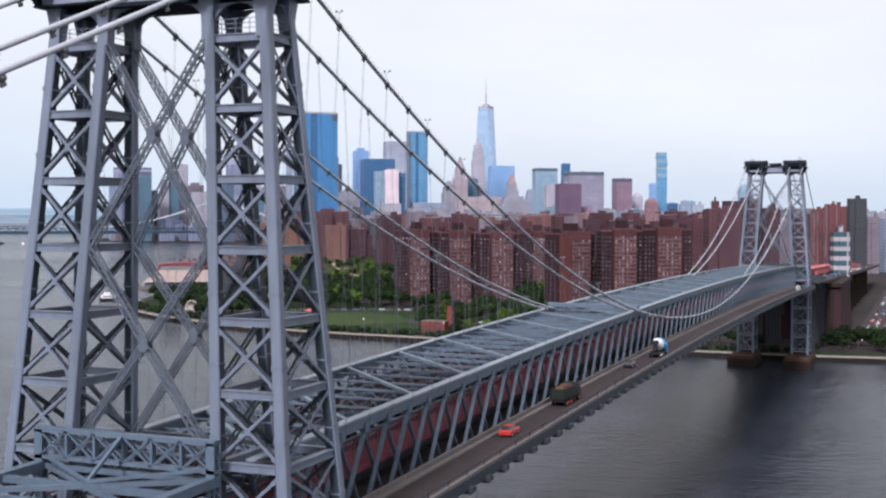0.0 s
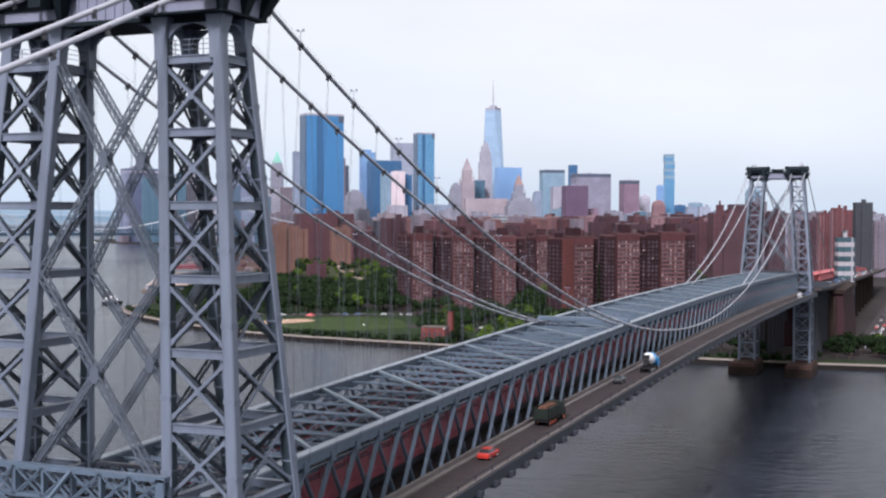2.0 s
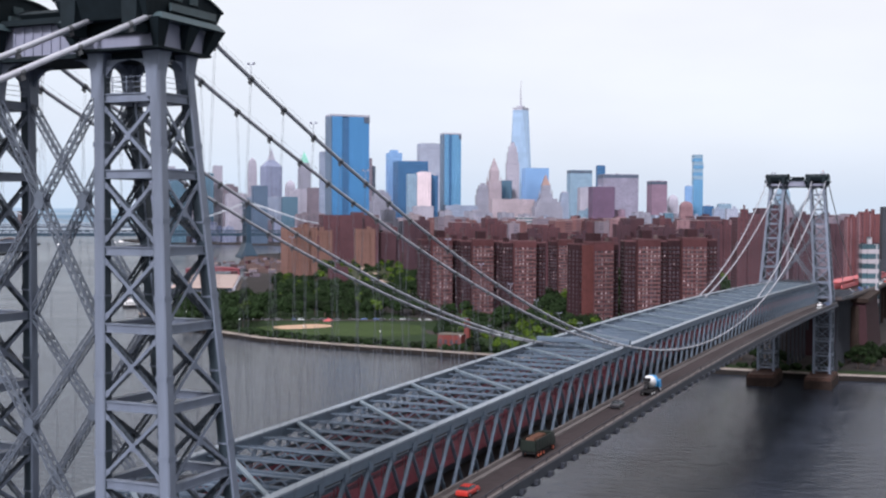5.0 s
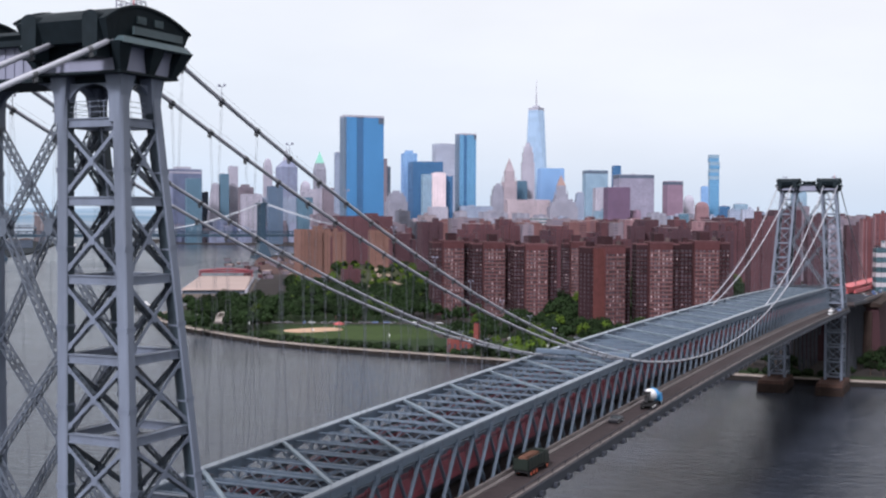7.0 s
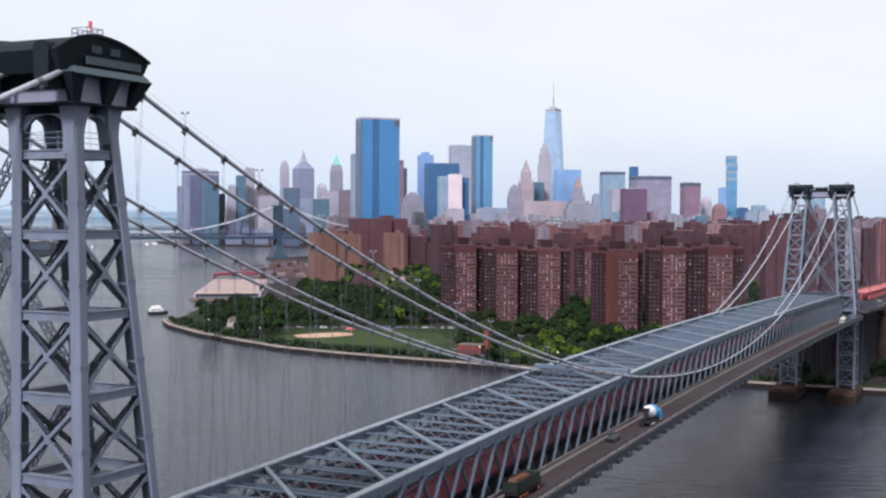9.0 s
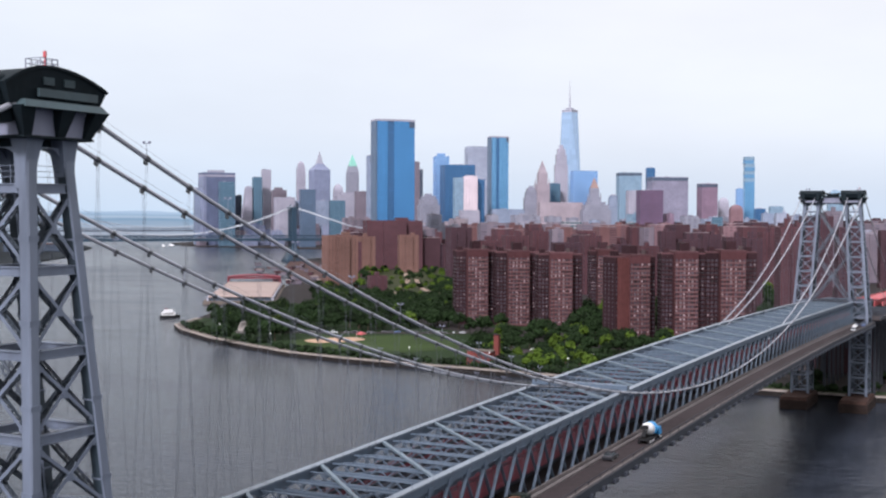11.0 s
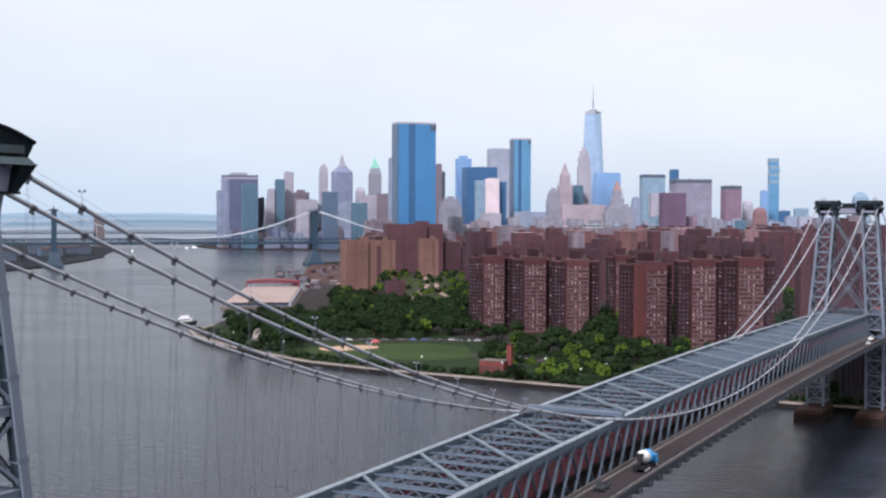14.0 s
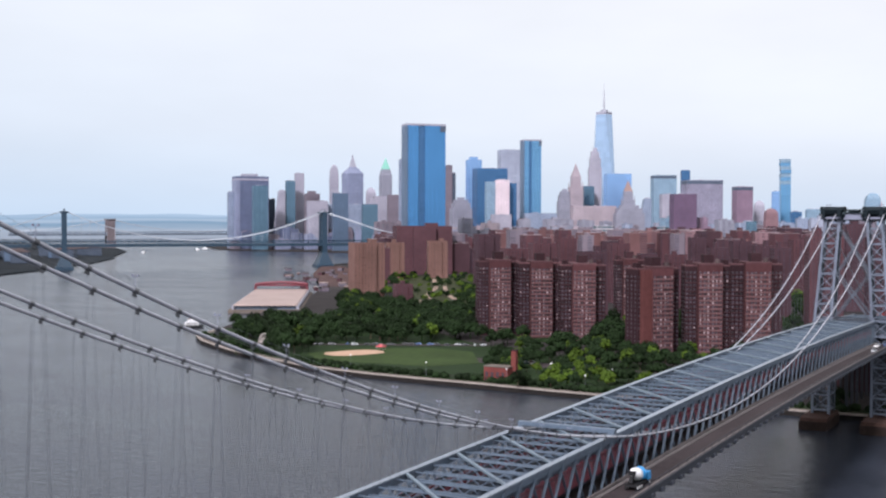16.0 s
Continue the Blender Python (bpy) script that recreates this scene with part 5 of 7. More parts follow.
def high_rise(x, y, w, d, h, rot, mat, top=""):
    h -= 2.5
    t = site("high_rise", x, y, rot, mat, "high-rise with a flat roof among the skyline")
    part("shaft", Shape().box(-w / 2, w / 2, -d / 2, d / 2, 0, h - 1.6), mat, t)
    parapet(t, w, d, h - 1.6, mat)
    piers(t, w, d, h - 1.5, mat, 7.0)
    if top == "cap":
        part("roof_screen", Shape().box(-w / 2 - 0.5, w / 2 + 0.5, -d / 2 - 0.5, d / 2 + 0.5, h - 9, h - 1.4), SEAM, t, "dark louvred band round the top")
    if top == "band":
        part("roof_screen", Shape().box(-w / 2 - 0.5, w / 2 + 0.5, -d / 2 - 0.5, d / 2 + 0.5, h - 11, h - 6), F_PALE, t, "pale band round the top")
        part("penthouse", Shape().box(-w * 0.26, w * 0.2, -d * 0.3, d * 0.3, h - 1.6, h + 7), ROOF_GREY, t)
        part("side_strip", Shape().box(-w / 2 - 0.6, -w / 2 + 9, -d / 2 - 0.6, d / 2, 0, h - 11), F_SLATE_PALE, t, "paler corner strip")
    if top == "penthouse":
        part("penthouse", Shape().box(-w * 0.3, w * 0.25, -d * 0.3, d * 0.3, h - 1.6, h + 7), mat, t)
    for k in range(3):
        cx, cy = city_rng.uniform(-0.3, 0.3) * w, city_rng.uniform(-0.3, 0.3) * d
        part("roof_plant", Shape().box(cx - 2.5, cx + 2.5, cy - 2, cy + 2, h - 1.6, h + city_rng.uniform(0.5, 2.5)), ROOF_GREY, t)
    return t


def slope_tower(x, y, w, d, h, rot, mat):
    h -= 2.5
    t = site("high_rise", x, y, rot, mat, "tower whose face slopes inwards to the top")
    s = Shape().prism([(-w / 2, -d / 2), (w / 2, -d / 2), (w / 2, d / 2), (-w / 2, d / 2)], 0, h * 0.55, [(-w * 0.28, -d / 2), (w / 2, -d / 2), (w / 2, d / 2), (-w * 0.28, d / 2)])
    s.prism([(-w * 0.28, -d / 2), (w / 2, -d / 2), (w / 2, d / 2), (-w * 0.28, d / 2)], h * 0.55, h, [(0, -d / 2), (w / 2, -d / 2), (w / 2, d / 2), (0, d / 2)])
    part("shaft", s, mat, t)
    part("roof_plant", Shape().box(w * 0.1, w * 0.4, -d * 0.3, d * 0.3, h, h + 3), ROOF_GREY, t)
    return t


def step_tower(x, y, w, d, h, rot, mat):
    h -= 2.5
    t = site("high_rise", x, y, rot, mat, "stepped tower with setbacks near its top")
    z = 0
    for k, (f, g) in enumerate(((1.0, 0.80), (0.86, 0.90), (0.66, 0.96), (0.34, 1.0))):
        part("tier", Shape().box(-w / 2 * f, w / 2 * f, -d / 2 * f, d / 2 * f, z, h * g), mat, t)
        z = h * g
    piers(t, w, d, h * 0.80, mat, 8.0)
    return t


def spire_tower(x, y, w, d, h, rot, mat, roof=None):
    h -= 2.5
    t = site("high_rise", x, y, rot, mat, "tower with chamfered shoulders and a pointed roof")
    part("shaft", Shape().box(-w / 2, w / 2, -d / 2, d / 2, 0, h * 0.80), mat, t)
    piers(t, w, d, h * 0.80, mat, 6.0)
    sq = [(-w / 2, -d / 2), (w / 2, -d / 2), (w / 2, d / 2), (-w / 2, d / 2)]
    f = 0.36 if roof is None else 0.75
    part("shoulder", Shape().prism(sq, h * 0.80, h * 0.87, [(a * f, b * f) for a, b in sq]), mat, t)
    part("spire", Shape().prism([(a * f, b * f) for a, b in sq], h * 0.87, h, [(a * 0.02, b * 0.02) for a, b in sq]), roof or ROOF_GREY, t)
    return t


def gothic_tower(x, y, w, d, h, rot, mat, roof=None):
    h -= 2.5
    t = site("high_rise", x, y, rot, mat, "ornate tower with pinnacles and a steep roof")
    part("shaft", Shape().box(-w / 2, w / 2, -d / 2, d / 2, 0, h * 0.72), mat, t)
    piers(t, w, d, h * 0.72, mat, 5.0)
    part("upper_shaft", Shape().box(-w * 0.36, w * 0.36, -d * 0.36, d * 0.36, h * 0.72, h * 0.85), mat, t)
    q = [(-w * 0.33, -d * 0.33), (w * 0.33, -d * 0.33), (w * 0.33, d * 0.33), (-w * 0.33, d * 0.33)]
    part("spire", Shape().prism(q, h * 0.85, h, [(a * 0.06, b * 0.06) for a, b in q]), roof or mat, t)
    for sx in (-1, 1):
        for sy in (-1, 1):
            c = [(sx * w * 0.45 + a, sy * d * 0.45 + b) for a, b in ((-1.6, -1.6), (1.6, -1.6), (1.6, 1.6), (-1.6, 1.6))]
            part("pinnacle", Shape().prism(c, h * 0.72, h * 0.80, [(sx * w * 0.45, sy * d * 0.45)] * 4), mat, t)
    return t


def dome_tower(x, y, w, d, h, rot, mat):
    h -= 2.5
    t = site("high_rise", x, y, rot, mat, "slender tower with a rounded top")
    part("shaft", Shape().box(-w / 2, w / 2, -d / 2, d / 2, 0, h * 0.88), mat, t)
    piers(t, w, d, h * 0.86, mat, 5.0)
    s = Shape()
    prev, pz = 1.0, h * 0.88
    for k in range(1, 7):
        a = k / 6 * math.pi / 2
        f, z = max(math.cos(a), 0.06), h * 0.88 + h * 0.12 * math.sin(a)
        sq = [(-w / 2, -d / 2), (w / 2, -d / 2), (w / 2, d / 2), (-w / 2, d / 2)]
        s.prism([(p * prev, q * prev) for p, q in sq], pz, z, [(p * f, q * f) for p, q in sq])
        prev, pz = f, z
    part("dome", s, mat, t)
    return t


def glass_slab(x, y, w, d, h, rot, mat):
    h -= 2.5
    t = site("high_rise", x, y, rot, mat, "tower with a dark strip up its face")
    g0, g1 = -w * 0.2, -w * 0.03
    part("shaft", Shape().box(-w / 2, g0, -d / 2, d / 2, 0, h - 5), mat, t)
    part("shaft", Shape().box(g1, w / 2, -d / 2, d / 2, 0, h - 5), mat, t)
    part("core", Shape().box(g0, g1, -d / 2 + 2.5, d / 2 - 2.5, 0, h - 5), mat, t)
    part("recess", Shape().box(g0, g1, -d / 2 + 1.6, -d / 2 + 2.4, 0, h - 5), F_BLUE_DARK, t, "darker blue glass strip")
    part("crown", Shape().box(-w / 2 - 0.4, w / 2 + 0.4, -d / 2 - 0.4, d / 2 + 0.4, h - 5, h - 1.5), ROOF_GREY, t, "grey roof screen")
    part("notch", Shape().box(w * 0.36, w / 2 + 0.3, -d / 2 - 0.8, -d / 2 + 3, h - 16, h - 5), SEAM, t, "dark corner terrace")
    s = Shape()
    for k in range(1, 12):
        z = (h - 5) * k / 12
        s.box(-w / 2 - 0.15, w / 2 + 0.15, -d / 2 - 0.15, -d / 2 + 0.4, z, z + 0.5)
    stuff(part("floor_band", s, mat, t))
    part("edge", Shape().box(-w / 2 - 0.5, -w / 2 + 2.2, -d / 2 - 0.5, d / 2, 0, h - 5), F_SLATE, t, "slate corner")
    return t


def stacked_tower(x, y, w, d, h, rot, mat):
    h -= 2.5
    t = site("high_rise", x, y, rot, mat, "slim tower of shifted boxes at the top")
    part("shaft", Shape().box(-w / 2, w / 2, -d / 2, d / 2, 0, h * 0.72), mat, t)
    z = h * 0.72
    for k in range(7):
        o = city_rng.uniform(-0.05, 0.05) * w
        z1 = z + h * 0.04
        part("storey_box", Shape().box(-w / 2 + o, w / 2 + o, -d / 2 - o, d / 2 - o, z, z1), F_GLASS_DEEP if k % 2 else F_TEAL_PALE, t)
        z = z1
    return t


def tapered_glass_tower(x, y, w, h, rot):
    h -= 2.5
    t = site("high_rise", x, y, rot, F_TALL, "tallest tower with a thin mast")
    s = Shape()
    a = w * 0.57
    base = [(-a, -a), (0, -a), (a, -a), (a, 0), (a, a), (0, a), (-a, a), (-a, 0)]
    b = a * 0.74
    top = [(-b * 0.5, -b * 0.5), (0, -b), (b * 0.5, -b * 0.5), (b, 0), (b * 0.5, b * 0.5), (0, b), (-b * 0.5, b * 0.5), (-b, 0)]
    s.prism(base, 0, h * 0.14)
    n = 8
    verts = [(p, q, h * 0.14) for p, q in base] + [(p, q, h - 8) for p, q in top]
    faces = []
    for i in range(n):
        j = (i + 1) % n
        if i % 2 == 0:
            faces += [(i, j, n + j), (i, n + j, n + i)]
        else:
            faces += [(i, j, n + i), (j, n + j, n + i)]
    s.add(verts, faces + [tuple(range(n, 2 * n))])
    part("shaft", s, F_TALL, t)
    part("crown", Shape().prism([(p * 0.98, q * 0.98) for p, q in top], h - 8, h), ROOF_GREY, t, "grey steel crown")
    part("ring", Shape().tube([(0, 0, h), (0, 0, h + 6)], 12, 16), ROOF_GREY, t)
    m = Shape()
    for r0, r1, z0, z1 in ((2.4, 2.0, 6, 38), (1.5, 1.1, 38, 66), (0.8, 0.5, 66, 88)):
        m.tube([(0, 0, h + z0), (0, 0, h + z1)], r0, 8, r1)
    part("mast", m, ROOF_GREY, t, "thin grey mast")
    return t


def housing_block(x, y, w, d, h, rot, mat):
    h -= 2.5
    t = site("apartment_block", x, y, rot, mat, "apartment block with a flat roof and bulkhead", "apartment block", "estate blocks")
    part("wall", Shape().box(-w / 2, w / 2, -d / 2, d / 2, 0, h - 1.2), mat, t)
    part("bay", Shape().box(-w * 0.2, w * 0.2, -d * 0.62, d * 0.62, 0, h - 1.25), mat, t)
    parapet(t, w, d, h - 1.2, mat)
    bx = city_rng.uniform(-0.25, 0.2) * w
    part("bulkhead", Shape().box(bx, bx + w * 0.22, -d * 0.18, d * 0.2, h - 1.2, h + city_rng.uniform(3, 6)), mat, t)
    part("roof", Shape().box(-w / 2 + 1, w / 2 - 1, -d / 2 + 1, d / 2 - 1, h - 1.2, h - 1.0), ROOF, t)
    return t


def housing_tower(x, y, w, d, h, rot, mat):
    """A brick estate tower on a cross plan: ranks of windows, brick floor bands, roof bulkheads."""
    h -= 2.5
    t = site("apartment_tower", x, y, rot, mat, "apartment tower with ranks of small pale windows", "apartment tower", "estate towers")
    f, back, deep = w * 0.25, d / 2, d / 2 - 5.5
    part("shaft", Shape().box(-f, f, -back, back, 0, h - 2), mat, t)
    for sx in (-1, 1):
        a, b = sorted((sx * f, sx * w / 2))
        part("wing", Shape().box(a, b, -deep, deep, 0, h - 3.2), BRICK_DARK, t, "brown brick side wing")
        part("wing_parapet", Shape().box(a - 0.15, b + 0.15, -deep - 0.15, deep + 0.15, h - 3.2, h - 2.2), BRICK_TAN, t)
        c = (a + b) / 2
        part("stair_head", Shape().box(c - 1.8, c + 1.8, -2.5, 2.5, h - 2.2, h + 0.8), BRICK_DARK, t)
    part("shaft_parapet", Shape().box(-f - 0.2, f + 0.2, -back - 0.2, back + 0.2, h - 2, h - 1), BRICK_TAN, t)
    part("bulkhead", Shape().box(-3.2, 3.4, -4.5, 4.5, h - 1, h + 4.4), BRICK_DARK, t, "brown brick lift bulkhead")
    part("tank", Shape().tube([(f * 0.65, -back + 4, h - 1), (f * 0.65, -back + 4, h + 1.6)], 1.5, 12), ROOF, t)
    panes, frames, sills, rows = Shape(), Shape(), Shape(), Shape()
    floors = int((h - 6) / 2.75)
    for k in range(floors):
        z = 2.2 + k * 2.75
        for sy in (-1, 1):
            y0 = sy * back
            sills.box(-f - 0.06, f + 0.06, y0 - 0.07, y0 + 0.07, z - 0.42, z - 0.2)
            rows.box(-f * 0.97, f * 0.97, y0 - 0.12, y0 + 0.12, z - 1.1, z - 0.02)
            for j, px in enumerate((-0.84, -0.5, -0.2, 0.2, 0.5, 0.84)):
                half = 0.62 if j in (0, 5) else 0.82
                panes.box(px * f - half, px * f + half, y0 - 0.1, y0 + 0.1, z, z + 1.5)
                if city_rng.random() < (0.6 if j in (2, 3) else 0.16):
                    o = city_rng.uniform(-0.3, 0.1)
                    frames.box(px * f + o - 0.4, px * f + o + 0.5, y0 - 0.14, y0 + 0.14, z + 0.2, z + 1.4)
            for sx in (-1, 1):
                y1 = sy * deep
                for px in (0.6, 0.76, 0.92):
                    cx = sx * w / 2 * px
                    panes.box(cx - 0.75, cx + 0.75, y1 - 0.1, y1 + 0.1, z, z + 1.45)
                    if city_rng.random() < 0.1:
                        frames.box(cx - 0.4, cx + 0.4, y1 - 0.14, y1 + 0.14, z + 0.3, z + 1.3)
                a, b = sorted((sx * (f + 0.2), sx * w / 2))
                sills.box(a, b, y1 - 0.3, y1 + 0.3, z - 0.42, z - 0.2)
        for sx in (-1, 1):
            px = sx * w / 2
            for py in (-deep * 0.6, 0, deep * 0.6):
                panes.box(px - 0.08, px + 0.08, py - 0.55, py + 0.55, z, z + 1.4)
    stuff(part("window", panes, PANE, t))
    stuff(part("lit_window", frames, BLIND, t, "pale blinds behind glass"))
    stuff(part("floor_band", sills, BRICK_TAN, t))
    stuff(part("spandrel", rows, BRICK_PINK, t, "pinkish brick panels under the windows"))
    return t


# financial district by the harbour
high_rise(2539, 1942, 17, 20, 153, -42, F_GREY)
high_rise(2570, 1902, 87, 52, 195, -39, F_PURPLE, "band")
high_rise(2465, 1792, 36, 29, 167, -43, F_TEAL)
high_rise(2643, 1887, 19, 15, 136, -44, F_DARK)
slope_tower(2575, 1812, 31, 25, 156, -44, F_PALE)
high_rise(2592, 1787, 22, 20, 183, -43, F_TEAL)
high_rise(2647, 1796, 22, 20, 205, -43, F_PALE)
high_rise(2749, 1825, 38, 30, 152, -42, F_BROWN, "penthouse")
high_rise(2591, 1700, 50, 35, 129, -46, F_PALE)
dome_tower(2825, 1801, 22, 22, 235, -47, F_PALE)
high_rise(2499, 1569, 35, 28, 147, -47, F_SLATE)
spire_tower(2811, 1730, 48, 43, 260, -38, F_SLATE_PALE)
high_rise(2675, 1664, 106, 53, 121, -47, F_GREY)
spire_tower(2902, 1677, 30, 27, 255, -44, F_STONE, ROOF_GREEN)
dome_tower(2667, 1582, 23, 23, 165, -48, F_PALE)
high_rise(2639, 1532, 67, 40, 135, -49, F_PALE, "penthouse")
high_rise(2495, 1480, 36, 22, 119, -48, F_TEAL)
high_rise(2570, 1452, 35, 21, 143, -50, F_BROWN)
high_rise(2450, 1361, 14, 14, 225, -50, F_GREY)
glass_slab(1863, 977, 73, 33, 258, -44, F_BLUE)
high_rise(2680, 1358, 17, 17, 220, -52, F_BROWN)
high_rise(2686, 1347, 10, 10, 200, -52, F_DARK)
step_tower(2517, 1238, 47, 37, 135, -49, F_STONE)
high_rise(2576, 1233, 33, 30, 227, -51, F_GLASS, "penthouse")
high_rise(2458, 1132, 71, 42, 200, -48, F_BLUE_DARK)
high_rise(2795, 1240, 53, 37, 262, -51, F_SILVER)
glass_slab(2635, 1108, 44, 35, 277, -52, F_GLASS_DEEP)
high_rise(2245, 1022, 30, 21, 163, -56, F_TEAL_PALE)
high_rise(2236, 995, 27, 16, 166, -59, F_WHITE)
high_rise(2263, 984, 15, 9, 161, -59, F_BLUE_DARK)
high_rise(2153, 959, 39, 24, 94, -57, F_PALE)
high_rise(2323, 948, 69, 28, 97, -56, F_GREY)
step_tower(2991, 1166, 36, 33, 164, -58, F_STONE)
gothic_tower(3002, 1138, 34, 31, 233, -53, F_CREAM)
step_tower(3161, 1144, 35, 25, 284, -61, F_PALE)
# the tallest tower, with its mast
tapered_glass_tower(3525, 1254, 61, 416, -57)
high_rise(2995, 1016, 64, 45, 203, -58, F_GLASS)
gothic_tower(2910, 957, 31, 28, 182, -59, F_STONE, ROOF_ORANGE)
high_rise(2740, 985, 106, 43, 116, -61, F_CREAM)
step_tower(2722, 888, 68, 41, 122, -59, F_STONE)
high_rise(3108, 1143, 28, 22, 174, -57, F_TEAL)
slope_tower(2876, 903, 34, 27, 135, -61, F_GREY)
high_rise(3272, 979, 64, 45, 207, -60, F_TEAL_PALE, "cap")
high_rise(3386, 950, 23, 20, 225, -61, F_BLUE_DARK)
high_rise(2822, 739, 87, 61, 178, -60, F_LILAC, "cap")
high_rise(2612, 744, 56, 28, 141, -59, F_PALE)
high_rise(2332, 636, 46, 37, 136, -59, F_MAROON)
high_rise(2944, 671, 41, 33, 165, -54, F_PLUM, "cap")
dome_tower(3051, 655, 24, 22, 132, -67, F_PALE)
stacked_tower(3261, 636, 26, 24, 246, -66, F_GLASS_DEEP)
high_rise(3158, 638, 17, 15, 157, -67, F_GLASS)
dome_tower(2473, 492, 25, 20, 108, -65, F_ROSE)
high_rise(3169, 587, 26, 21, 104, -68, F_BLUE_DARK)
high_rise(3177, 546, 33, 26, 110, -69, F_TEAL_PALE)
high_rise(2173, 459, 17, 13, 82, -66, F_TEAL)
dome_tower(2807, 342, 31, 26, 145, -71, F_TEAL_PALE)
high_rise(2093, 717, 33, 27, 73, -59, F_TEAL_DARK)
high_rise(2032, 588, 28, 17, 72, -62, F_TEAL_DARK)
high_rise(1745, 502, 43, 22, 54, -62, F_CREAM)
high_rise(1711, 442, 23, 14, 47, -63, F_DUSK)
# brick estates along the river
housing_tower(755, 299, 31, 24, 60, -53, BRICK)
housing_tower(757, 266, 32, 24, 59.5, -57, BRICK)
housing_tower(745, 228, 32, 25, 59, -59, BRICK)
corner_tower = housing_tower(697, 160, 31, 26, 60, -39, BRICK)
part("end_wing", Shape().box(-14.0, -7.6, -12.0, 8.0, 0, 54.2), BRICK_SUNLIT, corner_tower, "plain red brick end wing in a sunlit tone")
housing_tower(715, 129, 31, 24, 62, -62, BRICK)
housing_tower(727, 101, 33, 24, 63, -64, BRICK)
housing_tower(910, 251, 24, 20, 57, -59, BRICK)
housing_block(1242, 546, 27, 19, 69, -44, F_BRICK_DARK)
housing_block(1011, 403, 23, 16, 59, -45, F_BRICK)
housing_block(1132, 426, 26, 18, 62, -47, F_BRICK)
housing_block(1189, 421, 19, 13, 66, -48, F_BRICK)
housing_block(966, 305, 24, 17, 59, -49, F_BRICK_DARK)
housing_block(1115, 334, 20, 14, 63, -50, F_BRICK)
housing_block(935, 243, 15, 11, 59, -52, F_BRICK_DARK)
housing_block(1009, 241, 17, 12, 56, -53, F_BRICK)
housing_block(1379, 329, 19, 13, 65, -54, F_BRICK_DARK)
housing_block(1000, 200, 17, 12, 63, -55, F_BRICK_DARK)
housing_block(1296, 255, 22, 15, 63, -56, F_BRICK_DARK)
housing_block(1058, 174, 18, 12, 64, -57, F_BRICK_DARK)
housing_block(915, 126, 14, 10, 66, -57, F_BRICK_DARK)
housing_block(1213, 171, 22, 16, 67, -58, F_BRICK)
housing_block(1315, 167, 21, 15, 75, -59, F_BRICK_DARK)
housing_block(1122, 110, 27, 19, 84, -60, F_BRICK_DARK)
housing_block(928, 56, 14, 10, 75, -62, F_BRICK_DARK)
housing_block(1071, 609, 35, 20, 61, -38, F_BRICK_TAN)
housing_block(962, 500, 17, 12, 24, -45, F_BRICK)
housing_block(1406, 769, 25, 15, 53, -52, F_BRICK_TAN)
housing_block(1556, 809, 85, 51, 75, -53, F_BRICK)
housing_block(1453, 727, 28, 17, 55, -54, F_BRICK_TAN)
housing_block(1307, 740, 34, 21, 48, -49, F_BRICK)
# blocks beyond the far tower, seen at the start
housing_block(938, 97, 27, 19, 75, -65, F_BRICK)
housing_block(947, 104, 6, 4, 82, -65, F_BRICK)
housing_block(1387, 134, 19, 14, 90, -66, F_DUSK)
housing_block(1390, 113, 19, 14, 79, -67, F_BRICK_DARK)
housing_block(1491, 104, 17, 12, 63, -68, F_BROWN)
housing_block(1394, 74, 20, 14, 68, -69, F_BRICK_DARK)
piers(housing_block(1196, 39, 15, 11, 76, -69, F_RED), 15, 11, 72, F_ROSE, 4.2)
piers(housing_block(1147, 25, 10, 7, 81, -70, F_RED), 10, 7, 77, F_ROSE, 4.2)
piers(housing_block(1178, 18, 13, 9, 79, -70, F_RED), 13, 9, 75, F_ROSE, 4.2)
housing_block(1049, -5, 15, 10, 85, -71, F_BLACK)
housing_block(699, -15, 10, 8, 59, -70, F_TEAL_DARK)
housing_block(849, -4, 12, 8, 57, -70, F_BRICK_DARK)
housing_block(799, -8, 13, 9, 47, -70, F_BLACK)
housing_block(1399, -3, 14, 10, 68, -71, F_DUSK)
housing_block(1700, -4, 17, 12, 74, -72, F_DUSK)
housing_block(1866, 305, 17, 12, 88, -63, F_GREY)
housing_block(1968, 303, 19, 13, 89, -64, F_SILVER)


# low city between the estates and the skyline
FILL = {}
ROOF_FAR = material("pale_far_roof", (0.2, 0.165, 0.175), 0.8, 0.0, 0.4, 0.05, 0.01, island=0.5)
LOOK[ROOF_FAR] = "pale roofed"


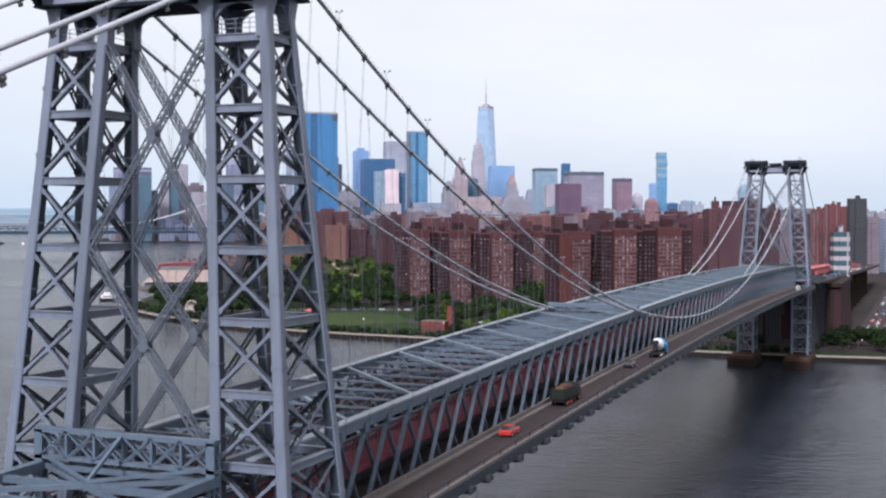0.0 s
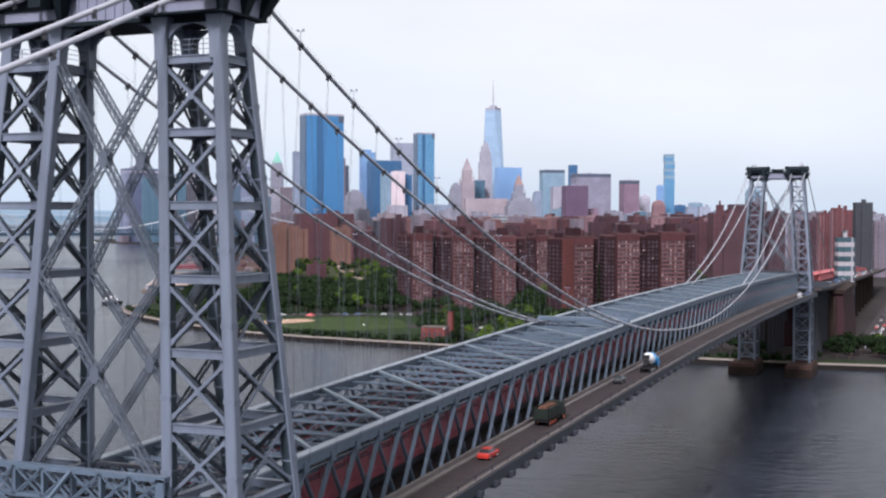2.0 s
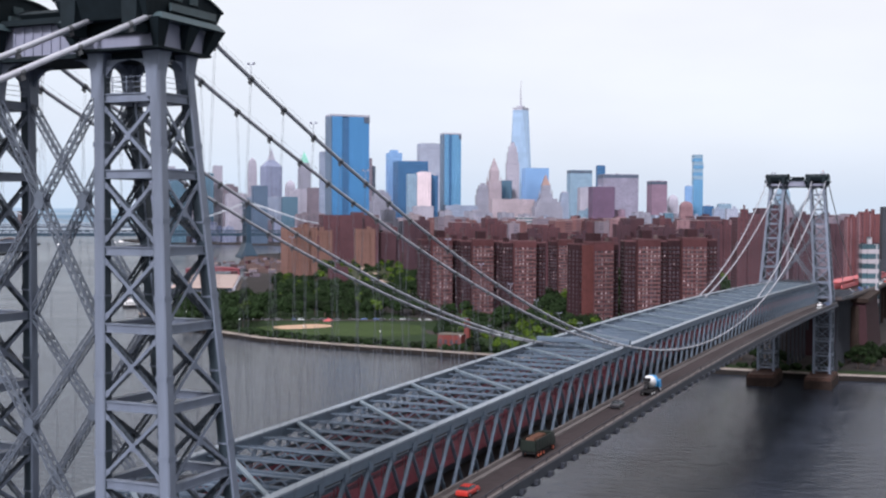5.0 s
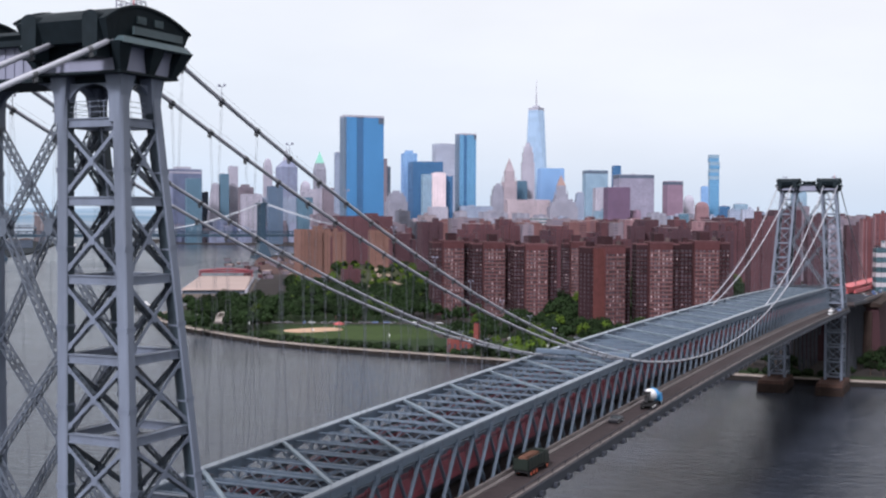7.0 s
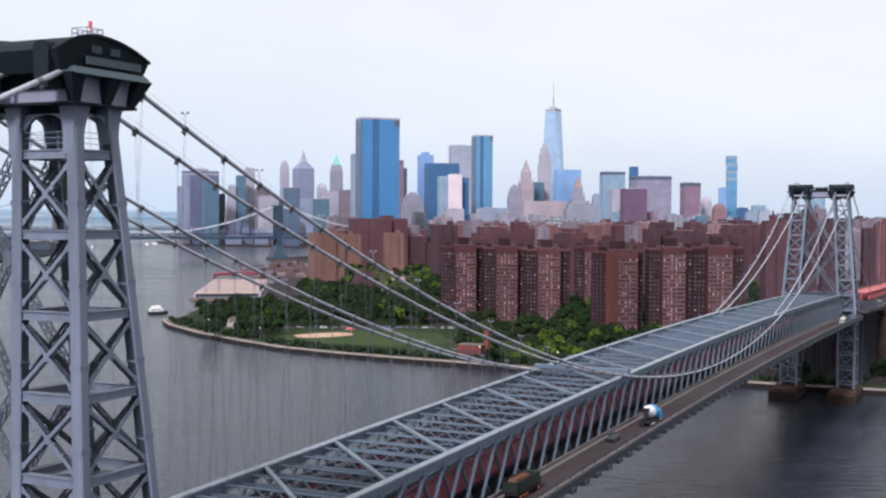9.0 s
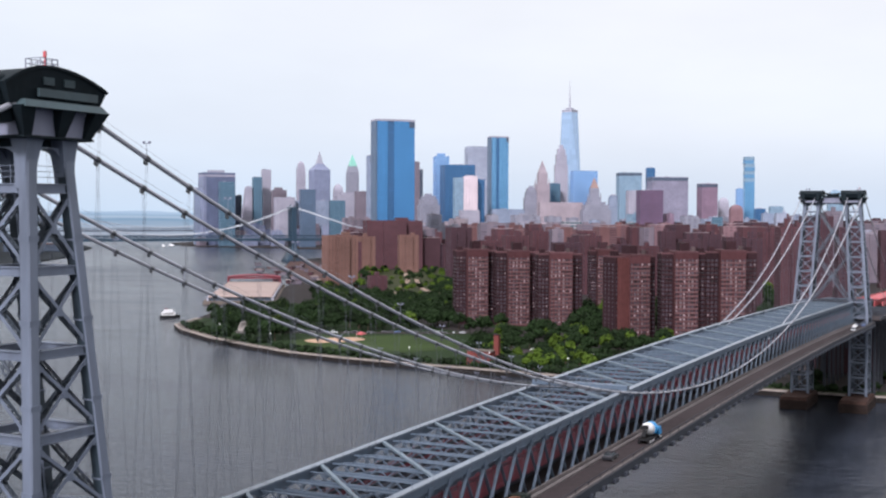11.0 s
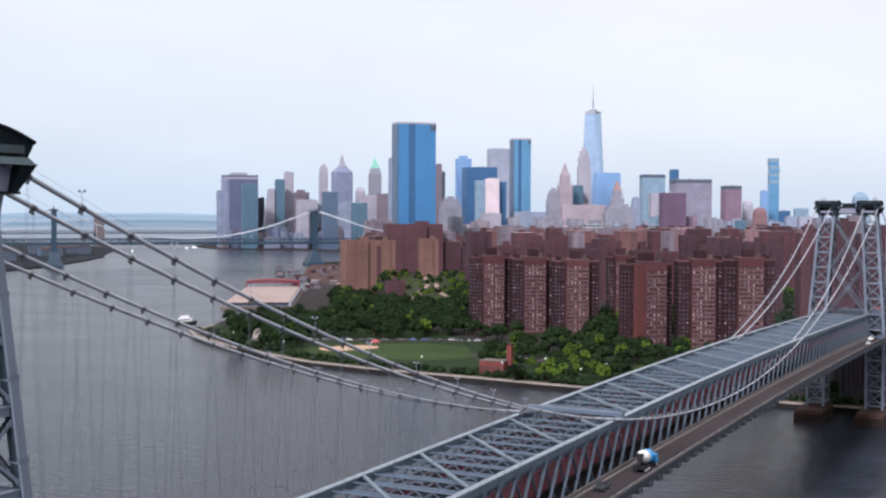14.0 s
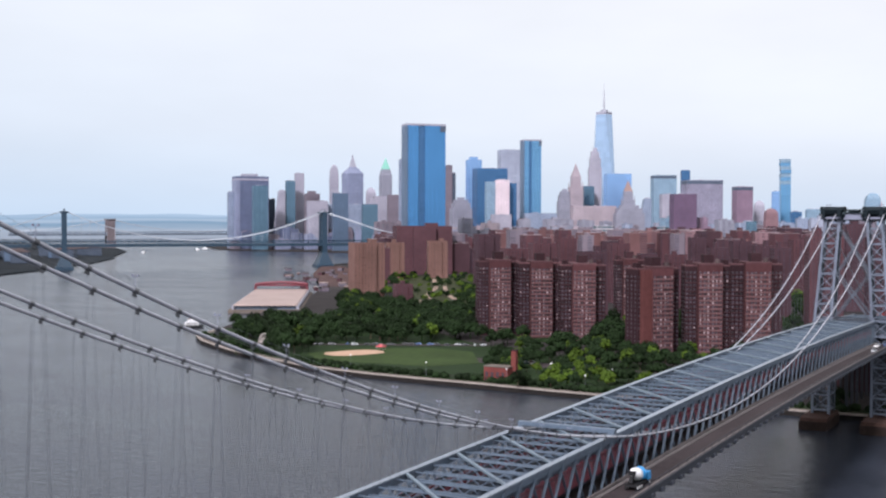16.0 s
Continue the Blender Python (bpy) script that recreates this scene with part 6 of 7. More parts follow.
def city_filler(a0, a1, d0, d1, count, y0, y1, looks):
    """Mid-rise blocks strewn between bearings and distances; y0, y1: how far their tops sink below eye level, in thousandths of the distance."""
    for _ in range(count):
        a, dd = radians(city_rng.uniform(a0, a1)), city_rng.uniform(d0, d1)
        h = 91 - dd * city_rng.uniform(y0, y1) / 1000
        if h < 12:
            continue
        w, d = city_rng.uniform(16, 42), city_rng.uniform(14, 30)
        x, y, rot = -61 + dd * math.cos(a), -90 + dd * math.sin(a), a - 1.57 + city_rng.uniform(0.2, 0.5)
        s = FILL.setdefault(city_rng.choice(looks), Shape())
        s.block(x, y, 2.5, w, d, h - 2.5, rot)
        FILL.setdefault(ROOF_FAR, Shape()).block(x, y, h, w * 0.94, d * 0.94, 0.5, rot)
        s.block(x + city_rng.uniform(-4, 4), y + city_rng.uniform(-4, 4), h, w * 0.3, d * 0.35, city_rng.uniform(2, 5), rot)
        if city_rng.random() < 0.5:
            s.block(x + math.cos(rot) * w * 0.6, y + math.sin(rot) * w * 0.6, 2.5, w * 0.5, d * 0.8, (h - 2.5) * 0.8, rot)


city_filler(16.5, 25.2, 1550, 2400, 80, 11, 24, (F_BRICK, F_BRICK_DARK, F_RUST, F_RUST, F_BROWN, F_RUST, F_DUSK))
city_filler(8.0, 17.0, 1500, 2500, 80, 9, 24, (F_BRICK, F_BRICK_DARK, F_RUST, F_BRICK, F_BRICK_DARK, F_ROSE))
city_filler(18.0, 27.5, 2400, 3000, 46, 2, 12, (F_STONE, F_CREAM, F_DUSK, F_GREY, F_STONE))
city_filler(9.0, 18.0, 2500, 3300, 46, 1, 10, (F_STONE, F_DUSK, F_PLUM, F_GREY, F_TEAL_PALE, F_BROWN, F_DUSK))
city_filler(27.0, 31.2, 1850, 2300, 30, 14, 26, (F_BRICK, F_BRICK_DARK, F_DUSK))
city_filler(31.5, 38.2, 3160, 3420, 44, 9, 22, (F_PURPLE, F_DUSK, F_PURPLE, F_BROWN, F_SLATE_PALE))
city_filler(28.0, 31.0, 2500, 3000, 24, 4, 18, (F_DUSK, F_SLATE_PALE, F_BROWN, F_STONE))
city_filler(1.0, 8.5, 1500, 2900, 90, 6, 20, (F_BRICK, F_BRICK_DARK, F_DUSK, F_BROWN, F_STONE, F_GREY))


for f, shape in FILL.items():
    tagged(part("far_city_block", shape, f), "crowded " + LOOK[f] + " blocks of the far city", "city blocks", "", "stuff")


def warehouse(x, y, w, d, h, rot, mat):
    t = site("warehouse", x, y, rot, mat, "low waterside warehouse across the river", "warehouse", "waterside warehouses")
    part("wall", Shape().box(-w / 2, w / 2, -d / 2, d / 2, 0, h), mat, t)
    part("roof", Shape().prism([(-w / 2 - 1, -d / 2 - 1), (w / 2 + 1, -d / 2 - 1), (w / 2 + 1, d / 2 + 1), (-w / 2 - 1, d / 2 + 1)], h, h + 3, [(-w / 2, -0.5), (w / 2, -0.5), (w / 2, 0.5), (-w / 2, 0.5)]), ROOF, t)
    return t


for k in range(26):
    f = k / 25
    warehouse(round(1050 + 900 * f + city_rng.uniform(-40, 60)), round(1420 + 420 * f + city_rng.uniform(-30, 160)), city_rng.uniform(40, 90), city_rng.uniform(25, 45), city_rng.uniform(10, 26), 40 + city_rng.uniform(-8, 8), F_DARK if k % 5 else F_SLATE)


# ---------- the two bridges downriver ----------
BLUE_STEEL = material("blue_bridge_paint", (0.014, 0.038, 0.066), 0.5, 0.0, 0.15, 0.3, 0.03)
PALE_CABLE = material("pale_far_cable", (0.4, 0.43, 0.48), 0.5, 0.0, 0.1, 0.3, 0.03)
# girders of the farther bridge, tinted grey-blue for the haze in between
HAZY_STEEL = material("hazy_grey_blue_girder", (0.10, 0.125, 0.165), 0.6, 0.0, 0.15, 0.3, 0.03)
GRANITE = material("granite_tower", (0.15, 0.125, 0.135), 0.85, 0.0, 0.25, 0.2, 0.03)


def far_bridge(a, b, height, deck_z, tower_fn, mat, label, side, name):
    t = thing(name, label, "bridge", "far bridges")
    a, b = Vector(a), Vector(b)
    d = (b - a).normalized()
    n = Vector((-d.y, d.x))
    span = (b - a).length
    rot = math.atan2(d.y, d.x)
    for p in (a, b):
        tower_fn(t, p, rot, height)
    s = Shape()
    e0, e1 = a - d * side, b + d * side
    for off in (-11, 11):
        p, q = e0 + n * off, e1 + n * off
        s.beam((p.x, p.y, deck_z), (q.x, q.y, deck_z), 1.2, 1.2)
        s.beam((p.x, p.y, deck_z + 7), (q.x, q.y, deck_z + 7), 1.2, 1.2)
    m = int((e1 - e0).length / 12)
    for i in range(m):
        p, q = e0.lerp(e1, i / m), e0.lerp(e1, (i + 1) / m)
        for off in (-11, 11):
            u, v = p + n * off, q + n * off
            s.beam((u.x, u.y, deck_z), (v.x, v.y, deck_z + 7), 0.8, 0.8)
            s.beam((u.x, u.y, deck_z + 7), (u.x, u.y, deck_z), 0.7, 0.7)
    part("truss", s, mat, t)
    part("deck", Shape().beam((e0.x, e0.y, deck_z), (e1.x, e1.y, deck_z), 32, 4.5), mat, t)
    for off in (-12, 12):
        pts = []
        for i in range(33):
            u = i / 32
            c = a.lerp(b, u) + n * off
            pts.append((c.x, c.y, deck_z + 8 + (height - deck_z - 8) * (2 * u - 1) ** 2))
        part("cable", Shape().tube(pts, 0.75, 6), PALE_CABLE, t, smooth=True)
        for p, sg in ((a, -1), (b, 1)):
            q = p + n * off
            r = p + d * sg * side + n * off
            part("side_cable", Shape().tube([(q.x, q.y, height), ((q.x + r.x) / 2, (q.y + r.y) / 2, (height + deck_z + 8) / 2 - 9), (r.x, r.y, deck_z + 8)], 0.7, 6), PALE_CABLE, t, smooth=True)
        hs = Shape()
        for i in range(1, 32):
            hs.beam(pts[i], (pts[i][0], pts[i][1], deck_z + 7), 0.25, 0.25)
        stuff(part("hanger", hs, PALE_CABLE, t))
    return t


def steel_tower(t, p, rot, h):
    m = Matrix.Rotation(rot, 2)
    for off in (-15, -5.5, 5.5, 15):
        c = p + m @ Vector((0, off))
        part("tower_leg", Shape().block(c.x, c.y, 0, 8.5, 3.2, h - 4, rot), BLUE_STEEL, t)
    c = p
    for z in (24, 58, 76, h - 8):
        part("tower_strut", Shape().block(c.x, c.y, z, 7.0, 33, 4.0, rot), BLUE_STEEL, t)
    part("tower_cap", Shape().block(c.x, c.y, h - 4, 14, 36, 3, rot), BLUE_STEEL, t)
    for off in (-15, 15):
        q = p + m @ Vector((0, off))
        part("finial", Shape().tube([(q.x, q.y, h - 1), (q.x, q.y, h + 5)], 1.6, 8, 0.2), BLUE_STEEL, t)
    def turned(w, l):
        return [tuple(p + m @ Vector((a * w / 2, b * l / 2))) for a, b in ((-1, -1), (1, -1), (1, 1), (-1, 1))]
    part("tower_skirt", Shape().prism(turned(26, 44), 5, 26, turned(8.6, 33.6)), BLUE_STEEL, t)
    part("pier", Shape().block(c.x, c.y, -3, 30, 48, 8, rot), BLUE_STEEL, t)


def stone_tower(t, p, rot, h):
    m = Matrix.Rotation(rot, 2)
    s = Shape()
    for off in (-16, 0, 16):
        c = p + m @ Vector((0, off))
        s.block(c.x, c.y, 0, 20, 11.5, h - 12, rot)
    s.block(p.x, p.y, h - 16, 20, 44, 14, rot)
    s.block(p.x, p.y, 0, 22, 45, 36, rot)
    part("tower", s, GRANITE, t, "brown granite tower with tall arches")
    part("cornice", Shape().block(p.x, p.y, h - 2, 23, 48, 2.5, rot), GRANITE, t)


far_bridge((1722, 1101), (1412, 1407), 98, 40, steel_tower, BLUE_STEEL, "blue steel suspension bridge with pale cables downriver", 210, "suspension_bridge")
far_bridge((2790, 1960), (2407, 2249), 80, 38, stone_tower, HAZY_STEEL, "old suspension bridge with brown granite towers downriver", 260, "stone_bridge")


# ---------- riverside things ----------
def pump_house():
    t = thing("pump_house", "low red brick pump house with a square chimney by the river", "building", at=(524, 187, 2.7))
    s = Shape().box(-4.5, 4.5, -6.5, 7.5, 0, 7.8)
    part("wall", s, BRICK_RED, t)
    part("roof", Shape().box(-4.8, 4.8, -6.8, 7.8, 7.8, 8.2), QUAY, t, "pale flat roof")
    part("chimney", Shape().prism([(1.2, -8.6), (4.2, -8.6), (4.2, -5.6), (1.2, -5.6)], 0, 16.4, [(1.4, -8.4), (4.0, -8.4), (4.0, -5.8), (1.4, -5.8)]), BRICK_RED, t)
    part("chimney_cap", Shape().box(1.2, 4.2, -8.6, -5.6, 16.4, 16.8), BRICK_DARK, t)
    for k in range(4):
        y = -4.5 + k * 3.2
        part("window", Shape().box(-4.58, -4.45, y, y + 1.5, 2.6, 5.2), PANE, t)
    part("door", Shape().box(-4.57, -4.45, 6.0, 7.1, 0, 2.2), BLACK, t)


pump_house()


def bandshell():
    t = thing("bandshell", "pale rounded open-air stage shell among the trees", "stage", at=(611, 405, 2.7))
    s = Shape()
    n, m = 14, 6
    for i in range(m):
        for j in range(n):
            vs = []
            for di, dj in ((0, 0), (0, 1), (1, 1), (1, 0)):
                a = math.pi * (j + dj) / n
                b = math.pi / 2 * (i + di) / m
                r = 6.5
                vs.append((2.5 * math.sin(b) * 2 - 2, r * math.cos(a) * math.cos(b * 0.8), 1 + r * 1.15 * math.sin(a) * math.cos(b * 0.8)))
            s.add(vs, [(0, 1, 2, 3)])
    shell = part("shell", s, SHELL, t, "white concrete shell", smooth=True)
    md = shell.modifiers.new("thick", "SOLIDIFY")
    md.thickness = 0.4
    t.rotation_euler, t.scale = (0, 0, radians(-10)), (0.95, 0.95, 0.95)
    part("stage_floor", Shape().box(-3.5, 4, -7, 7, 0, 1), CONCRETE, t)


bandshell()


def shelter_tent(x, y):
    t = thing("tent", "small red canopy tent beside the sandy infield", "tent", at=(x, y, 2.8))
    for sx in (-1, 1):
        for sy in (-1, 1):
            part("leg", Shape().tube([(sx * 2.2, sy * 2.2, 0), (sx * 2.2, sy * 2.2, 2.4)], 0.06, 6), WHITE, t)
    sq = [(-2.6, -2.6), (2.6, -2.6), (2.6, 2.6), (-2.6, 2.6)]
    part("canopy", Shape().prism(sq, 2.4, 2.7).prism(sq, 2.7, 4.2, [(a * 0.08, b * 0.08) for a, b in sq]), RED_BRIGHT, t)


shelter_tent(618, 318)


def park_lamp():
    t = thing("park_lamp", "slim grey park lamp post with a pale globe", "lamp post", "park lamps", at=(600, 384, 2.7))
    part("post", Shape().tube([(0, 0, 0), (0, 0, 7.5)], 0.12, 6, 0.07), ROPE, t)
    part("globe", Shape().tube([(0, 0, 7.4), (0, 0, 7.7), (0, 0, 8.1), (0, 0, 8.3)], 0.36, 8), WHITE, t)
    return t


lamp_model = park_lamp()
for k in range(1, 7):
    i = 4 + k * 9.4 / 7
    a, b = Vector(SHORE[int(i)]), Vector(SHORE[int(i) + 1])
    d = (b - a).normalized()
    q = a.lerp(b, i - int(i)) + Vector((d.y, -d.x)) * 8.0
    copy_thing(lamp_model, pose(q.x, q.y, 2.8))


def excursion_boat():
    t = thing("boat", "white two-deck excursion boat moored off the point", "boat", at=(706, 548, 0))
    t.rotation_euler, t.scale = (0, 0, radians(-35)), (0.5, 0.62, 0.95)
    s = Shape()
    s.prism([(-15, -3.4), (9, -3.4), (16, 0), (9, 3.4), (-15, 3.4)], -0.6, 2.4, [(-15.5, -3.8), (10, -3.8), (18, 0), (10, 3.8), (-15.5, 3.8)])
    part("hull", s, BLACK, t, "dark hull")
    part("cabin", Shape().box(-13, 8, -3.0, 3.0, 2.4, 5.0), WHITE, t)
    part("upper_cabin", Shape().box(-9, 4, -2.6, 2.6, 5.0, 7.2), WHITE, t)
    for k in range(8):
        for sy in (-1, 1):
            part("window", Shape().box(-12 + k * 2.4, -10.4 + k * 2.4, sy * 3.0 - 0.06, sy * 3.0 + 0.06, 3.2, 4.4), GLASS_DARK, t)
    part("funnel", Shape().tube([(-6, 0, 7.2), (-6.3, 0, 9.2)], 0.7, 10), RED, t)


excursion_boat()
for k, (bx, by) in enumerate(((2150, 1900), (2420, 1960), (2500, 2000))):
    t = thing("ferry", "small white ferry on the grey river", "boat", "ferries", at=(bx, by, 0))
    t.rotation_euler, t.scale = (0, 0, radians(30 + 40 * k)), (0.7, 0.7, 0.7)
    part("hull", Shape().prism([(-11, -3), (7, -3), (12, 0), (7, 3), (-11, 3)], -0.5, 2.2), WHITE, t)
    part("cabin", Shape().box(-8, 4, -2.4, 2.4, 2.2, 5.0), WHITE, t)
    part("wheelhouse", Shape().box(0, 4, -1.6, 1.6, 5.0, 7.2), WHITE, t)


def river_shed():
    """The big pier shed with its red arched frame."""
    t = thing("pier_shed", "long pale pier shed with a red arched gateway frame", "shed", at=(985, 668, 0))
    t.rotation_euler = (0, 0, radians(32))
    part("pier_deck", Shape().box(-155, 110, -34, 34, -3, 3), QUAY, t)
    part("wall", Shape().box(-148, 90, -28, 28, 3, 6.5), F_DARK, t)
    part("roof", Shape().prism([(-150, -30), (92, -30), (92, 30), (-150, 30)], 6.5, 7.6, [(-149, -29), (91, -29), (91, 29), (-149, 29)]), SAND_ROOF, t, "pale flat roof")
    for y in (-30, 30):
        part("column_rank", Shape().box(-150, 92, y - 1, y + 1, 3, 6.5), ROOF_GREY, t)
    s = Shape()
    for xx in (84, 91):
        pts = [(xx, -29, 6)] + [(xx, -29 + 58 * k / 10, 13.5 + 2.0 * math.sin(math.pi * k / 10)) for k in range(11)] + [(xx, 29, 6)]
        s.tube(pts, 1.3, 6)
    s.beam((87, -29, 12.5), (87, 29, 12.5), 6, 2.0)
    part("red_frame", s, RED, t, "bright red arched frame")


SAND_ROOF = material("pale_roof_sheet", (0.32, 0.25, 0.23), 0.7, 0.0, 0.15, 0.2, 0.03)
river_shed()
for k in range(40):
    a, dd = radians(city_rng.uniform(31.5, 35.6)), city_rng.uniform(1330, 1950)
    w, tall = city_rng.uniform(6, 16), city_rng.uniform(2.5, 5)
    t = site("depot_building", round(-61 + dd * math.cos(a)), round(-90 + dd * math.sin(a)), city_rng.uniform(0, 60), city_rng.choice((F_DUSK, F_BROWN, F_BROWN, F_SLATE_PALE)), "low riverside depot building", "shed", "depot buildings")
    part("wall", Shape().box(-w / 2, w / 2, -w / 3, w / 3, 0, tall), F_DUSK if k % 3 else F_BRICK, t)
    part("roof", Shape().box(-w / 2 - .4, w / 2 + .4, -w / 3 - .4, w / 3 + .4, tall, tall + 0.4), ROOF if k % 4 else SAND_ROOF, t)


def shore_approach():
    """Viaduct, anchorage and ramps beyond the far tower."""
    t = thing("anchorage", "massive brown masonry cable anchorage under the approach", "anchorage", at=(SPAN + 130, 0, 2.5))
    part("block", Shape().prism([(-40, -25), (45, -25), (45, 25), (-40, 25)], 0, 29, [(-37, -23), (43, -23), (43, 23), (-37, 23)]), BRICK_DARK, t)
    part("cornice", Shape().box(-39, 45, -24.5, 24.5, 29, 31), STONE, t)
    for k in range(3):
        part("buttress", Shape().prism([(-41, -20 + k * 18), (-38, -20 + k * 18), (-38, -16 + k * 18), (-41, -16 + k * 18)], 0, 27), STONE, t)
    v = thing("viaduct", "steel approach viaduct with red fenced ramps over the shore", "viaduct")
    part("deck", Shape().beam((SPAN + 62, 0, 35.6), (SPAN + 700, 0, 20.0), 38, 1.6), ASPHALT, v)
    for sy in (-1, 1):
        part("parapet", Shape().beam((SPAN + 62, sy * 19, 36.9), (SPAN + 700, sy * 19, 21.3), 0.5, 1.4), CONCRETE, v)
        for y, h in ((5, 2.8), (9, 2.2)):
            part("red_fence", Shape().beam((SPAN + 112, sy * y, 38.1), (SPAN + 560, sy * y, 26.5), 0.4, h), RED_BRIGHT, v, "red painted fence")
    part("red_canopy", Shape().beam((SPAN + 125, -2, 39.8), (SPAN + 480, -2, 31.0), 9, 0.5), RED_BRIGHT, v, "red footway canopy")
    for k in range(7):
        x = SPAN + 22 + k * 14
        for y in (-16, -6, 6, 16):
            s = Shape().laced((x, y, 2.6), (x, y, 36), 1.2, 1.2, (0, 1, 0), 1.6, 0.2)
            part("bent_post", s, STEEL_SHADE, v)
        part("bent_beam", Shape().beam((x, -19, 36.0), (x, 19, 36.0), 1.2, 2.2), STEEL_SHADE, v)
    for k in range(9):
        x = SPAN + 200 + k * 40
        for y in (-15, 15):
            part("stone_post", Shape().box(x - 1.6, x + 1.6, y - 1.6, y + 1.6, 2.5, 31.5 - k * 1.0), STONE, v)


shore_approach()


# ---------- vehicles ----------
def wheel_mesh(r, w):
    s = Shape().tube([(0, -w / 2, 0), (0, w / 2, 0)], r, 14)
    return s.mesh("tyre", BLACK)


def add_wheels(t, xs, y, r, w, hub):
    tyre = wheel_mesh(r, w)
    rim = Shape().tube([(0, -w / 2 - 0.03, 0), (0, w / 2 + 0.03, 0)], r * 0.58, 10).mesh("rim", hub)
    for x in xs:
        for sy in (-1, 1):
            wh = part("tyre", tyre, BLACK, t)
            wh.location = (x, sy * y, r)
            part("rim", rim, hub, wh)


def mixer_truck(x, y, z):
    t = thing("mixer_truck", "blue concrete mixer truck with a white drum tail", "truck", at=(x, y, z))
    t.rotation_euler = (0, 0, math.pi)
    part("chassis", Shape().box(-4.2, 4.2, -1.1, 1.1, 0.75, 1.15), BLACK, t)
    part("cab", Shape().prism([(-4.6, -1.2), (-2.6, -1.2), (-2.6, 1.2), (-4.6, 1.2)], 0.9, 2.5, [(-4.3, -1.1), (-2.6, -1.1), (-2.6, 1.1), (-4.3, 1.1)]), MIXER_BLUE, t)
    part("windscreen", Shape().box(-4.56, -4.36, -1.0, 1.0, 1.55, 2.3), GLASS_DARK, t)
    for name, pts, mat in (("drum", [(-2.5, 0, 2.3, 0.8), (-1.4, 0, 2.5, 1.32), (0.5, 0, 2.6, 1.32)], MIXER_BLUE), ("drum_tail", [(0.5, 0, 2.6, 1.32), (1.6, 0, 2.8, 1.2), (2.6, 0, 3.05, 0.9), (3.4, 0, 3.3, 0.6)], WHITE)):
        s = Shape()
        k, n = 0, 14
        for px, py, pz, r in pts:
            s.v += [(px, r * math.cos(2 * math.pi * j / n), pz + r * math.sin(2 * math.pi * j / n)) for j in range(n)]
        for i in range(len(pts) - 1):
            s.f += [(i * n + j, i * n + (j + 1) % n, (i + 1) * n + (j + 1) % n, (i + 1) * n + j) for j in range(n)]
        s.f += [tuple(range(n))[::-1], tuple(range((len(pts) - 1) * n, len(pts) * n))]
        part(name, s, mat, t, "white drum tail" if mat is WHITE else "blue drum front", smooth=True)
    part("chute", Shape().beam((3.2, 0, 2.6), (4.6, 0, 1.5), 0.8, 0.25), BLACK, t)
    part("hopper", Shape().box(3.0, 3.9, -0.7, 0.7, 2.9, 3.7), BLACK, t, "dark loading hopper")
    add_wheels(t, (-3.5, 1.2, 2.4, 3.5), 1.0, 0.52, 0.4, WHITE)


def dump_truck(x, y, z):
    t = thing("dump_truck", "dark green dump truck with a rusty load and orange wheels", "truck", at=(x, y, z))
    part("chassis", Shape().box(-4.6, 4.6, -1.1, 1.1, 0.75, 1.2), BLACK, t)
    part("cab", Shape().prism([(2.6, -1.25), (4.9, -1.25), (4.9, 1.25), (2.6, 1.25)], 0.9, 3.0, [(2.6, -1.15), (4.4, -1.15), (4.4, 1.15), (2.6, 1.15)]), TRUCK_GREEN, t)
    part("windscreen", Shape().box(4.45, 4.7, -1.0, 1.0, 1.9, 2.6), GLASS_DARK, t)
    s = Shape().box(-4.9, 2.3, -1.3, 1.3, 1.2, 1.4)
    for yy in (-1.3, 1.2):
        s.box(-4.9, 2.3, yy, yy + 0.1, 1.4, 3.0)
        for k in range(6):
            s.box(-4.7 + k * 1.35, -4.55 + k * 1.35, yy - 0.06, yy + 0.16, 1.3, 3.0)
    s.box(2.2, 2.35, -1.3, 1.3, 1.4, 3.2).box(-4.9, -4.8, -1.3, 1.3, 1.4, 2.9)
    part("tipper_body", s, TRUCK_GREEN, t)
    part("load", Shape().prism([(-4.7, -1.18), (2.1, -1.18), (2.1, 1.18), (-4.7, 1.18)], 1.5, 3.1, [(-4.0, -0.6), (1.4, -0.6), (1.4, 0.6), (-4.0, 0.6)]), RUST, t)
    add_wheels(t, (3.6, -1.0, -2.3, -3.6), 1.05, 0.52, 0.4, WHEEL_ORANGE)


CAR_PAINTS = [material(n, c, 0.3, 0.1, 0.05, 1.0, 0.1) for n, c in (("white_car_paint", (0.7, 0.7, 0.7)), ("black_car_paint", (0.02, 0.02, 0.025)), ("silver_car_paint", (0.4, 0.42, 0.44)), ("red_car_paint", (0.5, 0.04, 0.03)), ("blue_car_paint", (0.05, 0.1, 0.25)))]
CAR_WORDS = ("white", "black", "silver", "red", "dark blue")


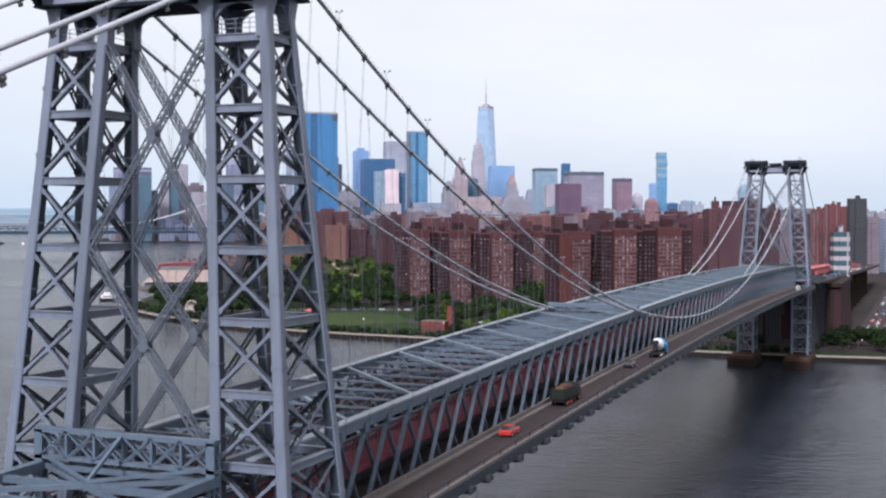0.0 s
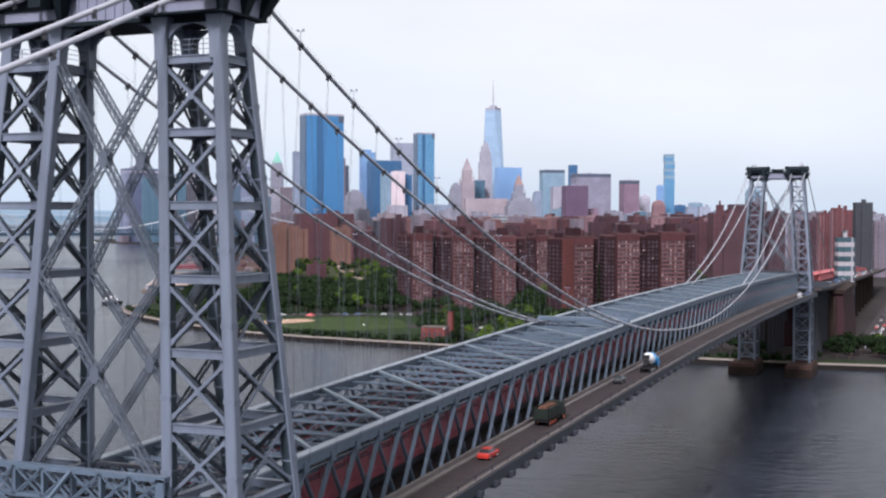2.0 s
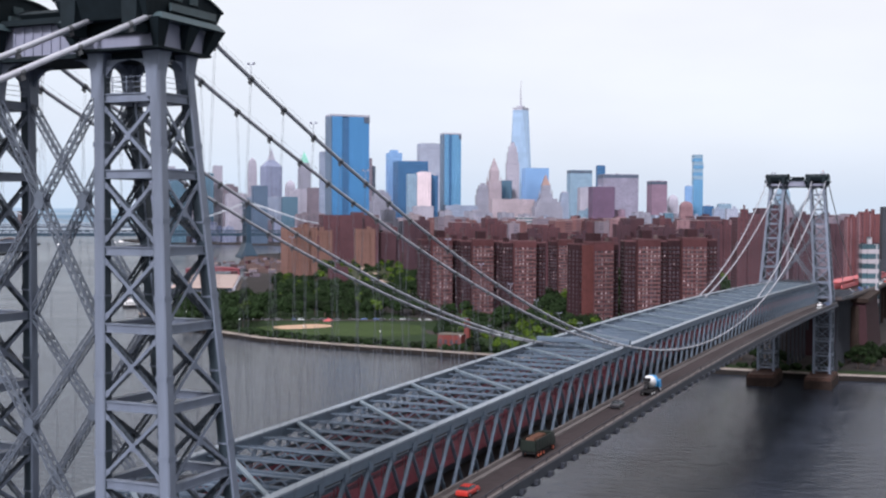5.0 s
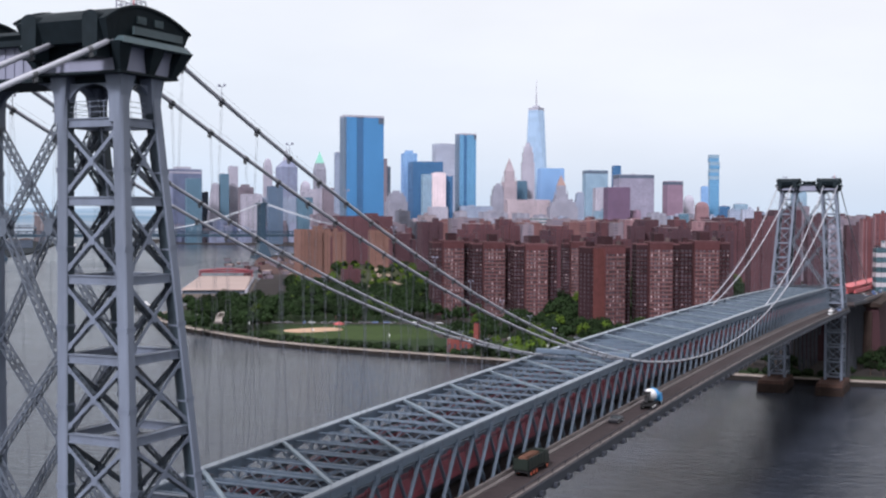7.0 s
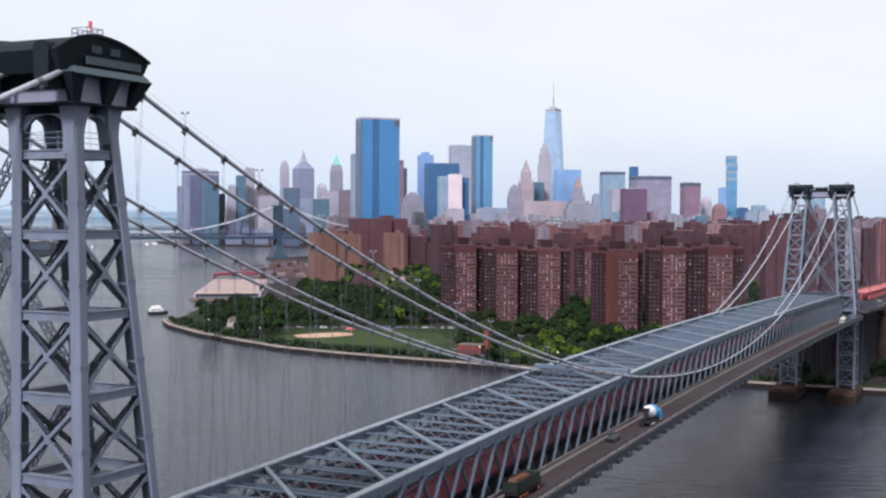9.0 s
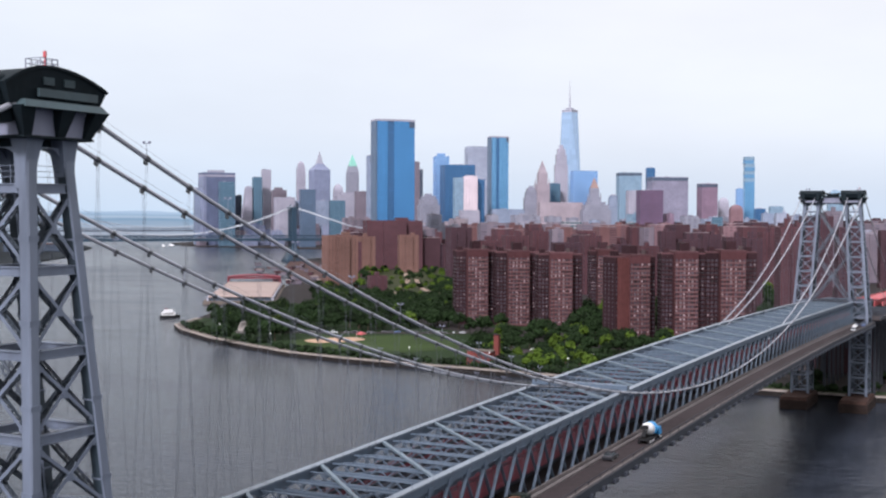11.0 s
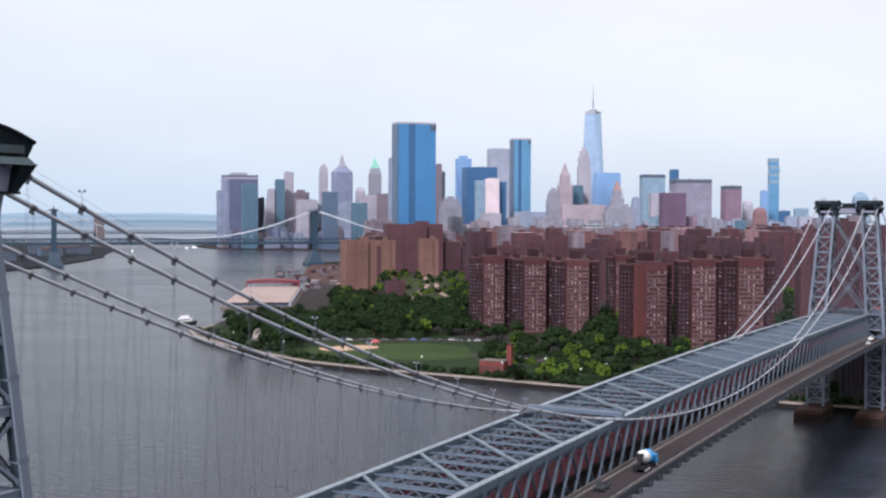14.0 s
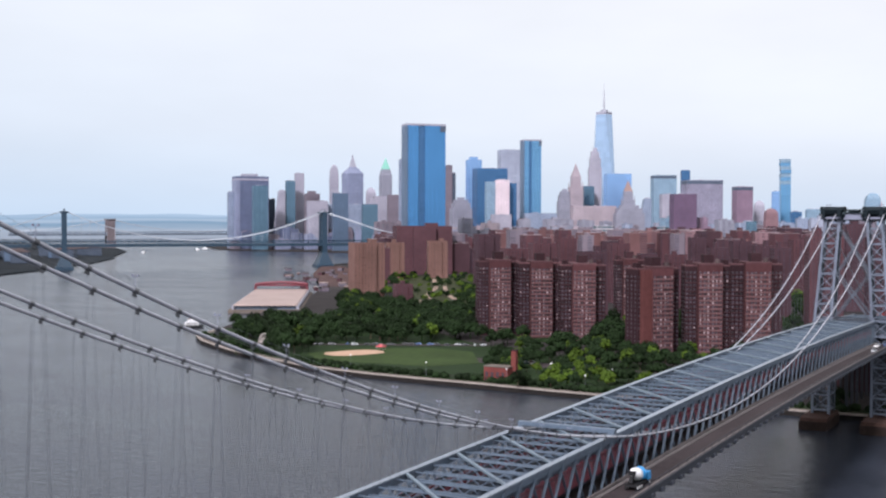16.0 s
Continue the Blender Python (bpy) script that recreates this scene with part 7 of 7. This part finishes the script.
def car_model(k):
    t = thing("car", CAR_WORDS[k] + " saloon car standing on the asphalt", "car", "cars", at=(0, 0, -50))
    s = Shape()
    s.prism([(-2.2, -0.88), (2.2, -0.88), (2.2, 0.88), (-2.2, 0.88)], 0.3, 0.75)
    s.prism([(-2.2, -0.88), (2.2, -0.88), (2.2, 0.88), (-2.2, 0.88)], 0.75, 0.95, [(-2.1, -0.8), (2.0, -0.8), (2.0, 0.8), (-2.1, 0.8)])
    part("body", s, CAR_PAINTS[k], t)
    part("glasshouse", Shape().prism([(-1.6, -0.78), (1.1, -0.78), (1.1, 0.78), (-1.6, 0.78)], 0.95, 1.38, [(-1.1, -0.66), (0.5, -0.66), (0.5, 0.66), (-1.1, 0.66)]), GLASS_DARK, t)
    part("roof", Shape().box(-1.1, 0.5, -0.66, 0.66, 1.38, 1.45), CAR_PAINTS[k], t)
    add_wheels(t, (-1.35, 1.35), 0.8, 0.32, 0.22, CAR_PAINTS[2])
    return t


def road_z(x):
    return chord_z(x) - ROAD_DROP


mixer_truck(161, -14.4, road_z(161))
dump_truck(95, -12.9, road_z(95))
models = [car_model(k) for k in range(5)]
models[1].matrix_basis = pose(141, -12.9, road_z(141))
models[3].matrix_basis = pose(66, -12.9, road_z(66))
models[0].matrix_basis = pose(SPAN - 20, -12.9, road_z(SPAN - 20))
models[2].matrix_basis = pose(SPAN - 45, -15.6, road_z(SPAN - 45))
models[4].matrix_basis = pose(SPAN - 12, -15.6, road_z(SPAN - 12))
car_rng = random.Random(21)
for k in range(26):
    f = (k + car_rng.uniform(0.0, 1.0)) / 26
    copy_thing(models[car_rng.choice((1, 1, 2, 4, 1, 2, 1))], pose(621 + car_rng.choice((0, 4)) + 57 * f, 388 - 118 * f, 2.8, 0, 0, car_rng.choice((-65, 115, 25))))
for k in range(30):
    i = 4 + car_rng.random() * 3.9
    a, b = Vector(SHORE[int(i)]), Vector(SHORE[int(i) + 1])
    d = (b - a).normalized()
    p = a.lerp(b, i - int(i)) + Vector((d.y, -d.x)) * car_rng.choice((82, 86, 90, 94))
    copy_thing(models[car_rng.choice((0, 0, 1, 2, 2, 4, 3))], pose(p.x, p.y, 2.72, 0, 0, math.degrees(math.atan2(d.y, d.x))))
for k in range(46):
    x = SPAN + 90 + car_rng.random() * 420
    copy_thing(models[car_rng.choice((0, 0, 1, 2, 2, 4, 3))], pose(x, -car_rng.choice((12, 15.5)), 36.4 - (x - SPAN - 62) * 15.6 / 638, 0, 0, 180))
for k in range(110):
    x = SPAN + 80 + car_rng.random() * 480
    copy_thing(models[car_rng.choice((0, 0, 1, 2, 2, 4, 3))], pose(x, -car_rng.choice((34, 38, 44, 48)), 2.72, 0, 0, car_rng.choice((0, 180))))
tagged(part("yard", Shape().prism([(1195, 752), (1450, 938), (1690, 1085), (1720, 1060), (1480, 860), (1240, 700)][::-1], 2.55, 2.7), material("red_brown_yard", (0.075, 0.045, 0.042), 0.9, 0.0, 0.4, 0.1, 0.02)), "reddish brown paved riverside yard", "yard", "", "structure")
tagged(part("road_street", Shape().box(SPAN + 60, SPAN + 900, -52, -29, 2.6, 2.7), ASPHALT), "wide asphalt street beside the approach", "road", "", "structure")
